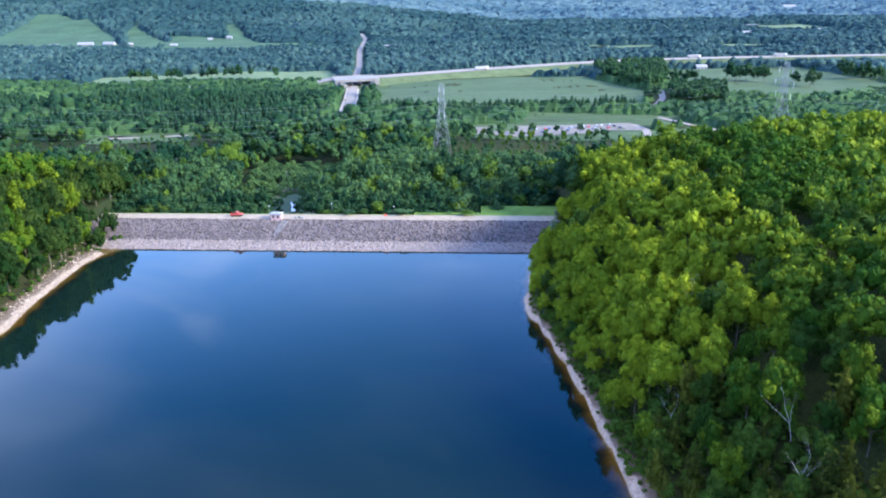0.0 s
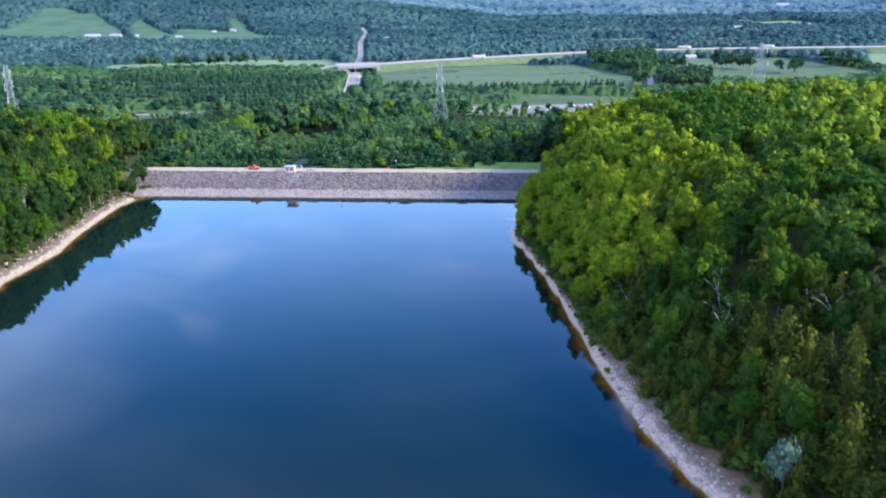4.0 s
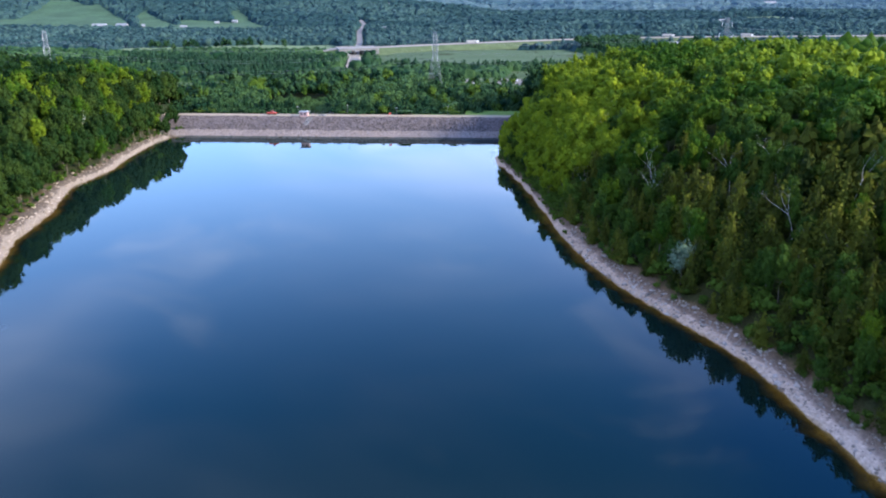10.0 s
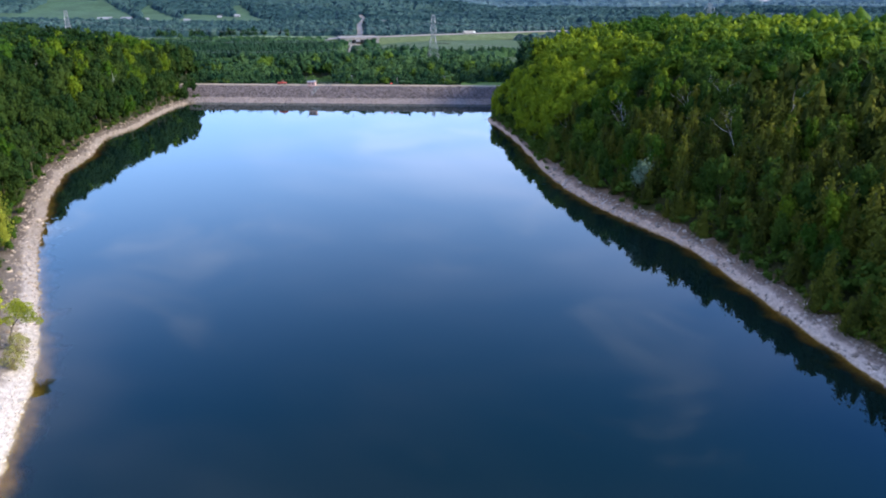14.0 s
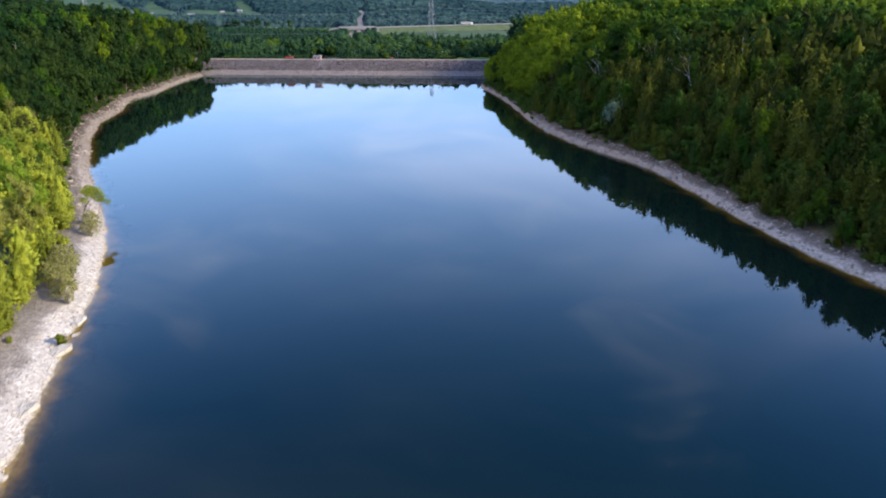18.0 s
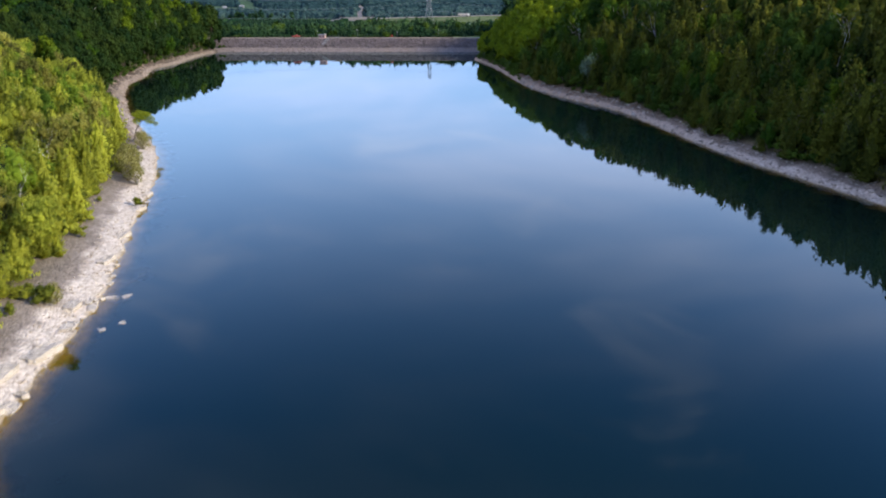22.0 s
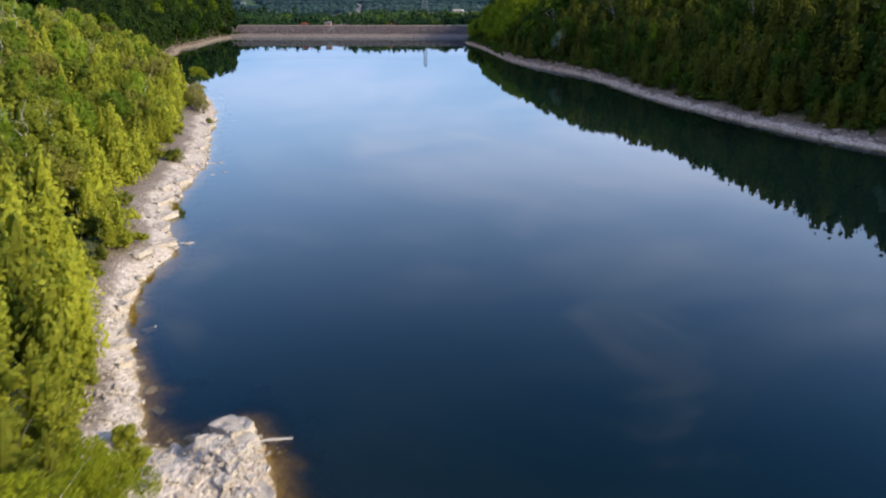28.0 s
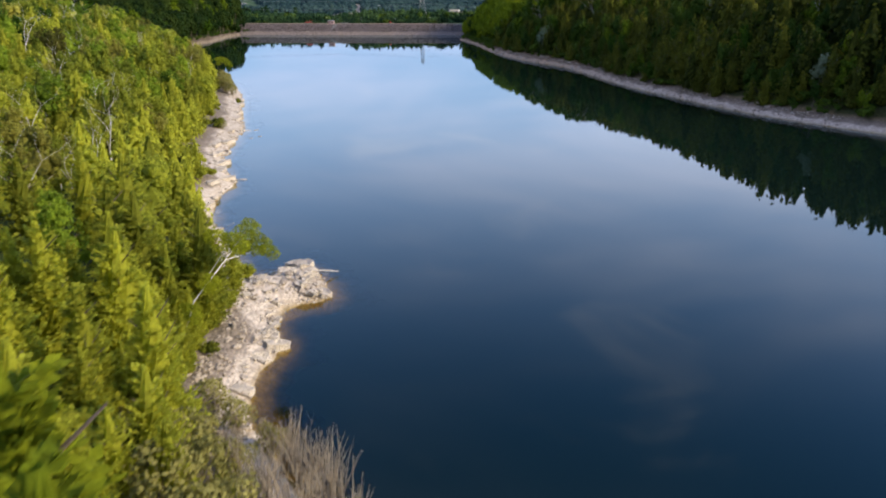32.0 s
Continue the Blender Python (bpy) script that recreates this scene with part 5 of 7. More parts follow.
# ---- roads and fields ----
def ribbon(name, line, width, mat, label, lift=0.25, height=None):
    pts = []
    for (ax, ay), (bx, by) in zip(line, line[1:]):
        k = max(1, int(math.hypot(bx - ax, by - ay) / 14))
        pts += [(ax + (bx - ax) * i / k, ay + (by - ay) * i / k) for i in range(k)]
    pts.append(line[-1])
    p = np.array(pts, float)
    t = unit(np.gradient(p, axis=0))
    side = np.stack([-t[:, 1], t[:, 0]], 1) * width / 2
    zz = ground_height(p[:, 0], p[:, 1]) + lift if height is None else np.interp(p[:, 0], *height)
    if len(zz) > 8 and height is None:
        wide = 12 if len(zz) > 60 else 2
        zz = np.convolve(np.pad(zz, wide, "edge"), np.ones(2 * wide + 1) / (2 * wide + 1), "valid")
    a, b = np.column_stack([p + side, zz]), np.column_stack([p - side, zz])
    v = np.stack([a, b], 1).reshape(-1, 3)
    i = np.arange(len(p) - 1) * 2
    ob = new(name, mesh_of(name, v, np.stack([i, i + 1, i + 3, i + 2], 1), [mat]))
    return tagged(ob, label, name, kind="structure")


def field(name, poly, mat, label, lift=0.5, step=30.0):
    """An open field laid over the ground."""
    xs, ys = [p[0] for p in poly], [p[1] for p in poly]
    bm = bmesh.new()
    bm.faces.new([bm.verts.new((px, py, 0)) for px, py in poly])
    for ax, lo, hi in ((0, min(xs), max(xs)), (1, min(ys), max(ys))):
        for c in np.arange(lo + step, hi, step):
            co, no = [0, 0, 0], [0, 0, 0]
            co[ax], no[ax] = c, 1
            bmesh.ops.bisect_plane(bm, geom=bm.verts[:] + bm.edges[:] + bm.faces[:], plane_co=co, plane_no=no)
    hs = ground_height([p.co.x for p in bm.verts], [p.co.y for p in bm.verts])
    for p, hz in zip(bm.verts, hs):
        p.co.z = hz + lift
    bmesh.ops.recalc_face_normals(bm, faces=bm.faces[:])
    me = bpy.data.meshes.new(name)
    bm.to_mesh(me)
    bm.free()
    me.materials.append(mat)
    return tagged(new(name, me), label, "field", kind="structure")


for key, mat, label in (("main", CROP, "smooth green crop field by the highway"), ("north", PALE_CROP, "pale green field beyond the road bridge"), ("east", CROP, "green crop field with tree clumps"),
                        ("farm", PALE_CROP, "pale yellow-green farm field"), ("far_a", PALE_CROP, "distant pale field"), ("far_b", PALE_CROP, "distant pale field"), ("far_d", PALE_CROP, "distant pale field"), ("far_e", CROP, "distant green field"), ("far_f", CROP, "distant green field"), ("far_g", PALE_CROP, "distant pale field"), ("far_c", PALE_CROP, "distant pale field"),
                        ("meadow", MEADOW, "rough meadow by the car park"), ("meadow_b", MEADOW, "rough meadow beside a lane"), ("bridge", MEADOW, "grassy verge at the road bridge"), ("park", MEADOW, "rough grass round the car park"), ("stream", VERGE, "rough grass beside the outlet stream"), ("lane", MEADOW, "rough grass along a pale road")):
    field("field", FIELDS[key], mat, label, 0.5)
for run in RUNS:
    field("ski_run", run, HILL_GRASS, "grassy ski run on the far hill", 2.0)
for bank_line in ([(-82, 882)] + HIGHWAY[3:], [(-165, 866), (-140, 871.5), (-114, 877.5)]):
    for off0, drop0, off1, drop1 in ((-13.5, 0.15, -26, 7.5), (13.5, 0.15, 26, 7.5), (-13.5, 0.15, 13.5, 0.15)):
        v_ = []
        for k in range(len(bank_line)):
            (ax, ay), (bx, by) = bank_line[max(0, k - 1)], bank_line[min(len(bank_line) - 1, k + 1)]
            ln = math.hypot(bx - ax, by - ay)
            sx, sy = -(by - ay) / ln, (bx - ax) / ln
            px, py = bank_line[k]
            crest = float(np.interp(px, [-160, -122], [-9.4, -3.0]))
            v_ += [(px + sx * off0, py + sy * off0, crest - drop0), (px + sx * off1, py + sy * off1, max(crest - drop1, -10.8))]
        i_ = np.arange(len(bank_line) - 1) * 2
        tagged(new("embankment", mesh_of("embankment", v_, np.stack([i_, i_ + 1, i_ + 3, i_ + 2], 1), [VERGE])), "grassy embankment carrying the highway", "embankment", kind="structure")
ribbon("highway", HIGHWAY, 24, ROAD, "wide pale highway across the valley", height=([-900, -160, -122, 1300], [-9.6, -9.4, -3.0, -3.0]))
ribbon("road", SIDE_ROAD[:4], 10, ROAD, "straight grey road running under the highway", 1.0)
ribbon("road_verge", SIDE_ROAD[3:], 14, MEADOW, "grassy verges of the road between the woods", 0.7)
ribbon("road", SIDE_ROAD[3:], 8, ROAD, "pale road running on between the woods", 1.3)
for line, label in ((LOT_ROAD, "pale lane from the car park"), (FARM_ROAD, "pale farm road"), (FARM_LANE, "curving farm lane"), (LAKE_LANE, "pale lane behind the hill"), (WEST_LANE, "pale road among the trees")):
    ribbon("road", line, 6, ROAD, label, 0.9)


# ---- the dam's hut, ladder and things on the crest ----
def at_dam(s, n, z, turn=0.0):
    p = on_dam(s, n, z)
    return pose(p[0], p[1], p[2], 0, 0, math.degrees(math.atan(DAM_TURN)) + turn)


hut = thing("gauge_hut", "small pinkish block hut with a flat white roof on the dam", "hut", at_dam(-69.8, 0.6, 6.0) @ Matrix.Scale(0.88, 4))
part("plinth", boxes((-2.7, 2.7, -1.9, 1.9, -0.6, 0.9), bevel=0.05), CONCRETE, hut, "pale concrete footing")
part("wall", boxes((-2.45, 2.45, -1.65, -1.45, 0.9, 3.7), (-2.45, 2.45, 1.45, 1.65, 0.9, 3.7), (-2.45, -2.25, -1.45, 1.45, 0.9, 3.7), (2.25, 2.45, -1.45, 1.45, 0.9, 3.7)), PINK_BLOCK, hut)
part("roof", boxes((-2.95, 2.95, -2.1, 2.1, 3.7, 4.05), bevel=0.08), FAR_WHITE, hut, "flat white overhanging roof")
for wx in (-1.3, 0.9):
    w_ = part("window", boxes((wx - 0.5, wx + 0.5, -1.69, -1.652, 2.1, 3.1)), DARK, hut, "dark window")
    part("sill", boxes((wx - 0.6, wx + 0.6, -1.78, -1.655, 1.98, 2.07)), CONCRETE, w_)
part("door", boxes((-0.45, 0.45, 1.652, 1.70, 0.9, 2.95)), STEEL, hut, "grey steel door")
part("roof_vent", boxes((1.6, 2.2, -0.3, 0.3, 4.05, 4.5), bevel=0.05), WHITE_PAINT, hut)

slope = math.degrees(math.atan2(7.0, DAM_RUN))
ladder = thing("intake_ladder", "pale concrete ladder with wide rungs lying on the stone slope", "ladder", at_dam(-66.2, -1.6, 6.3) @ pose(0, 0, 0, slope, 0, -6))
for sx in (-1, 1):
    bm = bmesh.new()
    bar(bm, (sx * 1.3, 0, 0.25), (sx * 0.7 - 1.0, -9.5, 0.25), 0.22)
    part("rail", bm, STEEL, ladder)
for k in range(6):
    cx = -1.0 * k * 1.35 / 9.5
    part("rung", boxes((cx - 1.35 + k * 0.07, cx + 1.35 - k * 0.07, -k * 1.35 - 0.25, -k * 1.35 + 0.25, 0.15, 0.5), bevel=0.04), CONCRETE, ladder)
bm = bmesh.new()
bar(bm, (-1.0, -9.5, 0.3), (-1.3, -13.2, 0.3), 0.16, sides=6)
part("pipe", bm, STEEL, ladder)


def lamp_post(s, n, h, label):
    ob = thing("post", label, "post", at_dam(s, n, 7.0), "posts on the dam")
    bm = bmesh.new()
    bar(bm, (0, 0, -0.3), (0, 0, h), 0.16, 0.10, 6)
    part("pole", bm, STEEL, ob)
    part("cap", boxes((-0.25, 0.25, -0.12, 0.12, h, h + 0.3), bevel=0.04), WHITE_PAINT, ob)


for s_, n_, h_ in ((-73.8, 4.2, 4.3), (-48, 7.2, 4.6), (-22, 7.0, 3.6), (5, 6.8, 4.4)):
    lamp_post(s_, n_, h_, "thin pale metal post on the dam crest")
fence = thing("railing", "light metal railing along the crest beside the hut", "railing", at_dam(-67, 6.4, 7.1))
for k in range(9):
    bm = bmesh.new()
    bar(bm, (-6 + k * 2.2, 0, -0.2), (-6 + k * 2.2, 0, 1.1), 0.09, sides=5)
    part("post", bm, STEEL, fence)
for zz in (0.55, 1.08):
    bm = bmesh.new()
    bar(bm, (-6, 0, zz), (11.6, 0, zz), 0.07, sides=5)
    part("rail", bm, STEEL, fence)
marker = thing("warning_marker", "small red marker board on the dam crest", "marker", at_dam(-25, 2.5, 7.15, 20))
part("board", boxes((-0.7, 0.7, -0.04, 0.04, 0.7, 1.5)), RED_PAINT, marker)
part("leg", boxes((-0.05, 0.05, -0.03, 0.03, -0.1, 0.7)), STEEL, marker)
for s_, n_ in ((-62, 1.2), (-60.6, 1.8), (-59, 0.9)):
    b_ = thing("concrete_block", "pale concrete block beside the hut", "block", at_dam(s_, n_, 7.1, 30 * s_), "blocks by the hut")
    part("body", boxes((-0.6, 0.6, -0.4, 0.4, -0.15, 0.75), bevel=0.08), CONCRETE, b_)


def wheels(ob, places, r=0.42, w=0.3):
    for wx, wy in places:
        bm = bmesh.new()
        q = bmesh.ops.create_cone(bm, cap_ends=True, segments=14, radius1=r, radius2=r, depth=w)["verts"]
        bmesh.ops.transform(bm, verts=q, matrix=pose(wx, wy, r, 90))
        wh = part("wheel", bm, DARK, ob, "black tyre")
        bm = bmesh.new()
        q = bmesh.ops.create_cone(bm, cap_ends=True, segments=10, radius1=r * 0.5, radius2=r * 0.5, depth=w + 0.03)["verts"]
        bmesh.ops.transform(bm, verts=q, matrix=pose(wx, wy, r, 90))
        part("rim", bm, STEEL, wh)


pick = thing("utility_truck", "small red utility truck parked on the gravel crest", "truck", at_dam(-87.5, 3.2, 7.15, 4))
part("chassis", boxes((-2.5, 2.5, -0.85, 0.85, 0.45, 0.75)), DARK, pick)
part("bonnet", boxes((1.1, 2.5, -0.92, 0.92, 0.75, 1.3), bevel=0.12), RED_PAINT, pick)
cab = part("cab", boxes((-0.6, 1.15, -0.95, 0.95, 0.75, 1.35), (-0.4, 0.8, -0.85, 0.85, 1.35, 2.1), bevel=0.1), RED_PAINT, pick)
part("window", boxes((-0.3, 0.7, -0.862, -0.852, 1.45, 1.95), (-0.3, 0.7, 0.852, 0.862, 1.45, 1.95), (0.802, 0.812, -0.7, 0.7, 1.45, 1.95)), DARK, cab)
part("bed", boxes((-2.55, -0.65, -0.95, 0.95, 0.75, 0.9), (-2.55, -0.65, -0.95, -0.87, 0.9, 1.35), (-2.55, -0.65, 0.87, 0.95, 0.9, 1.35), (-2.55, -2.47, -0.87, 0.87, 0.9, 1.35)), RED_PAINT, pick)
wheels(pick, [(-1.6, -0.8), (-1.6, 0.8), (1.7, -0.8), (1.7, 0.8)])

trailer = thing("flatbed_trailer", "long low red trailer under the trees at the dam's end", "trailer", pose(-158.5, 320.5, max(at(-158.5, 320.5), 6.6) + 0.1, 0, 0, 3))
part("deck", boxes((-4.8, 4.8, -1.2, 1.2, 0.95, 1.2), bevel=0.04), RED_PAINT, trailer)
part("headboard", boxes((-4.8, -4.65, -1.2, 1.2, 1.2, 2.1)), RED_PAINT, trailer)
for k in range(7):
    part("stake", boxes((-4.2 + k * 1.4, -4.1 + k * 1.4, -1.26, -1.2, 0.95, 1.9)), RED_PAINT, trailer)
part("drawbar", boxes((4.8, 6.4, -0.1, 0.1, 0.9, 1.1)), DARK, trailer)
wheels(trailer, [(-2.6, -1.0), (-2.6, 1.0), (-1.5, -1.0), (-1.5, 1.0)])
digger = thing("compact_loader", "small orange and white loader beside the dam's end", "loader", pose(-157.5, 315, max(at(-157.5, 315), 6.2) + 0.1, 0, 0, -30))
part("body", boxes((-1.4, 0.9, -0.7, 0.7, 0.6, 1.35), bevel=0.1), RED_PAINT, digger)
cab = part("cab", boxes((-0.5, 0.6, -0.6, 0.6, 1.35, 2.3), bevel=0.08), WHITE_PAINT, digger)
part("window", boxes((-0.3, 0.45, -0.612, -0.602, 1.5, 2.1), (0.602, 0.612, -0.45, 0.45, 1.5, 2.1)), DARK, cab)
part("arm", boxes((0.6, 2.0, -0.75, -0.6, 0.9, 1.1), (0.6, 2.0, 0.6, 0.75, 0.9, 1.1)), RED_PAINT, digger)
part("bucket", boxes((1.9, 2.6, -0.85, 0.85, 0.3, 0.45), (1.9, 2.0, -0.85, 0.85, 0.45, 1.0)), STEEL, digger)
wheels(digger, [(-0.9, -0.75), (-0.9, 0.75), (0.6, -0.75), (0.6, 0.75)])

# the outlet stream and its footbridge
sx_, sy_ = np.array([-74.5, -76.0, -78.0, -81.0]), np.array([370, 379, 388, 398])
ribbon("stream", list(zip(sx_.tolist(), sy_.tolist())), 4.2, plain("stream_foam", (0.62, 0.63, 0.64), 0.6, vary=0.4), "bright broken water running out below the dam", 0.9)
zb = at(-88, 405) + 2.0
foot = thing("footbridge", "small brown footbridge over the outlet stream", "bridge", pose(-86, 406, zb, 0, 0, 12))
part("deck", boxes((-6, 6, -0.9, 0.9, -0.15, 0.15)), BARK, foot)
for yy in (-0.85, 0.85):
    part("rail", boxes((-6, 6, yy - 0.05, yy + 0.05, 0.95, 1.05)), STEEL, foot)
    for k in range(7):
        part("post", boxes((-6 + k * 2 - 0.05, -6 + k * 2 + 0.05, yy - 0.05, yy + 0.05, 0.15, 0.95)), STEEL, foot)
for xx in (-5.2, 5.2):
    part("abutment", boxes((xx - 0.6, xx + 0.6, -1.0, 1.0, -3.2, -0.15)), CONCRETE, foot)


# ---- power line ----
def pylon(x, y, top, turn):
    z = at(x, y)
    hh = top - z
    ob = thing("transmission_tower", "tall grey steel lattice power pylon in the valley", "pylon", pose(x, y, z, 0, 0, turn), "pylons of the power line")
    def half(u):
        return 4.6 * (1 - u) ** 1.1 + 0.9 if u < 0.62 else 0.9 + 0.68 * (1 - (u - 0.62) / 0.38)
    for a, b in ((-1, -1), (1, -1), (1, 1), (-1, 1)):
        bm = bmesh.new()
        lv = [0, 0.2, 0.4, 0.62, 0.8, 1.0]
        for u0, u1 in zip(lv, lv[1:]):
            bar(bm, (a * half(u0), b * half(u0), u0 * hh), (a * half(u1), b * half(u1), u1 * hh), 0.22)
        part("leg", bm, STEEL, ob)
    lv = [0.0, 0.14, 0.27, 0.39, 0.5, 0.6, 0.69, 0.77, 0.85, 0.93, 1.0]
    for k, (u0, u1) in enumerate(zip(lv, lv[1:])):
        for c0, c1 in (((-1, -1), (1, -1)), ((1, -1), (1, 1)), ((1, 1), (-1, 1)), ((-1, 1), (-1, -1))):
            p0, p1 = half(u0), half(u1)
            for a, b, w in (((c0[0] * p0, c0[1] * p0, u0), (c1[0] * p1, c1[1] * p1, u1), 0.11), ((c1[0] * p0, c1[1] * p0, u0), (c0[0] * p1, c0[1] * p1, u1), 0.11), ((c0[0] * p1, c0[1] * p1, u1), (c1[0] * p1, c1[1] * p1, u1), 0.10)):
                bm = bmesh.new()
                bar(bm, (a[0], a[1], a[2] * hh), (b[0], b[1], b[2] * hh), w)
                part("brace", bm, STEEL, ob)
    for u, arm in ((0.66, 7.2), (0.80, 9.0), (0.94, 6.4)):
        for sd in (-1, 1):
            bm = bmesh.new()
            for b in (-0.9, 0.9):
                bar(bm, (0, b, u * hh), (0, b * 0.1, u * hh), 0.1)
                bar(bm, (b, sd * 0.9, u * hh), (0, sd * arm, u * hh + 0.4), 0.18)
                bar(bm, (b, sd * 0.9, u * hh + 2.4), (0, sd * arm, u * hh + 0.4), 0.14)
            ca = part("crossarm", bm, STEEL, ob)
            bm = bmesh.new()
            bar(bm, (0, sd * arm, u * hh + 0.3), (0, sd * arm, u * hh - 3.0), 0.22, 0.22, 6)
            part("insulator", bm, WHITE_PAINT, ca)
    return Vector((x, y, z)), hh


LINE_WAY = 14.0
towers = []
for px, py, pt in ((-540.0, 350.0, 44.0), (-256.0, 425.0, 44.0), (-1.8, 484.0, 39.0), (217.0, 503.0, 47.0), (520.0, 535.0, 47.0)):
    towers.append((pylon(px, py, pt, LINE_WAY), LINE_WAY))
for k, ((p0, h0), _) in enumerate(towers[:-1]):
    (p1, h1), _ = towers[k + 1]
    for u, arm in ((0.66, 7.2), (0.80, 9.0), (0.94, 6.4)):
        for sd in (-1, 1):
            off = Vector((-math.sin(radians(LINE_WAY)) * sd * arm, math.cos(radians(LINE_WAY)) * sd * arm, 0))
            a, b = p0 + off + Vector((0, 0, u * h0 - 3)), p1 + off + Vector((0, 0, u * h1 - 3))
            cu = bpy.data.curves.new("power_cable", "CURVE")
            cu.dimensions, cu.bevel_depth, cu.bevel_resolution = "3D", 0.035, 0
            sp = cu.splines.new("POLY")
            sp.points.add(16)
            for i in range(17):
                q = a.lerp(b, i / 16) - Vector((0, 0, 7.5 * 4 * (i / 16) * (1 - i / 16)))
                sp.points[i].co = (*q, 1)
            cu.materials.append(STEEL)
            tagged(new("power_cable", cu), "thin grey power cable sagging between pylons", "cable", "cables of the power line")

# ---- the highway bridge, its trucks, the car park and the houses ----
bridge = thing("road_bridge", "pale concrete highway bridge over the side road", "bridge", pose(-98, 872, -10, 0, 0, 14))
part("deck", boxes((-24, 24, -17, 17, 5.4, 7.3), bevel=0.1), CONCRETE, bridge)
for yy in (-17, 17):
    part("parapet", boxes((-24, 24, yy - 0.25, yy + 0.25, 7.3, 8.3)), CONCRETE, bridge)
for sx in (-1, 1):
    bm = bmesh.new()
    v = [bm.verts.new(p) for p in ((sx * 8, -19, -0.4), (sx * 8, 19, -0.4), (sx * 18, 19, 6.2), (sx * 18, -19, 6.2), (sx * 20, -27, -0.3), (sx * 20, 27, -0.3))]
    for q in ((0, 1, 2, 3), (0, 3, 4), (1, 5, 2)):
        bm.faces.new([v[i] for i in q])
    bmesh.ops.solidify(bm, geom=bm.faces[:], thickness=0.4)
    part("paved_slope", bm, CONCRETE, bridge, "sloping concrete paving")
    part("abutment", boxes((min(sx * 15, sx * 24), max(sx * 15, sx * 24), -16.5, 16.5, -0.5, 5.4)), CONCRETE, bridge)
for xx in (-5.0, 5.0):
    for yy in (-12, -4, 4, 12):
        part("pier", boxes((xx - 0.5, xx + 0.5, yy - 0.6, yy + 0.6, -0.5, 5.4)), CONCRETE, bridge)
ribbon("road_shoulder", SIDE_ROAD[:4], 14, GRAVEL, "pale gravel shoulders of the side road", 0.45)


def lorry(x, y, turn, label):
    ob = thing("lorry", label, "truck", pose(x, y, -2.95, 0, 0, turn), "lorries on the highway")
    part("trailer", boxes((-9.5, 5.0, -1.3, 1.3, 1.2, 4.1), bevel=0.06), FAR_WHITE, ob, "long white box trailer")
    cb = part("cab", boxes((5.6, 8.2, -1.2, 1.2, 0.8, 3.4), bevel=0.2), RED_PAINT if "red" in label else WHITE_PAINT, ob)
    part("window", boxes((8.2, 8.22, -1.0, 1.0, 2.0, 3.0)), DARK, cb)
    wheels(ob, [(wx, wy) for wx in (-8.4, -7.1, 6.4, 5.0) for wy in (-1.15, 1.15)], 0.5)


for lx_, ly_, tn in ((45, 941, 25), (330, 1049, 8), (445, 1054, 2)):
    lorry(lx_, ly_, tn, "white articulated lorry on the highway")
LOT = [(18, 594), (146, 609), (154, 596), (150, 580), (120, 578), (98, 566), (52, 560), (20, 574)]
field("car_park", LOT, plain("car_park_gravel", (0.15, 0.133, 0.112), 0.95, scale=0.3), "pale gravel car park with parked cars", 0.9)
CAR_PAINTS = [plain("car_paint_" + n_, c_, 0.35, vary=0.08) for n_, c_ in (("dark", (0.03, 0.03, 0.035)), ("red", (0.3, 0.03, 0.03)), ("silver", (0.24, 0.24, 0.25)), ("white", (0.36, 0.36, 0.36)), ("blue", (0.04, 0.06, 0.14)))]


def car(x, y, turn, paint, word):
    ob = thing("parked_car", word + " car parked on the pale gravel", "car", pose(x, y, at(x, y) + 0.92, 0, 0, turn), "cars in the car park")
    body = bmesh.new()
    box(body, -2.2, 2.2, -0.88, 0.88, 0.35, 0.95, bevel=0.15)
    part("body", body, CAR_PAINTS[paint], ob)
    bm = bmesh.new()
    q = box(bm, -1.5, 1.0, -0.78, 0.78, 0.95, 1.5)
    for v_ in q:
        if v_.co.z > 1.2:
            v_.co.x *= 0.72
    ro = part("cabin", bm, CAR_PAINTS[paint], ob)
    part("window", boxes((-1.0, 0.6, -0.79, -0.785, 1.02, 1.36), (-1.0, 0.6, 0.785, 0.79, 1.02, 1.36)), DARK, ro)
    wheels(ob, [(-1.35, -0.8), (-1.35, 0.8), (1.35, -0.8), (1.35, 0.8)], 0.33, 0.22)


rng = np.random.default_rng(9)
for k in range(22):
    u = k / 21
    p_ = int(rng.integers(0, 5))
    car(62 + 72 * u + rng.normal(0, 0.4), 576 + 19 * u + (4.8 if k % 3 else -5.5) + rng.normal(0, 0.5), 95 + rng.normal(0, 4), p_, ("dark", "red", "silver", "white", "blue")[p_])


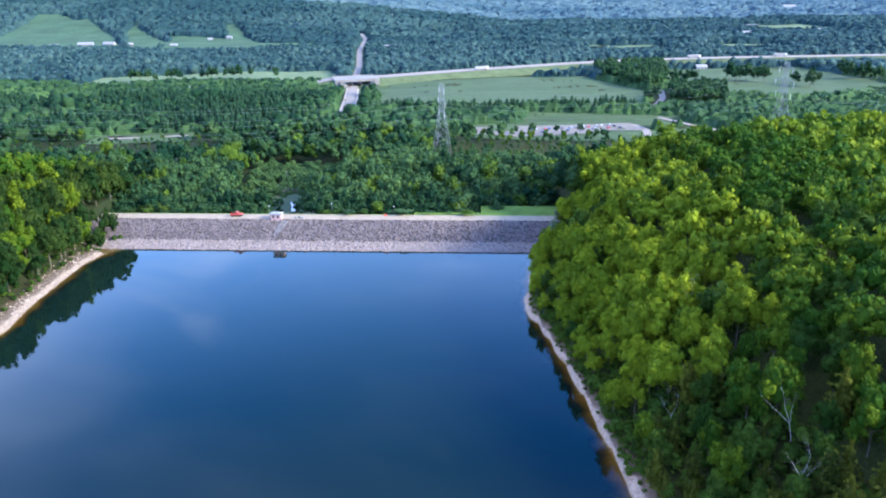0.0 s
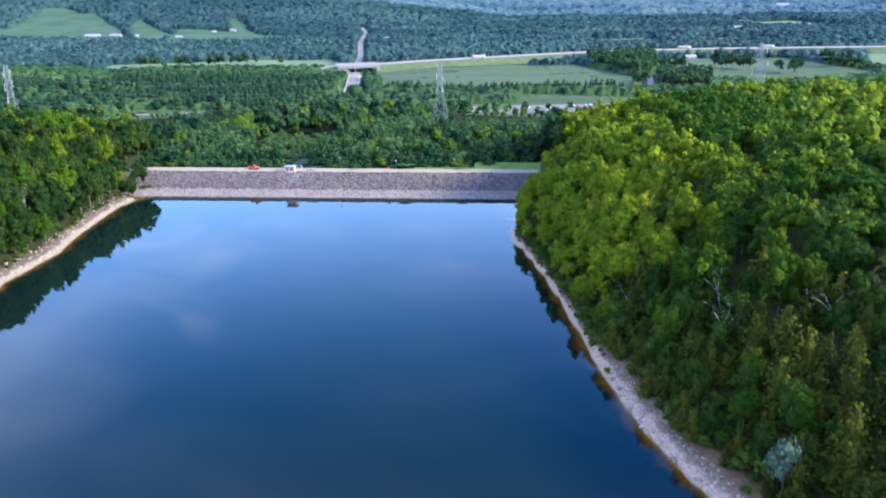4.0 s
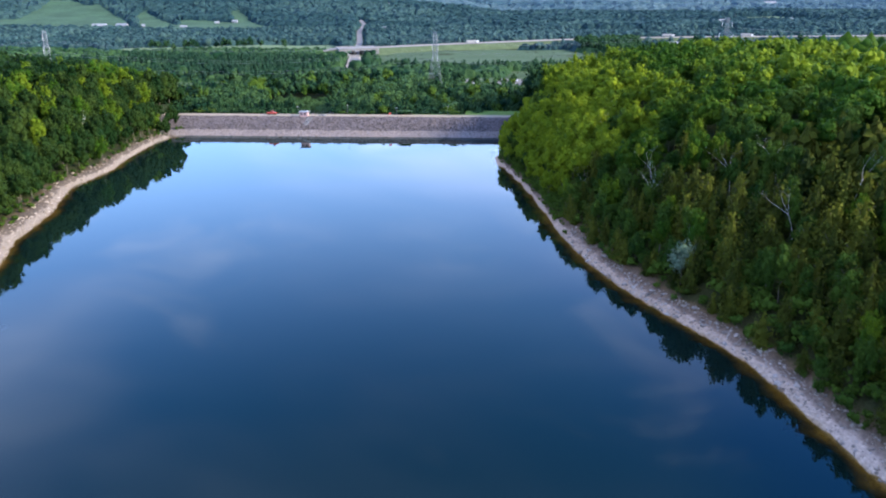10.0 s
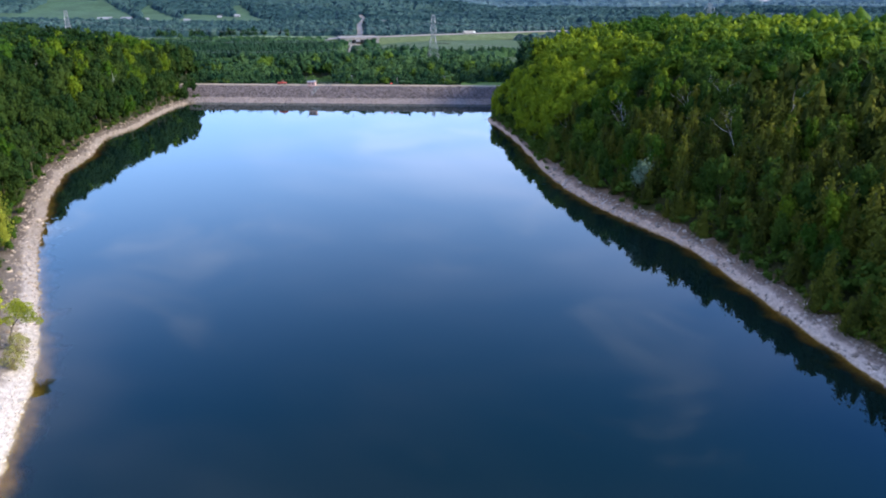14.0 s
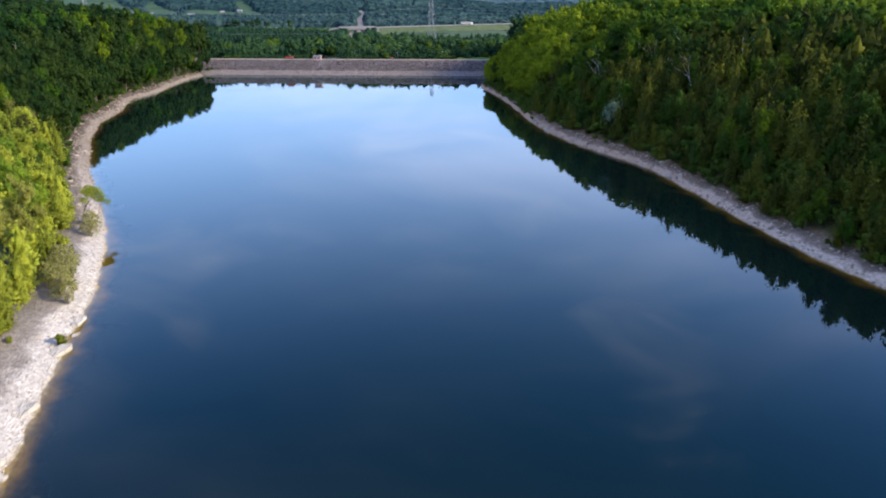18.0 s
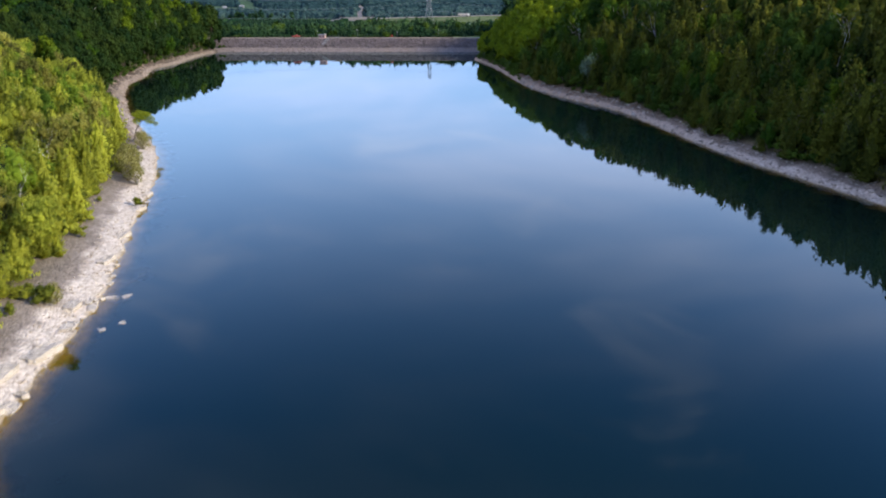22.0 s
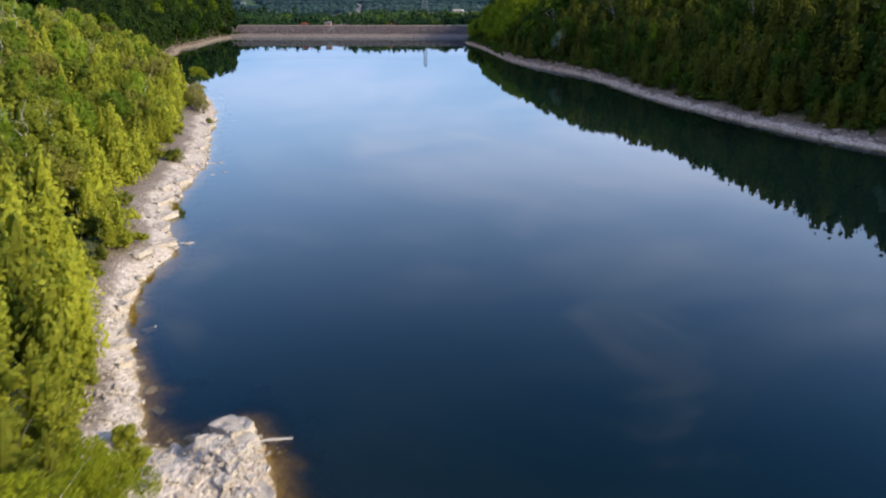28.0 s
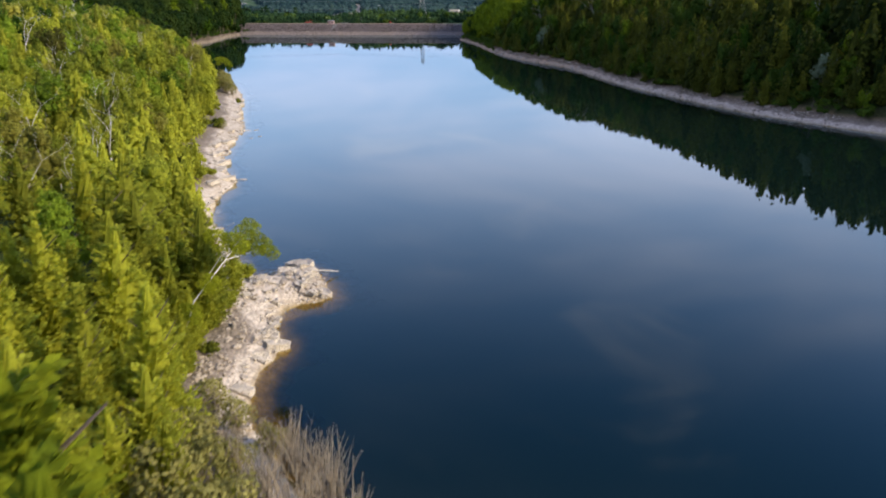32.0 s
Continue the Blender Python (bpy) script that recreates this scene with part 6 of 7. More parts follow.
def house(x, y, w, dp, h, turn, wall, roof, label):
    z = at(x, y)
    ob = thing("house", label, "house", pose(x, y, z - 0.3, 0, 0, turn), "houses of the valley")
    part("wall", boxes((-w / 2, w / 2, -dp / 2, dp / 2, 0, h)), wall, ob)
    bm = bmesh.new()
    v = [bm.verts.new(p) for p in ((-w / 2 - 0.4, -dp / 2 - 0.4, h), (w / 2 + 0.4, -dp / 2 - 0.4, h), (w / 2 + 0.4, dp / 2 + 0.4, h), (-w / 2 - 0.4, dp / 2 + 0.4, h), (-w / 2 - 0.4, 0, h + dp * 0.32), (w / 2 + 0.4, 0, h + dp * 0.32))]
    for q in ((0, 1, 5, 4), (2, 3, 4, 5), (0, 4, 3), (1, 2, 5), (3, 2, 1, 0)):
        bm.faces.new([v[i] for i in q])
    part("roof", bm, roof, ob)
    for k in range(max(2, int(w / 4))):
        wx = -w / 2 + (k + 0.5) * w / max(2, int(w / 4))
        part("window", boxes((wx - 0.6, wx + 0.6, -dp / 2 - 0.03, -dp / 2 - 0.005, h * 0.4, h * 0.75)), DARK, ob)
    part("door", boxes((-0.5, 0.5, dp / 2 + 0.005, dp / 2 + 0.04, 0.2, 2.3)), DARK, ob)


SHINGLE = plain("grey_shingle", (0.2, 0.2, 0.21), 0.9, scale=0.5)
for hx, hy, w_, d_, h_, tn, roof, label in ((173, 930, 14, 9, 5, 10, WHITE_PAINT, "white farmhouse at the field's edge"), (-650, 1455, 26, 11, 5, 8, WHITE_PAINT, "long white lodge at the foot of the ski hill"), (-610, 1462, 20, 12, 5, -6, SHINGLE, "pale outbuilding beside the ski lodge"),
                                           (-416, 1560, 10, 8, 5, 0, WHITE_PAINT, "white hut on the ski hill"), (-448, 1541, 9, 7, 4, 20, WHITE_PAINT, "white hut on the ski hill"), (-87, 1292, 22, 10, 6, 5, WHITE_PAINT, "white house among the trees"), (-70, 1330, 14, 9, 5, -15, SHINGLE, "pale house among the trees"),
                                           (-120, 1420, 14, 9, 5, 30, WHITE_PAINT, "white house by the road"), (319, 985, 13, 8, 4, 2, WHITE_PAINT, "white shed beside the highway"), (640, 1700, 40, 14, 6, 4, WHITE_PAINT, "long white shed in the plain"), (-147, 2300, 40, 18, 12, 0, WHITE_PAINT, "white building on the far slope"),
                                           (-263, 828, 9, 7, 4, 5, WHITE_PAINT, "white house among dark trees"), (560, 1500, 30, 14, 7, 15, SHINGLE, "pale barn in the plain"), (1085, 2560, 40, 20, 9, 5, SHINGLE, "pale farm building far off in the plain"), (175, 1455, 14, 9, 5, 20, WHITE_PAINT, "white house among the trees"), (150, 1475, 12, 9, 5, -15, WHITE_PAINT, "white house among the trees"),
                                           (-105, 1560, 16, 9, 5, 12, WHITE_PAINT, "white house by the road"), (-95, 1180, 13, 9, 5, -8, WHITE_PAINT, "white house beside the straight road"), (-128, 1890, 18, 10, 6, 4, SHINGLE, "pale house on the far slope"), (560, 1150, 14, 9, 5, 8, WHITE_PAINT, "white farmhouse beyond the highway"),
                                           (-700, 1440, 14, 9, 5, -12, WHITE_PAINT, "white cabin at the foot of the ski hill"), (-565, 1440, 13, 9, 5, 20, SHINGLE, "pale cabin at the foot of the ski hill"), (-480, 1425, 12, 8, 4, 6, WHITE_PAINT, "white cabin at the foot of the ski hill"), (720, 1560, 26, 14, 7, -10, WHITE_PAINT, "white barn in the plain")):
    house(hx, hy, w_, d_, h_, tn, FAR_WHITE if roof is WHITE_PAINT else CONCRETE, FAR_WHITE if roof is WHITE_PAINT else roof, label)

# trees standing alone in the fields
LEAF_FAR = [tree_mesh("crown", (a[0], a[1], a[2] - 0.22), VALLEY) for a in ROUND_MID[:4]]
rng = np.random.default_rng(21)
for k, (tx, ty) in enumerate(((-367, 931), (-358, 930), (-348, 929), (-335, 917), (-322, 926), (-315, 927), (-305, 913), (-283, 927), (-274, 926), (-266, 925), (-257, 930), (-249, 932), (-241, 934), (-226, 927), (-196, 923), (246, 839), (256, 836), (264, 840), (304, 842), (312, 846), (319, 850), (333, 840), (340, 839), (365, 818), (371, 800), (379, 806), (443, 867), (447, 852), (454, 827), (187, 723), (195, 723), (52, 568), (64, 566), (81, 562), (99, 564), (202, 843), (208, 850), (214, 846), (188, 894), (196, 890), (180, 890), (225, 757), (232, 765), (240, 760), (312, 867), (318, 860), (325, 851), (334, 852), (343, 849), (369, 832), (378, 813), (447, 889), (458, 861), (466, 868))):
    rr = rng.uniform(4, 6.2) * (0.6 if 50 < tx < 100 and ty < 570 else 1.35 if tx > 240 else 1)
    tree("field_tree", tx, ty, at(tx, ty) + 0.4, LEAF_FAR[k % 4], TRUNKS[k % 4], rr, rr + 4, 1.8, 50 * k, "dark green tree standing in the fields", "tree", "trees of the fields")


# ---- dead trees and shrubs of the shores ----
def snag(seed, height, forks, stout=0.024):
    """A bare trunk with forking limbs, 1 metre a unit."""
    rng = np.random.default_rng(seed)
    bm = bmesh.new()
    def grow(p, way, ln, w, left):
        steps = 3
        for k in range(steps):
            way = (way + Vector(rng.normal(0, 0.12, 3))).normalized()
            q = p + way * ln / steps
            w2 = w * 0.8
            bar(bm, p, q, w, w2, 5)
            p, w = q, w2
        if left:
            for k in range(2 + (left == forks)):
                sidew = Vector(rng.normal(0, 1, 3))
                sidew.z = abs(sidew.z) * 0.6
                grow(p, (way * 0.8 + sidew.normalized() * 0.75).normalized(), ln * rng.uniform(0.45, 0.7), w * 0.7, left - 1)
    grow(Vector((0, 0, -0.3)), Vector((0, 0, 1)), height * 0.62, height * stout, forks)
    me = bpy.data.meshes.new("bare_wood")
    bm.to_mesh(me)
    bm.free()
    return me


SNAGS = [snag(200 + s, 10, 4, 0.016) for s in range(5)]
PALE_SNAGS = [snag(210 + s, 10, 3 + s % 2, 0.023) for s in range(5)]
for me_ in SNAGS:
    me_.materials.append(DEADWOOD)
for me_ in PALE_SNAGS:
    me_.materials.append(BIRCH)
EAST_SNAGS = [(79, 102, 1.2), (63, 81, 1.0), (62, 112, 1.1), (82, 69, 1.2), (97, 74, 1.3), (87, 98, 1.25), (60, 178, 1.25), (48, 143, 0.9), (64, 126, 1.1), (61, 115, 1.0), (108, -7, 1.2), (107, -15, 1.1), (123, -56, 1.3), (122, -66, 1.2), (135, -76, 1.4)]
WEST_SNAGS = [(-57, -156, 0.9), (-85, -108, 1.05), (-80, -74, 1.0), (-61, -116, 0.8), (-60, -99, 0.8), (-100, -68, 1.1), (-59, -188, 0.95), (-57, -147, 0.85), (-97, -76, 1.05), (-66, -132, 0.8), (-72, -95, 0.85),
              (-169, 185, 1.3), (-168, 191, 1.3), (-161, 142, 1.3), (-150, 230, 1.2), (-45, -190, 0.95), (-75, -60, 1.05), (-52, -176, 0.9), (-69, -146, 1.0), (-77, -120, 1.05), (-64, -82, 0.9), (-88, -90, 1.1), (-41, -206, 0.9), (-50, -201, 1.0), (-36, -222, 0.9), (-62, -166, 1.0), (-92, -58, 1.1), (-81, -140, 1.1), (-34, -236, 0.95)]
for k, (tx, ty, sc) in enumerate(EAST_SNAGS + WEST_SNAGS):
    pale = k >= len(EAST_SNAGS)
    ob = new("dead_tree", (PALE_SNAGS if pale else SNAGS)[k % 5])
    ob.matrix_world = pose(tx, ty, at(tx, ty), (k * 7) % 11 - 5, (k * 5) % 13 - 6, 71 * k) @ Matrix.Scale(sc * 1.12, 4)
    tagged(ob, "bare white birch with forked limbs among green trees" if pale else "bare grey dead tree standing in the dark wood", "dead tree", "dead trees of the banks")

silver = ((58.5, 73, 4.6), (110, -97, 4.2), (39.5, 284, 2.6), (42, 290, 2.9), (44.5, 296, 2.7), (41.5, 279, 2.3), (46, 301, 2.4))
for k, (tx, ty, rr) in enumerate(silver):
    tree("silver_willow", tx, ty, at(tx, ty), SILVER_NEAR[k % 2], TRUNKS[k % 4], rr * 0.72, rr + 4.0, 1.0, 40 * k, "pale silver-green willow at the edge of the shore" if k < 2 else "pale green willow at the end of the dam", "tree", "willows of the shore", deep=1.5)


def thicket(seed, stems, height, mat):
    """A shrub of thin upright stems fanning out from one foot."""
    rng = np.random.default_rng(seed)
    bm = bmesh.new()
    for k in range(stems):
        a, t = rng.uniform(0, 6.283), rng.uniform(0.05, 0.5)
        ln = height * rng.uniform(0.55, 1.05)
        foot = Vector((rng.normal(0, 0.3), rng.normal(0, 0.3), -0.1))
        mid = foot + Vector((math.cos(a) * t * ln * 0.35, math.sin(a) * t * ln * 0.35, ln * 0.5))
        end = mid + Vector((math.cos(a) * t * ln * 0.5, math.sin(a) * t * ln * 0.5, ln * 0.5))
        bar(bm, foot, mid, 0.055, 0.04, 3)
        bar(bm, mid, end, 0.04, 0.012, 3)
        for j in range(3):
            q = mid.lerp(end, rng.uniform(0, 0.8))
            bar(bm, q, q + Vector((rng.normal(0, 0.22), rng.normal(0, 0.22), rng.uniform(0.25, 0.6))), 0.025, 0.01, 3)
    me = bpy.data.meshes.new("stems")
    bm.to_mesh(me)
    bm.free()
    me.materials.append(mat)
    return me


DRY_STEMS = plain("dry_stems", (0.25, 0.21, 0.16), 0.9, scale=3)
TAN_LEAF = foliage("tan_willow_leaves", (0.15, 0.145, 0.042), (0.36, 0.33, 0.11))
THICKETS = [thicket(300 + s, 64, 4.0, DRY_STEMS) for s in range(3)]
SHRUB_LEAVES = [tree_mesh("leaves", round_crown(320 + s, 1500, 0.06, 9, core=False), TAN_LEAF) for s in range(3)]
GREEN_SHRUB = [tree_mesh("leaves", round_crown(330 + s, 300, 0.085, 8), CEDAR) for s in range(3)]
for k, (tx, ty, sc, leaf) in enumerate(((-10.5, -268, 1.3, 1.7), (-7.8, -270, 1.2, 1.5), (-12.4, -265, 1.3, 1.7), (-9.0, -273, 1.3, 1.8), (-5.6, -272.5, 1.2, 1.2), (-11.6, -271.5, 1.4, 1.9), (-7.4, -276, 1.2, 1.7), (-8.4, -258, 1.0, 0.9), (-11.2, -256, 1.0, 1.0), (-4.8, -262, 1.35, 0.0), (-3.0, -264.5, 1.5, 0.0), (-1.2, -266, 1.3, 0.8), (-6.4, -260, 1.25, 0.0), (-13.4, -254, 1.0, 1.1), (-12.5, -260, 1.2, 1.0), (-15.5, -257, 1.2, 1.2), (-9.6, -263, 1.3, 0.9), (-7.0, -266, 1.3, 0.0), (-4.4, -268, 1.4, 0.0), (-16, -262, 1.1, 1.3), (-62.4, -51, 1.3, 2.1), (-61, -55, 1.2, 1.9), (-64, -46, 1.3, 2.1), (-58.5, -58, 0.9, 1.4), (-45.6, -122, 0.5, 1.0), (-70, -22, 1.0, 1.4), (-72, -16, 0.9, 1.3))):
    ob = thing("shrub", "tan twiggy willow shrub on the bare shore" if leaf > 0.7 else "dry grey-brown twiggy shrub at the water's edge", "shrub", pose(tx, ty, at(tx, ty), 0, 0, 80 * k), "shrubs of the west shore")
    st = new("brushwood", THICKETS[k % 3])
    st.parent, st.scale = ob, (sc, sc, sc) if leaf < 0.7 else (sc * 0.7, sc * 0.7, sc * 0.75)
    if leaf:
        lf = new("leaves", SHRUB_LEAVES[k % 3])
        lf.parent, lf.scale, lf.location = ob, (leaf * 1.5, leaf * 1.5, leaf * 1.3), (0, 0, 0.35 * sc)
for k, (tx, ty, rr) in enumerate(((-46.5, -123, 1.7), (-53.4, -72, 1.1), (-20, -220, 1.2), (-17.2, -224.2, 1.2))):
    ob = thing("bush", "small rounded olive-green bush on the stony shore", "bush", pose(tx, ty, max(at(tx, ty), -0.1) - 0.15, 0, 0, 60 * k), "bushes of the west shore")
    lf = new("leaves", GREEN_SHRUB[k % 3])
    lf.parent, lf.scale = ob, (rr, rr, rr * 0.85)

LIME_NEAR = [tree_mesh("crown", (a[0], a[1], a[2] + 0.32), LIME) for a in (round_crown(340 + s, 2400, 0.05, 11, height=1.2, core=False) for s in range(2))]
# a flat-topped tree leaning out over the lake
lean = thing("leaning_tree", "small flat-topped green tree leaning out over the water", "tree", pose(-75.7, -12.5, at(-75.7, -12.5), 0, 0, 0) @ Matrix.Scale(0.95, 4))
bm = bmesh.new()
bar(bm, (0, 0, -0.3), (1.4, -0.6, 3.2), 0.32, 0.24, 6)
bar(bm, (1.4, -0.6, 3.2), (3.6, -1.6, 5.6), 0.24, 0.14, 6)
bar(bm, (1.4, -0.6, 3.2), (2.2, 0.8, 5.8), 0.18, 0.10, 5)
bar(bm, (3.6, -1.6, 5.6), (5.6, -2.2, 6.2), 0.14, 0.06, 5)
part("trunk", bm, BARK, lean)
for cx, cy, cz, rr in ((3.2, -1.2, 6.4, 2.4), (5.6, -2.2, 5.7, 2.1), (1.6, 1.2, 6.6, 2.0), (4.4, 0.2, 6.9, 1.7), (6.8, -1.0, 4.9, 1.3), (2.4, -2.8, 5.6, 1.5)):
    cr = new("crown", LIME_NEAR[int(cx) % 2])
    cr.parent, cr.location, cr.scale = lean, (cx, cy, cz - 0.9), (rr * 0.8, rr * 0.8, rr * 0.55)

# birch leaning from the rocky point, drift wood
bz = at(-18.5, -246)
birch = thing("leaning_birch", "white-barked birch leaning out over the rocky point", "tree", pose(-18.5, -246, bz))
bm = bmesh.new()
bar(bm, (0, 0, -0.4), (1.4, 1.4, 4.5 - 0.2), 0.14, 0.12, 6)
bar(bm, (1.4, 1.4, 4.3), (3.4, 5.3, 9.6 - bz), 0.12, 0.09, 6)
bar(bm, (3.4, 5.3, 9.6 - bz), (6.0, 9.0, 9.4 - bz), 0.1, 0.05, 5)
bar(bm, (2.4, 3.4, 7.0 - bz * 0.3), (4.6, 4.4, 12.0 - bz), 0.05, 0.025, 5)
bar(bm, (3.4, 5.3, 9.6 - bz), (5.2, 6.8, 12.0 - bz), 0.09, 0.04, 5)
part("trunk", bm, BIRCH, birch)
for k, (cx, cy, cz, rr) in enumerate(((4.8, 4.0, 12.0, 1.9), (6.0, 7.4, 10.6, 1.8), (6.7, 9.4, 9.2, 1.4), (5.4, 6.6, 12.4, 1.6), (3.2, 4.2, 12.2, 1.9), (4.4, 7.0, 10.6, 1.5), (1.2, 0.6, 6.6, 1.7), (2.6, 2.2, 8.6, 1.5))):
    cr = new("crown", LIME_NEAR[k % 2])
    cr.parent, cr.location, cr.scale = birch, (cx, cy, cz - bz - rr * 0.8), (rr * 0.78, rr * 0.78, rr * 0.6)
for pts, w_, label in (([(-11.3, -221.4, 1.3), (-9.3, -219.9, 0.9), (-7.5, -218.8, 0.35)], 0.22, "bleached drift log reaching from the rock into the water"), ([(87, -27, 3.0), (89.5, -29, 4.6), (92, -30.5, 6.8)], 0.3, "reddish fallen trunk at the foot of the wood"),
                       ([(-64.5, -36, 1.6), (-67, -33.5, 1.9), (-69, -31, 2.4)], 0.25, "bleached fallen trunk on the shore")):
    bm = bmesh.new()
    for p0, p1 in zip(pts, pts[1:]):
        bar(bm, p0, p1, w_, w_ * 0.7, 6)
    me = bpy.data.meshes.new("drift_log")
    bm.to_mesh(me)
    bm.free()
    me.materials.append(DEADWOOD if "reddish" not in label else plain("red_rotten_wood", (0.22, 0.09, 0.05), 0.9))
    tagged(new("drift_log", me), label, "log")


# ---- stones ----
def stone_arrays(seed, flat):
    rng = np.random.default_rng(seed)
    v = ICO1[0] * rng.uniform(0.75, 1.2, (len(ICO1[0]), 1)) * [1, rng.uniform(0.7, 1.0), flat]
    return v, ICO1[1], np.zeros(len(ICO1[1]))


STONES = [stone_arrays(400 + s, 0.55) for s in range(6)]
STONE_MAT = foliage("loose_stone", (0.20, 0.158, 0.12), (0.46, 0.375, 0.295), 0.0, tones=(0.75, 1.2))
BLEACHED = foliage("bleached_stone", (0.34, 0.29, 0.235), (0.48, 0.415, 0.34), 0.0, tones=(0.8, 1.15))
rng = np.random.default_rng(31)
u, w = rng.uniform(-156, 54, 5600), rng.uniform(0, 1, 5600)
pts = np.array([on_dam(a, -DAM_RUN + DAM_RUN * b, 7.0 * b) for a, b in zip(u, w)])
lo = w < 0.3
rr = rng.uniform(0.25, 0.62, len(u))
# upper stones darkened like the face, cloud shade held in their colour
planted("riprap_stones", STONES, pts[~lo, 0], pts[~lo, 1], pts[~lo, 2] + 0.05, rr[~lo], rr[~lo], rng.normal(-0.1, 0.3, (~lo).sum()), foliage("riprap_stone", (0.075, 0.062, 0.058), (0.155, 0.128, 0.118), 0.0, tones=(0.75, 1.2)), "grey dumped stones of the dam face", "stones", 41)
planted("riprap_stones", STONES, pts[lo, 0], pts[lo, 1], pts[lo, 2] + 0.02, rr[lo] * 0.8, rr[lo] * 0.8, rng.normal(0.4, 0.25, lo.sum()), foliage("waterline_stone", (0.15, 0.122, 0.106), (0.215, 0.176, 0.153), 0.0, tones=(0.8, 1.15)), "bleached stones along the water of the dam", "stones", 42)


def shore_stones(seed, line, inland, lakeward, per_metre, sizes, mat, shapes, label):
    rng = np.random.default_rng(seed)
    p = np.array(line, float)
    seg = np.linalg.norm(np.diff(p, axis=0), axis=1)
    n = int(seg.sum() * per_metre)
    at_ = np.sort(rng.uniform(0, seg.sum(), n))
    k = np.searchsorted(np.cumsum(seg), at_).clip(0, len(seg) - 1)
    f = (at_ - np.concatenate([[0], np.cumsum(seg)])[k]) / seg[k]
    q = p[k] + (p[k + 1] - p[k]) * f[:, None]
    t = unit(p[k + 1] - p[k])
    off = -rng.uniform(-lakeward, inland, n)
    q = q + np.stack([-t[:, 1], t[:, 0]], 1) * off[:, None] * -1
    d = from_shore(q[:, 0], q[:, 1])
    z = ground_height(q[:, 0], q[:, 1], d)
    r = rng.uniform(*sizes, n) * (1 + 1.2 * (rng.uniform(0, 1, n) < 0.06))
    return planted("shore_stones", shapes, q[:, 0], q[:, 1], z + 0.03, r, r, rng.normal(0.35, 0.28, n), mat, label, "stones", seed)


shore_stones(51, EAST_SHORE[7:], 5, 0.2, 8, (0.12, 0.42), STONE_MAT, STONES, "broken grey stones of the east shore")
shore_stones(54, WEST_SHORE[:17], 5.5, 0.1, 16, (0.08, 0.26), BLEACHED, STONES, "bleached rubble round the rocky point")
shore_stones(52, WEST_SHORE[30:], 6, 0.6, 4, (0.15, 0.45), STONE_MAT, STONES, "broken pale stones of the west shore")
shore_stones(53, WEST_SHORE[:32], 4.5, 0.1, 5, (0.06, 0.26), BLEACHED, STONES, "bleached limestone rubble of the west shore")
LEDGE_MESH = []
for k in range(8):
    rng = np.random.default_rng(500 + k)
    bm = bmesh.new()
    box(bm, -1, 1, -0.65, 0.65, -0.3, 0.3)
    bmesh.ops.subdivide_edges(bm, edges=bm.edges[:], cuts=3, use_grid_fill=True)
    for v_ in bm.verts:
        v_.co.x *= 1 + 0.22 * math.sin(3 * v_.co.y + k)
        v_.co.z *= 1 + 0.35 * math.sin(2.6 * v_.co.x + 1.9 * v_.co.y + k)
        v_.co *= 1.1 - 0.12 * v_.co.length
        v_.co += Vector(rng.normal(0, 0.06, 3))
    me = bpy.data.meshes.new("slab")
    bm.to_mesh(me)
    bm.free()
    me.materials.append(LIMESTONE)
    LEDGE_MESH.append(me)
BIG_LEDGE = []
for k in range(3):
    rng = np.random.default_rng(560 + k)
    bm = bmesh.new()
    box(bm, -1, 1, -0.7, 0.7, -0.35, 0.35)
    bmesh.ops.subdivide_edges(bm, edges=bm.edges[:], cuts=5, use_grid_fill=True)
    for v_ in bm.verts:
        c_ = v_.co.copy()
        v_.co *= 1.1 - 0.13 * c_.length
        v_.co += 0.16 * Vector(noise.noise_vector(c_ * 1.7 + Vector((k * 9, 0, 0)))) + 0.07 * Vector(noise.noise_vector(c_ * 4.5 + Vector((0, k * 7, 0))))
        if math.sin(4.4 * c_.x + 1.3 * c_.y + k) > 0.86:
            v_.co.z -= 0.07 * (c_.z > 0)
    me = bpy.data.meshes.new("slab")
    bm.to_mesh(me)
    bm.free()
    me.materials.append(LIMESTONE)
    BIG_LEDGE.append(me)
outcrop = thing("rock_point", "pale jointed limestone ledges running out into the lake", "rock", pose(-12.5, -223, 0))
rng = np.random.default_rng(77)
POINT = [(-17, -221.8), (-15.4, -220.4), (-14, -217.8), (-12.6, -215.9), (-10.8, -216.6), (-9.6, -219), (-9.4, -222.6), (-8, -225), (-8.2, -227.2), (-10, -227.6), (-12.2, -228.6), (-13, -231), (-13.4, -234), (-17, -234), (-18, -228)]
made_ = 0
while made_ < 46:
    px, py = rng.uniform(-19, -8), rng.uniform(-232, -216)
    if not in_poly(np.array([px]), np.array([py]), POINT)[0]:
        continue
    made_ += 1
    sl = new("slab", LEDGE_MESH[made_ % 8])
    sl.parent = outcrop
    px, py = -13.4 + (px + 13.4) * 0.86, -223.6 + (py + 223.6) * 0.86
    sc = rng.uniform(0.3, 0.72)
    sl.matrix_basis = pose(px + 12.5, py + 223, at(px, py) + 0.12 * sc + 0.25 * rng.uniform(0, 1) * (px > -14), rng.normal(0, 7), rng.normal(0, 7), -35 + rng.normal(0, 25)) @ Matrix.Diagonal((sc, sc * rng.uniform(0.7, 1.2), sc, 1))
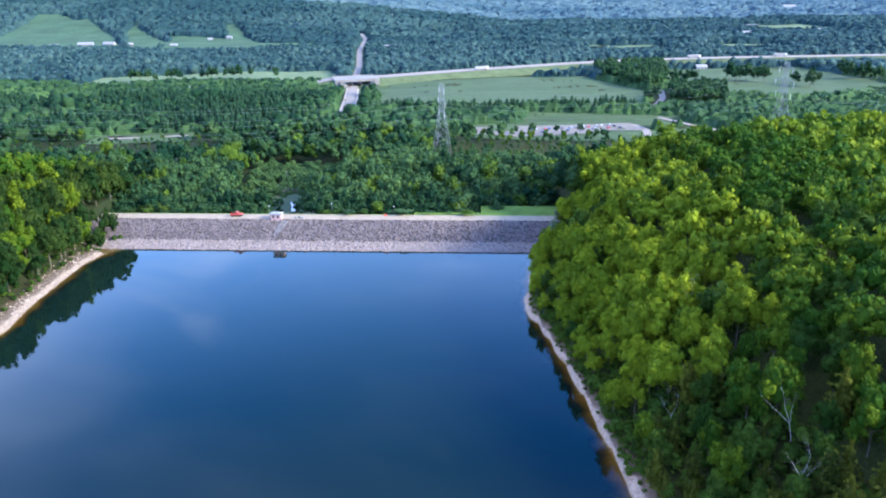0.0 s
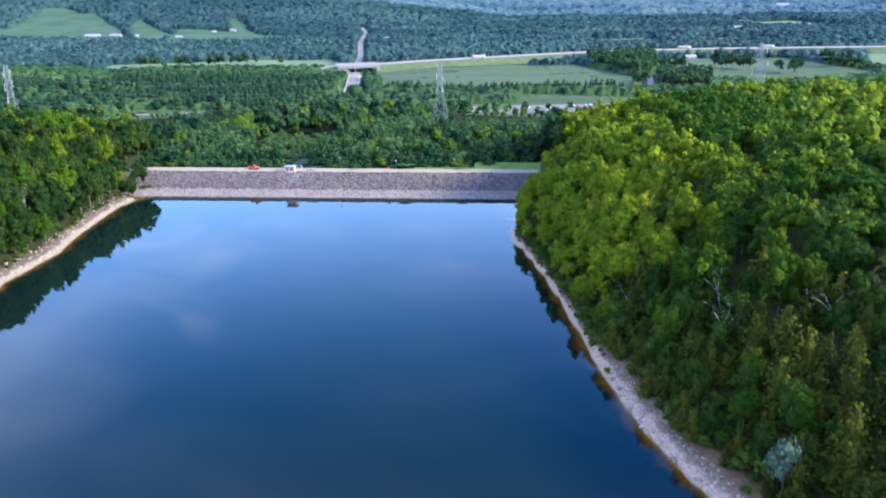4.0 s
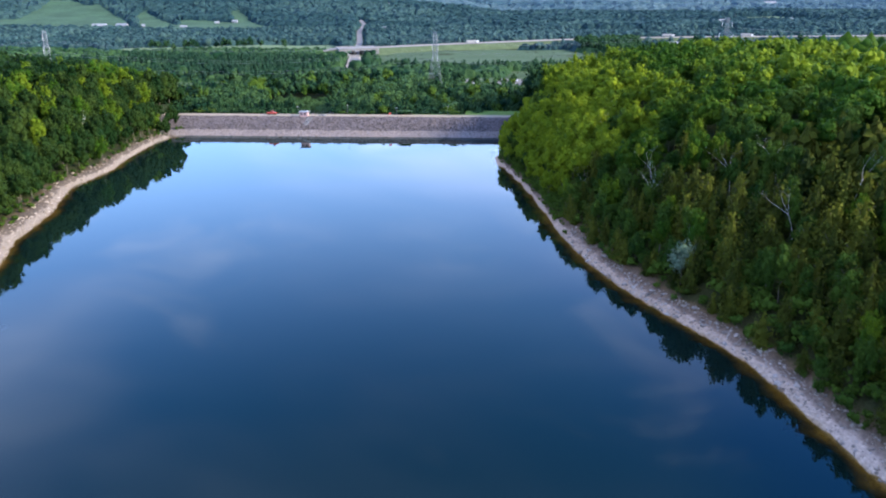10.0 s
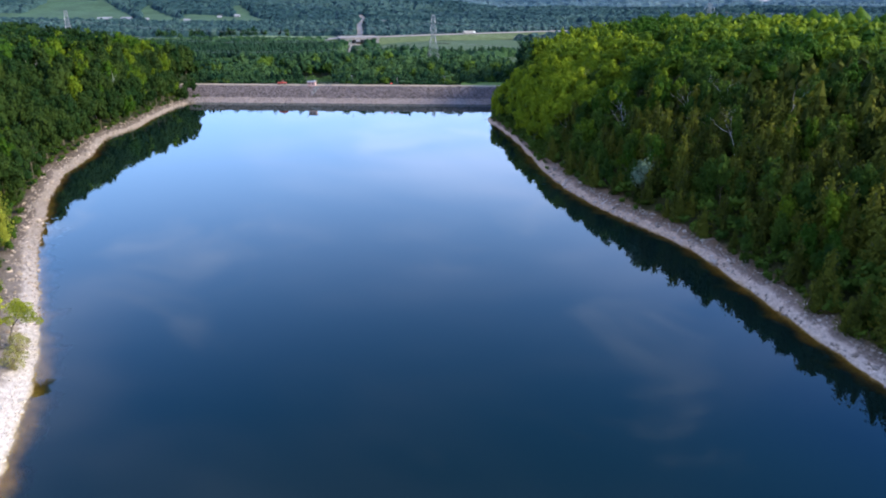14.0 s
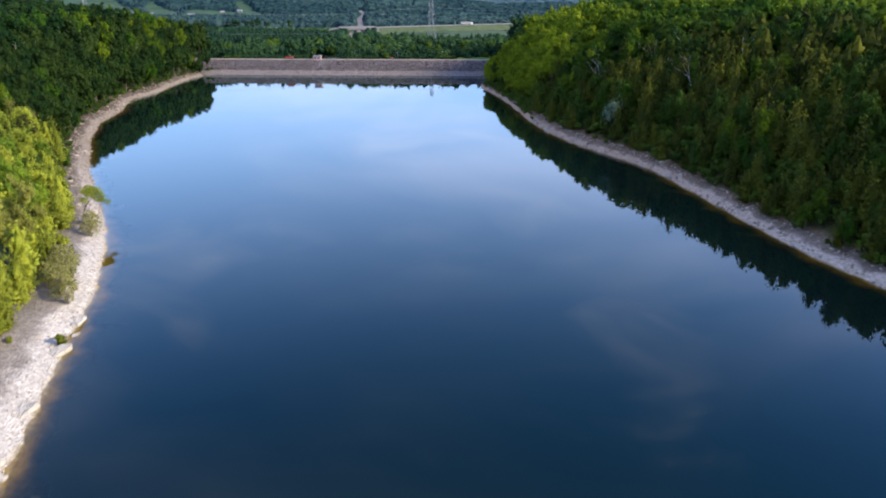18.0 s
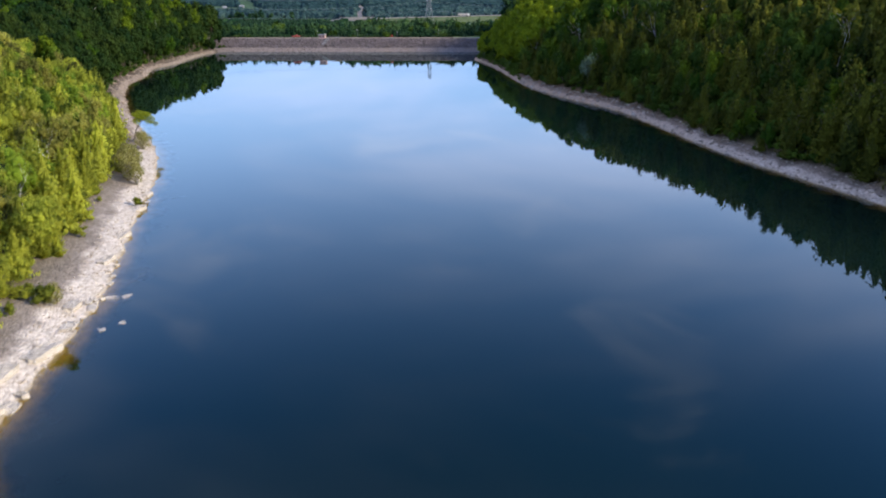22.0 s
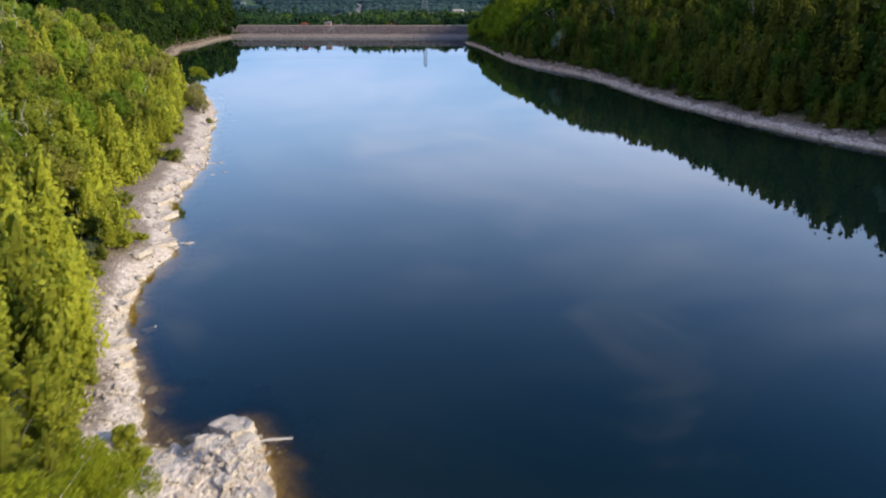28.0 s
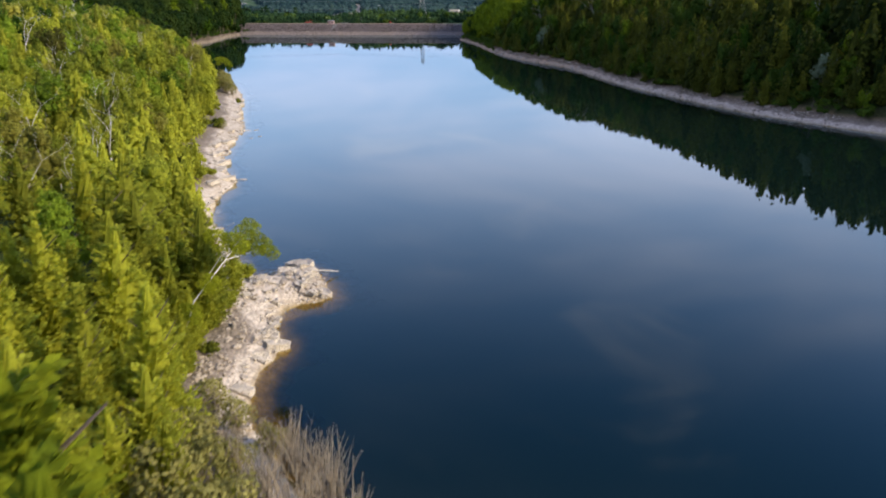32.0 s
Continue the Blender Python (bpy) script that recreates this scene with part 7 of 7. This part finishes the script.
for k, (px, py, pz, sx_, sy_, sz_, tn) in enumerate(((-12.3, -218.3, 0.66, 1.7, 1.6, 2.2, -40), (-11.2, -220.0, 0.52, 1.25, 1.35, 1.7, -25), (-13.2, -220.4, 0.7, 1.3, 1.3, 1.7, 10), (-8.9, -225.4, 0.12, 1.6, 1.1, 1.1, -50), (-11.6, -223.6, 0.5, 1.7, 1.5, 1.5, -20), (-10.9, -221.9, 0.35, 1.25, 1.15, 1.2, 25), (-15.0, -223.8, 0.9, 1.5, 1.3, 1.2, -30), (-13.4, -225.6, 0.7, 1.5, 1.3, 1.3, -15), (-11.3, -239.6, 0.15, 1.25, 1.2, 1.7, 35), (-12.6, -242.4, 0.2, 1.1, 1.0, 1.4, -10))):
    sl = new("slab", BIG_LEDGE[k % 3])
    sl.parent = outcrop
    sl.matrix_basis = pose(px + 12.5, py + 223, pz, 4 * math.sin(3 * k), -6 + 2 * k, tn) @ Matrix.Diagonal((sx_, sy_, sz_, 1))
for k, (px, py, sc, tn) in enumerate(((-41.2, -127, 1.7, 70), (-38.6, -146, 1.5, 65), (-32.6, -168.5, 1.5, 40), (-43, -112, 1.0, 70), (-13.4, -232.4, 0.8, 30), (-13, -238, 0.9, 10), (-12.8, -243, 0.8, 50),
                                      (-53, -68, 1.0, 70), (-29.6, -190, 0.9, 50), (-24, -206, 0.8, 30), (-36.8, -126.5, 0.55, 10), (-35.6, -121, 0.6, 90), (-27.6, -172.5, 0.6, 20), (-40, -108, 0.7, 70), (-26, -197, 0.7, 10), (-21.5, -210, 0.8, 60), (-19.8, -213.5, 0.7, 120))):
    ob = new("ledge_boulder", LEDGE_MESH[k % 8])
    d0 = from_shore([px], [py])[0]
    sc *= 0.75 if sc > 0.75 else 1.0
    px -= 0.7 if sc > 0.75 else 0.0
    ob.matrix_world = pose(px, py, max(at(px, py), -0.25) + 0.05, 4 * math.sin(k), 5 * math.cos(2 * k), tn + 25) @ Matrix.Diagonal((sc, sc * 0.9, sc * 0.55, 1))
    tagged(ob, "pale limestone slab at the water's edge", "boulder", "boulders of the west shore")
for k, (px, py, sx_, sy_, sz_, tn) in enumerate(((-41.6, -134.5, 2.6, 1.5, 1.2, 62), (-42.8, -140.5, 2.2, 1.3, 1.1, 70), (-40.6, -148.5, 2.0, 1.5, 1.0, 50), (-37.6, -156.5, 2.3, 1.4, 1.2, 45), (-35.9, -163.0, 1.8, 1.3, 1.0, 70), (-33.2, -171.8, 2.2, 1.5, 1.2, 25), (-33.9, -177.0, 1.7, 1.3, 1.0, 60),
                                                     (-43.8, -121.5, 1.7, 1.1, 0.9, 75), (-46.8, -103.5, 1.9, 1.2, 1.0, 65), (-49.2, -91.0, 1.8, 1.2, 0.9, 60), (-52.6, -74.5, 2.0, 1.3, 1.1, 55), (-54.6, -63.5, 1.7, 1.1, 0.9, 70), (-31.6, -189.0, 1.5, 1.1, 0.9, 60), (-27.2, -202.0, 1.5, 1.1, 0.9, 35))):
    ob = new("shore_ledge", BIG_LEDGE[k % 3])
    ob.matrix_world = pose(px, py, max(at(px, py), 0.0) + 0.08 * sz_, 3 * math.sin(2 * k), 4 * math.cos(k), tn + 20) @ Matrix.Diagonal((sx_, sy_, sz_, 1))
    tagged(ob, "broad pale limestone ledge stepping down into the water", "rock", "ledges of the west shore")
for k, (px, py, sc) in enumerate(((-40.7, -117.0, 0.7), (-38.6, -116.4, 0.75), (-36.0, -124.7, 0.8), (-38.0, -127.0, 0.6), (-30.8, -168.5, 0.9), (-48.2, -96.4, 0.55), (-46.9, -98.2, 0.7))):
    ob = new("sunken_boulder", BIG_LEDGE[k % 3])
    ob.matrix_world = pose(px, py, -0.21 * sc - 0.03 * (k % 3), 3, 4, 40 * k) @ Matrix.Diagonal((sc * 1.3, sc, sc * 0.7, 1))
    tagged(ob, "pale boulder lying just under the clear shallow water", "rock", "boulders in the shallows")
BLOCKS = []
for k in range(6):
    rng = np.random.default_rng(540 + k)
    bm = bmesh.new()
    box(bm, -0.8, 0.8, -0.6, 0.6, -0.42, 0.42)
    bmesh.ops.subdivide_edges(bm, edges=bm.edges[:], cuts=1, use_grid_fill=True)
    for v_ in bm.verts:
        v_.co = v_.co * (1.12 - 0.16 * v_.co.length) + Vector(rng.normal(0, 0.1, 3))
    bmesh.ops.bevel(bm, geom=bm.edges[:], offset=0.05, segments=1, affect="EDGES")
    me = bpy.data.meshes.new("block")
    bm.to_mesh(me)
    bm.free()
    me.materials.append(LIMESTONE)
    BLOCKS.append(me)
rng = np.random.default_rng(83)
line = np.array(WEST_SHORE[1:30], float)
for k in range(120):
    j = int(rng.integers(0, len(line) - 1))
    f_ = rng.uniform(0, 1)
    px, py = line[j] * (1 - f_) + line[j + 1] * f_ + rng.normal(0, 0.7, 2)
    if from_shore([px], [py])[0] < -0.15:
        px -= 1.1
    sc = rng.uniform(0.25, 0.6) * (1 + 0.9 * (rng.uniform() < 0.12))
    ob = new("shore_block", BLOCKS[k % 6])
    ob.matrix_world = pose(px, py, max(at(px, py), -0.3) + 0.12 * sc, rng.normal(0, 8), rng.normal(0, 8), rng.uniform(0, 360)) @ Matrix.Diagonal((sc * rng.uniform(0.9, 1.6), sc, sc * 0.85, 1))
    tagged(ob, "pale weathered limestone block lying at the water's edge", "rock", "blocks of the west shore")
for k, (px, py, sc) in enumerate(((106, 40, 2.2), (109, 26, 2.6), (104, 33, 1.7), (113, 30, 2.0))):
    ob = new("cliff_boulder", LEDGE_MESH[(k + 3) % 8])
    ob.matrix_world = pose(px, py, at(px, py) + 0.8, 12, -9, 40 * k) @ Matrix.Diagonal((sc, sc, sc * 2, 1))
    tagged(ob, "grey limestone boulder showing through the hillside wood", "boulder", "boulders of the hill")

# tall conifers beside the path's end
BRIGHT_CEDAR = [tree_mesh("crown", (a[0], a[1], a[2] + 0.1), LIME) for a in (frond_crown(86 + s, 560, 12, 0.23, 0.045, 0.35) for s in range(2))]
for k, (tx, ty, top) in enumerate(((-9.0, -288.5, 26.0), (-6.4, -291.5, 23.0), (-12.8, -286.5, 22.0))):
    zz = at(tx, ty)
    tree("cedar_tree", tx, ty, zz, BRIGHT_CEDAR[k % 2], TRUNKS[k % 4], (top - zz) * 0.9, top - zz, 0.4, 130 * k, "tall bright green cedar with feathery fronds", "cedar tree", "cedars of the west bank", 0.8)
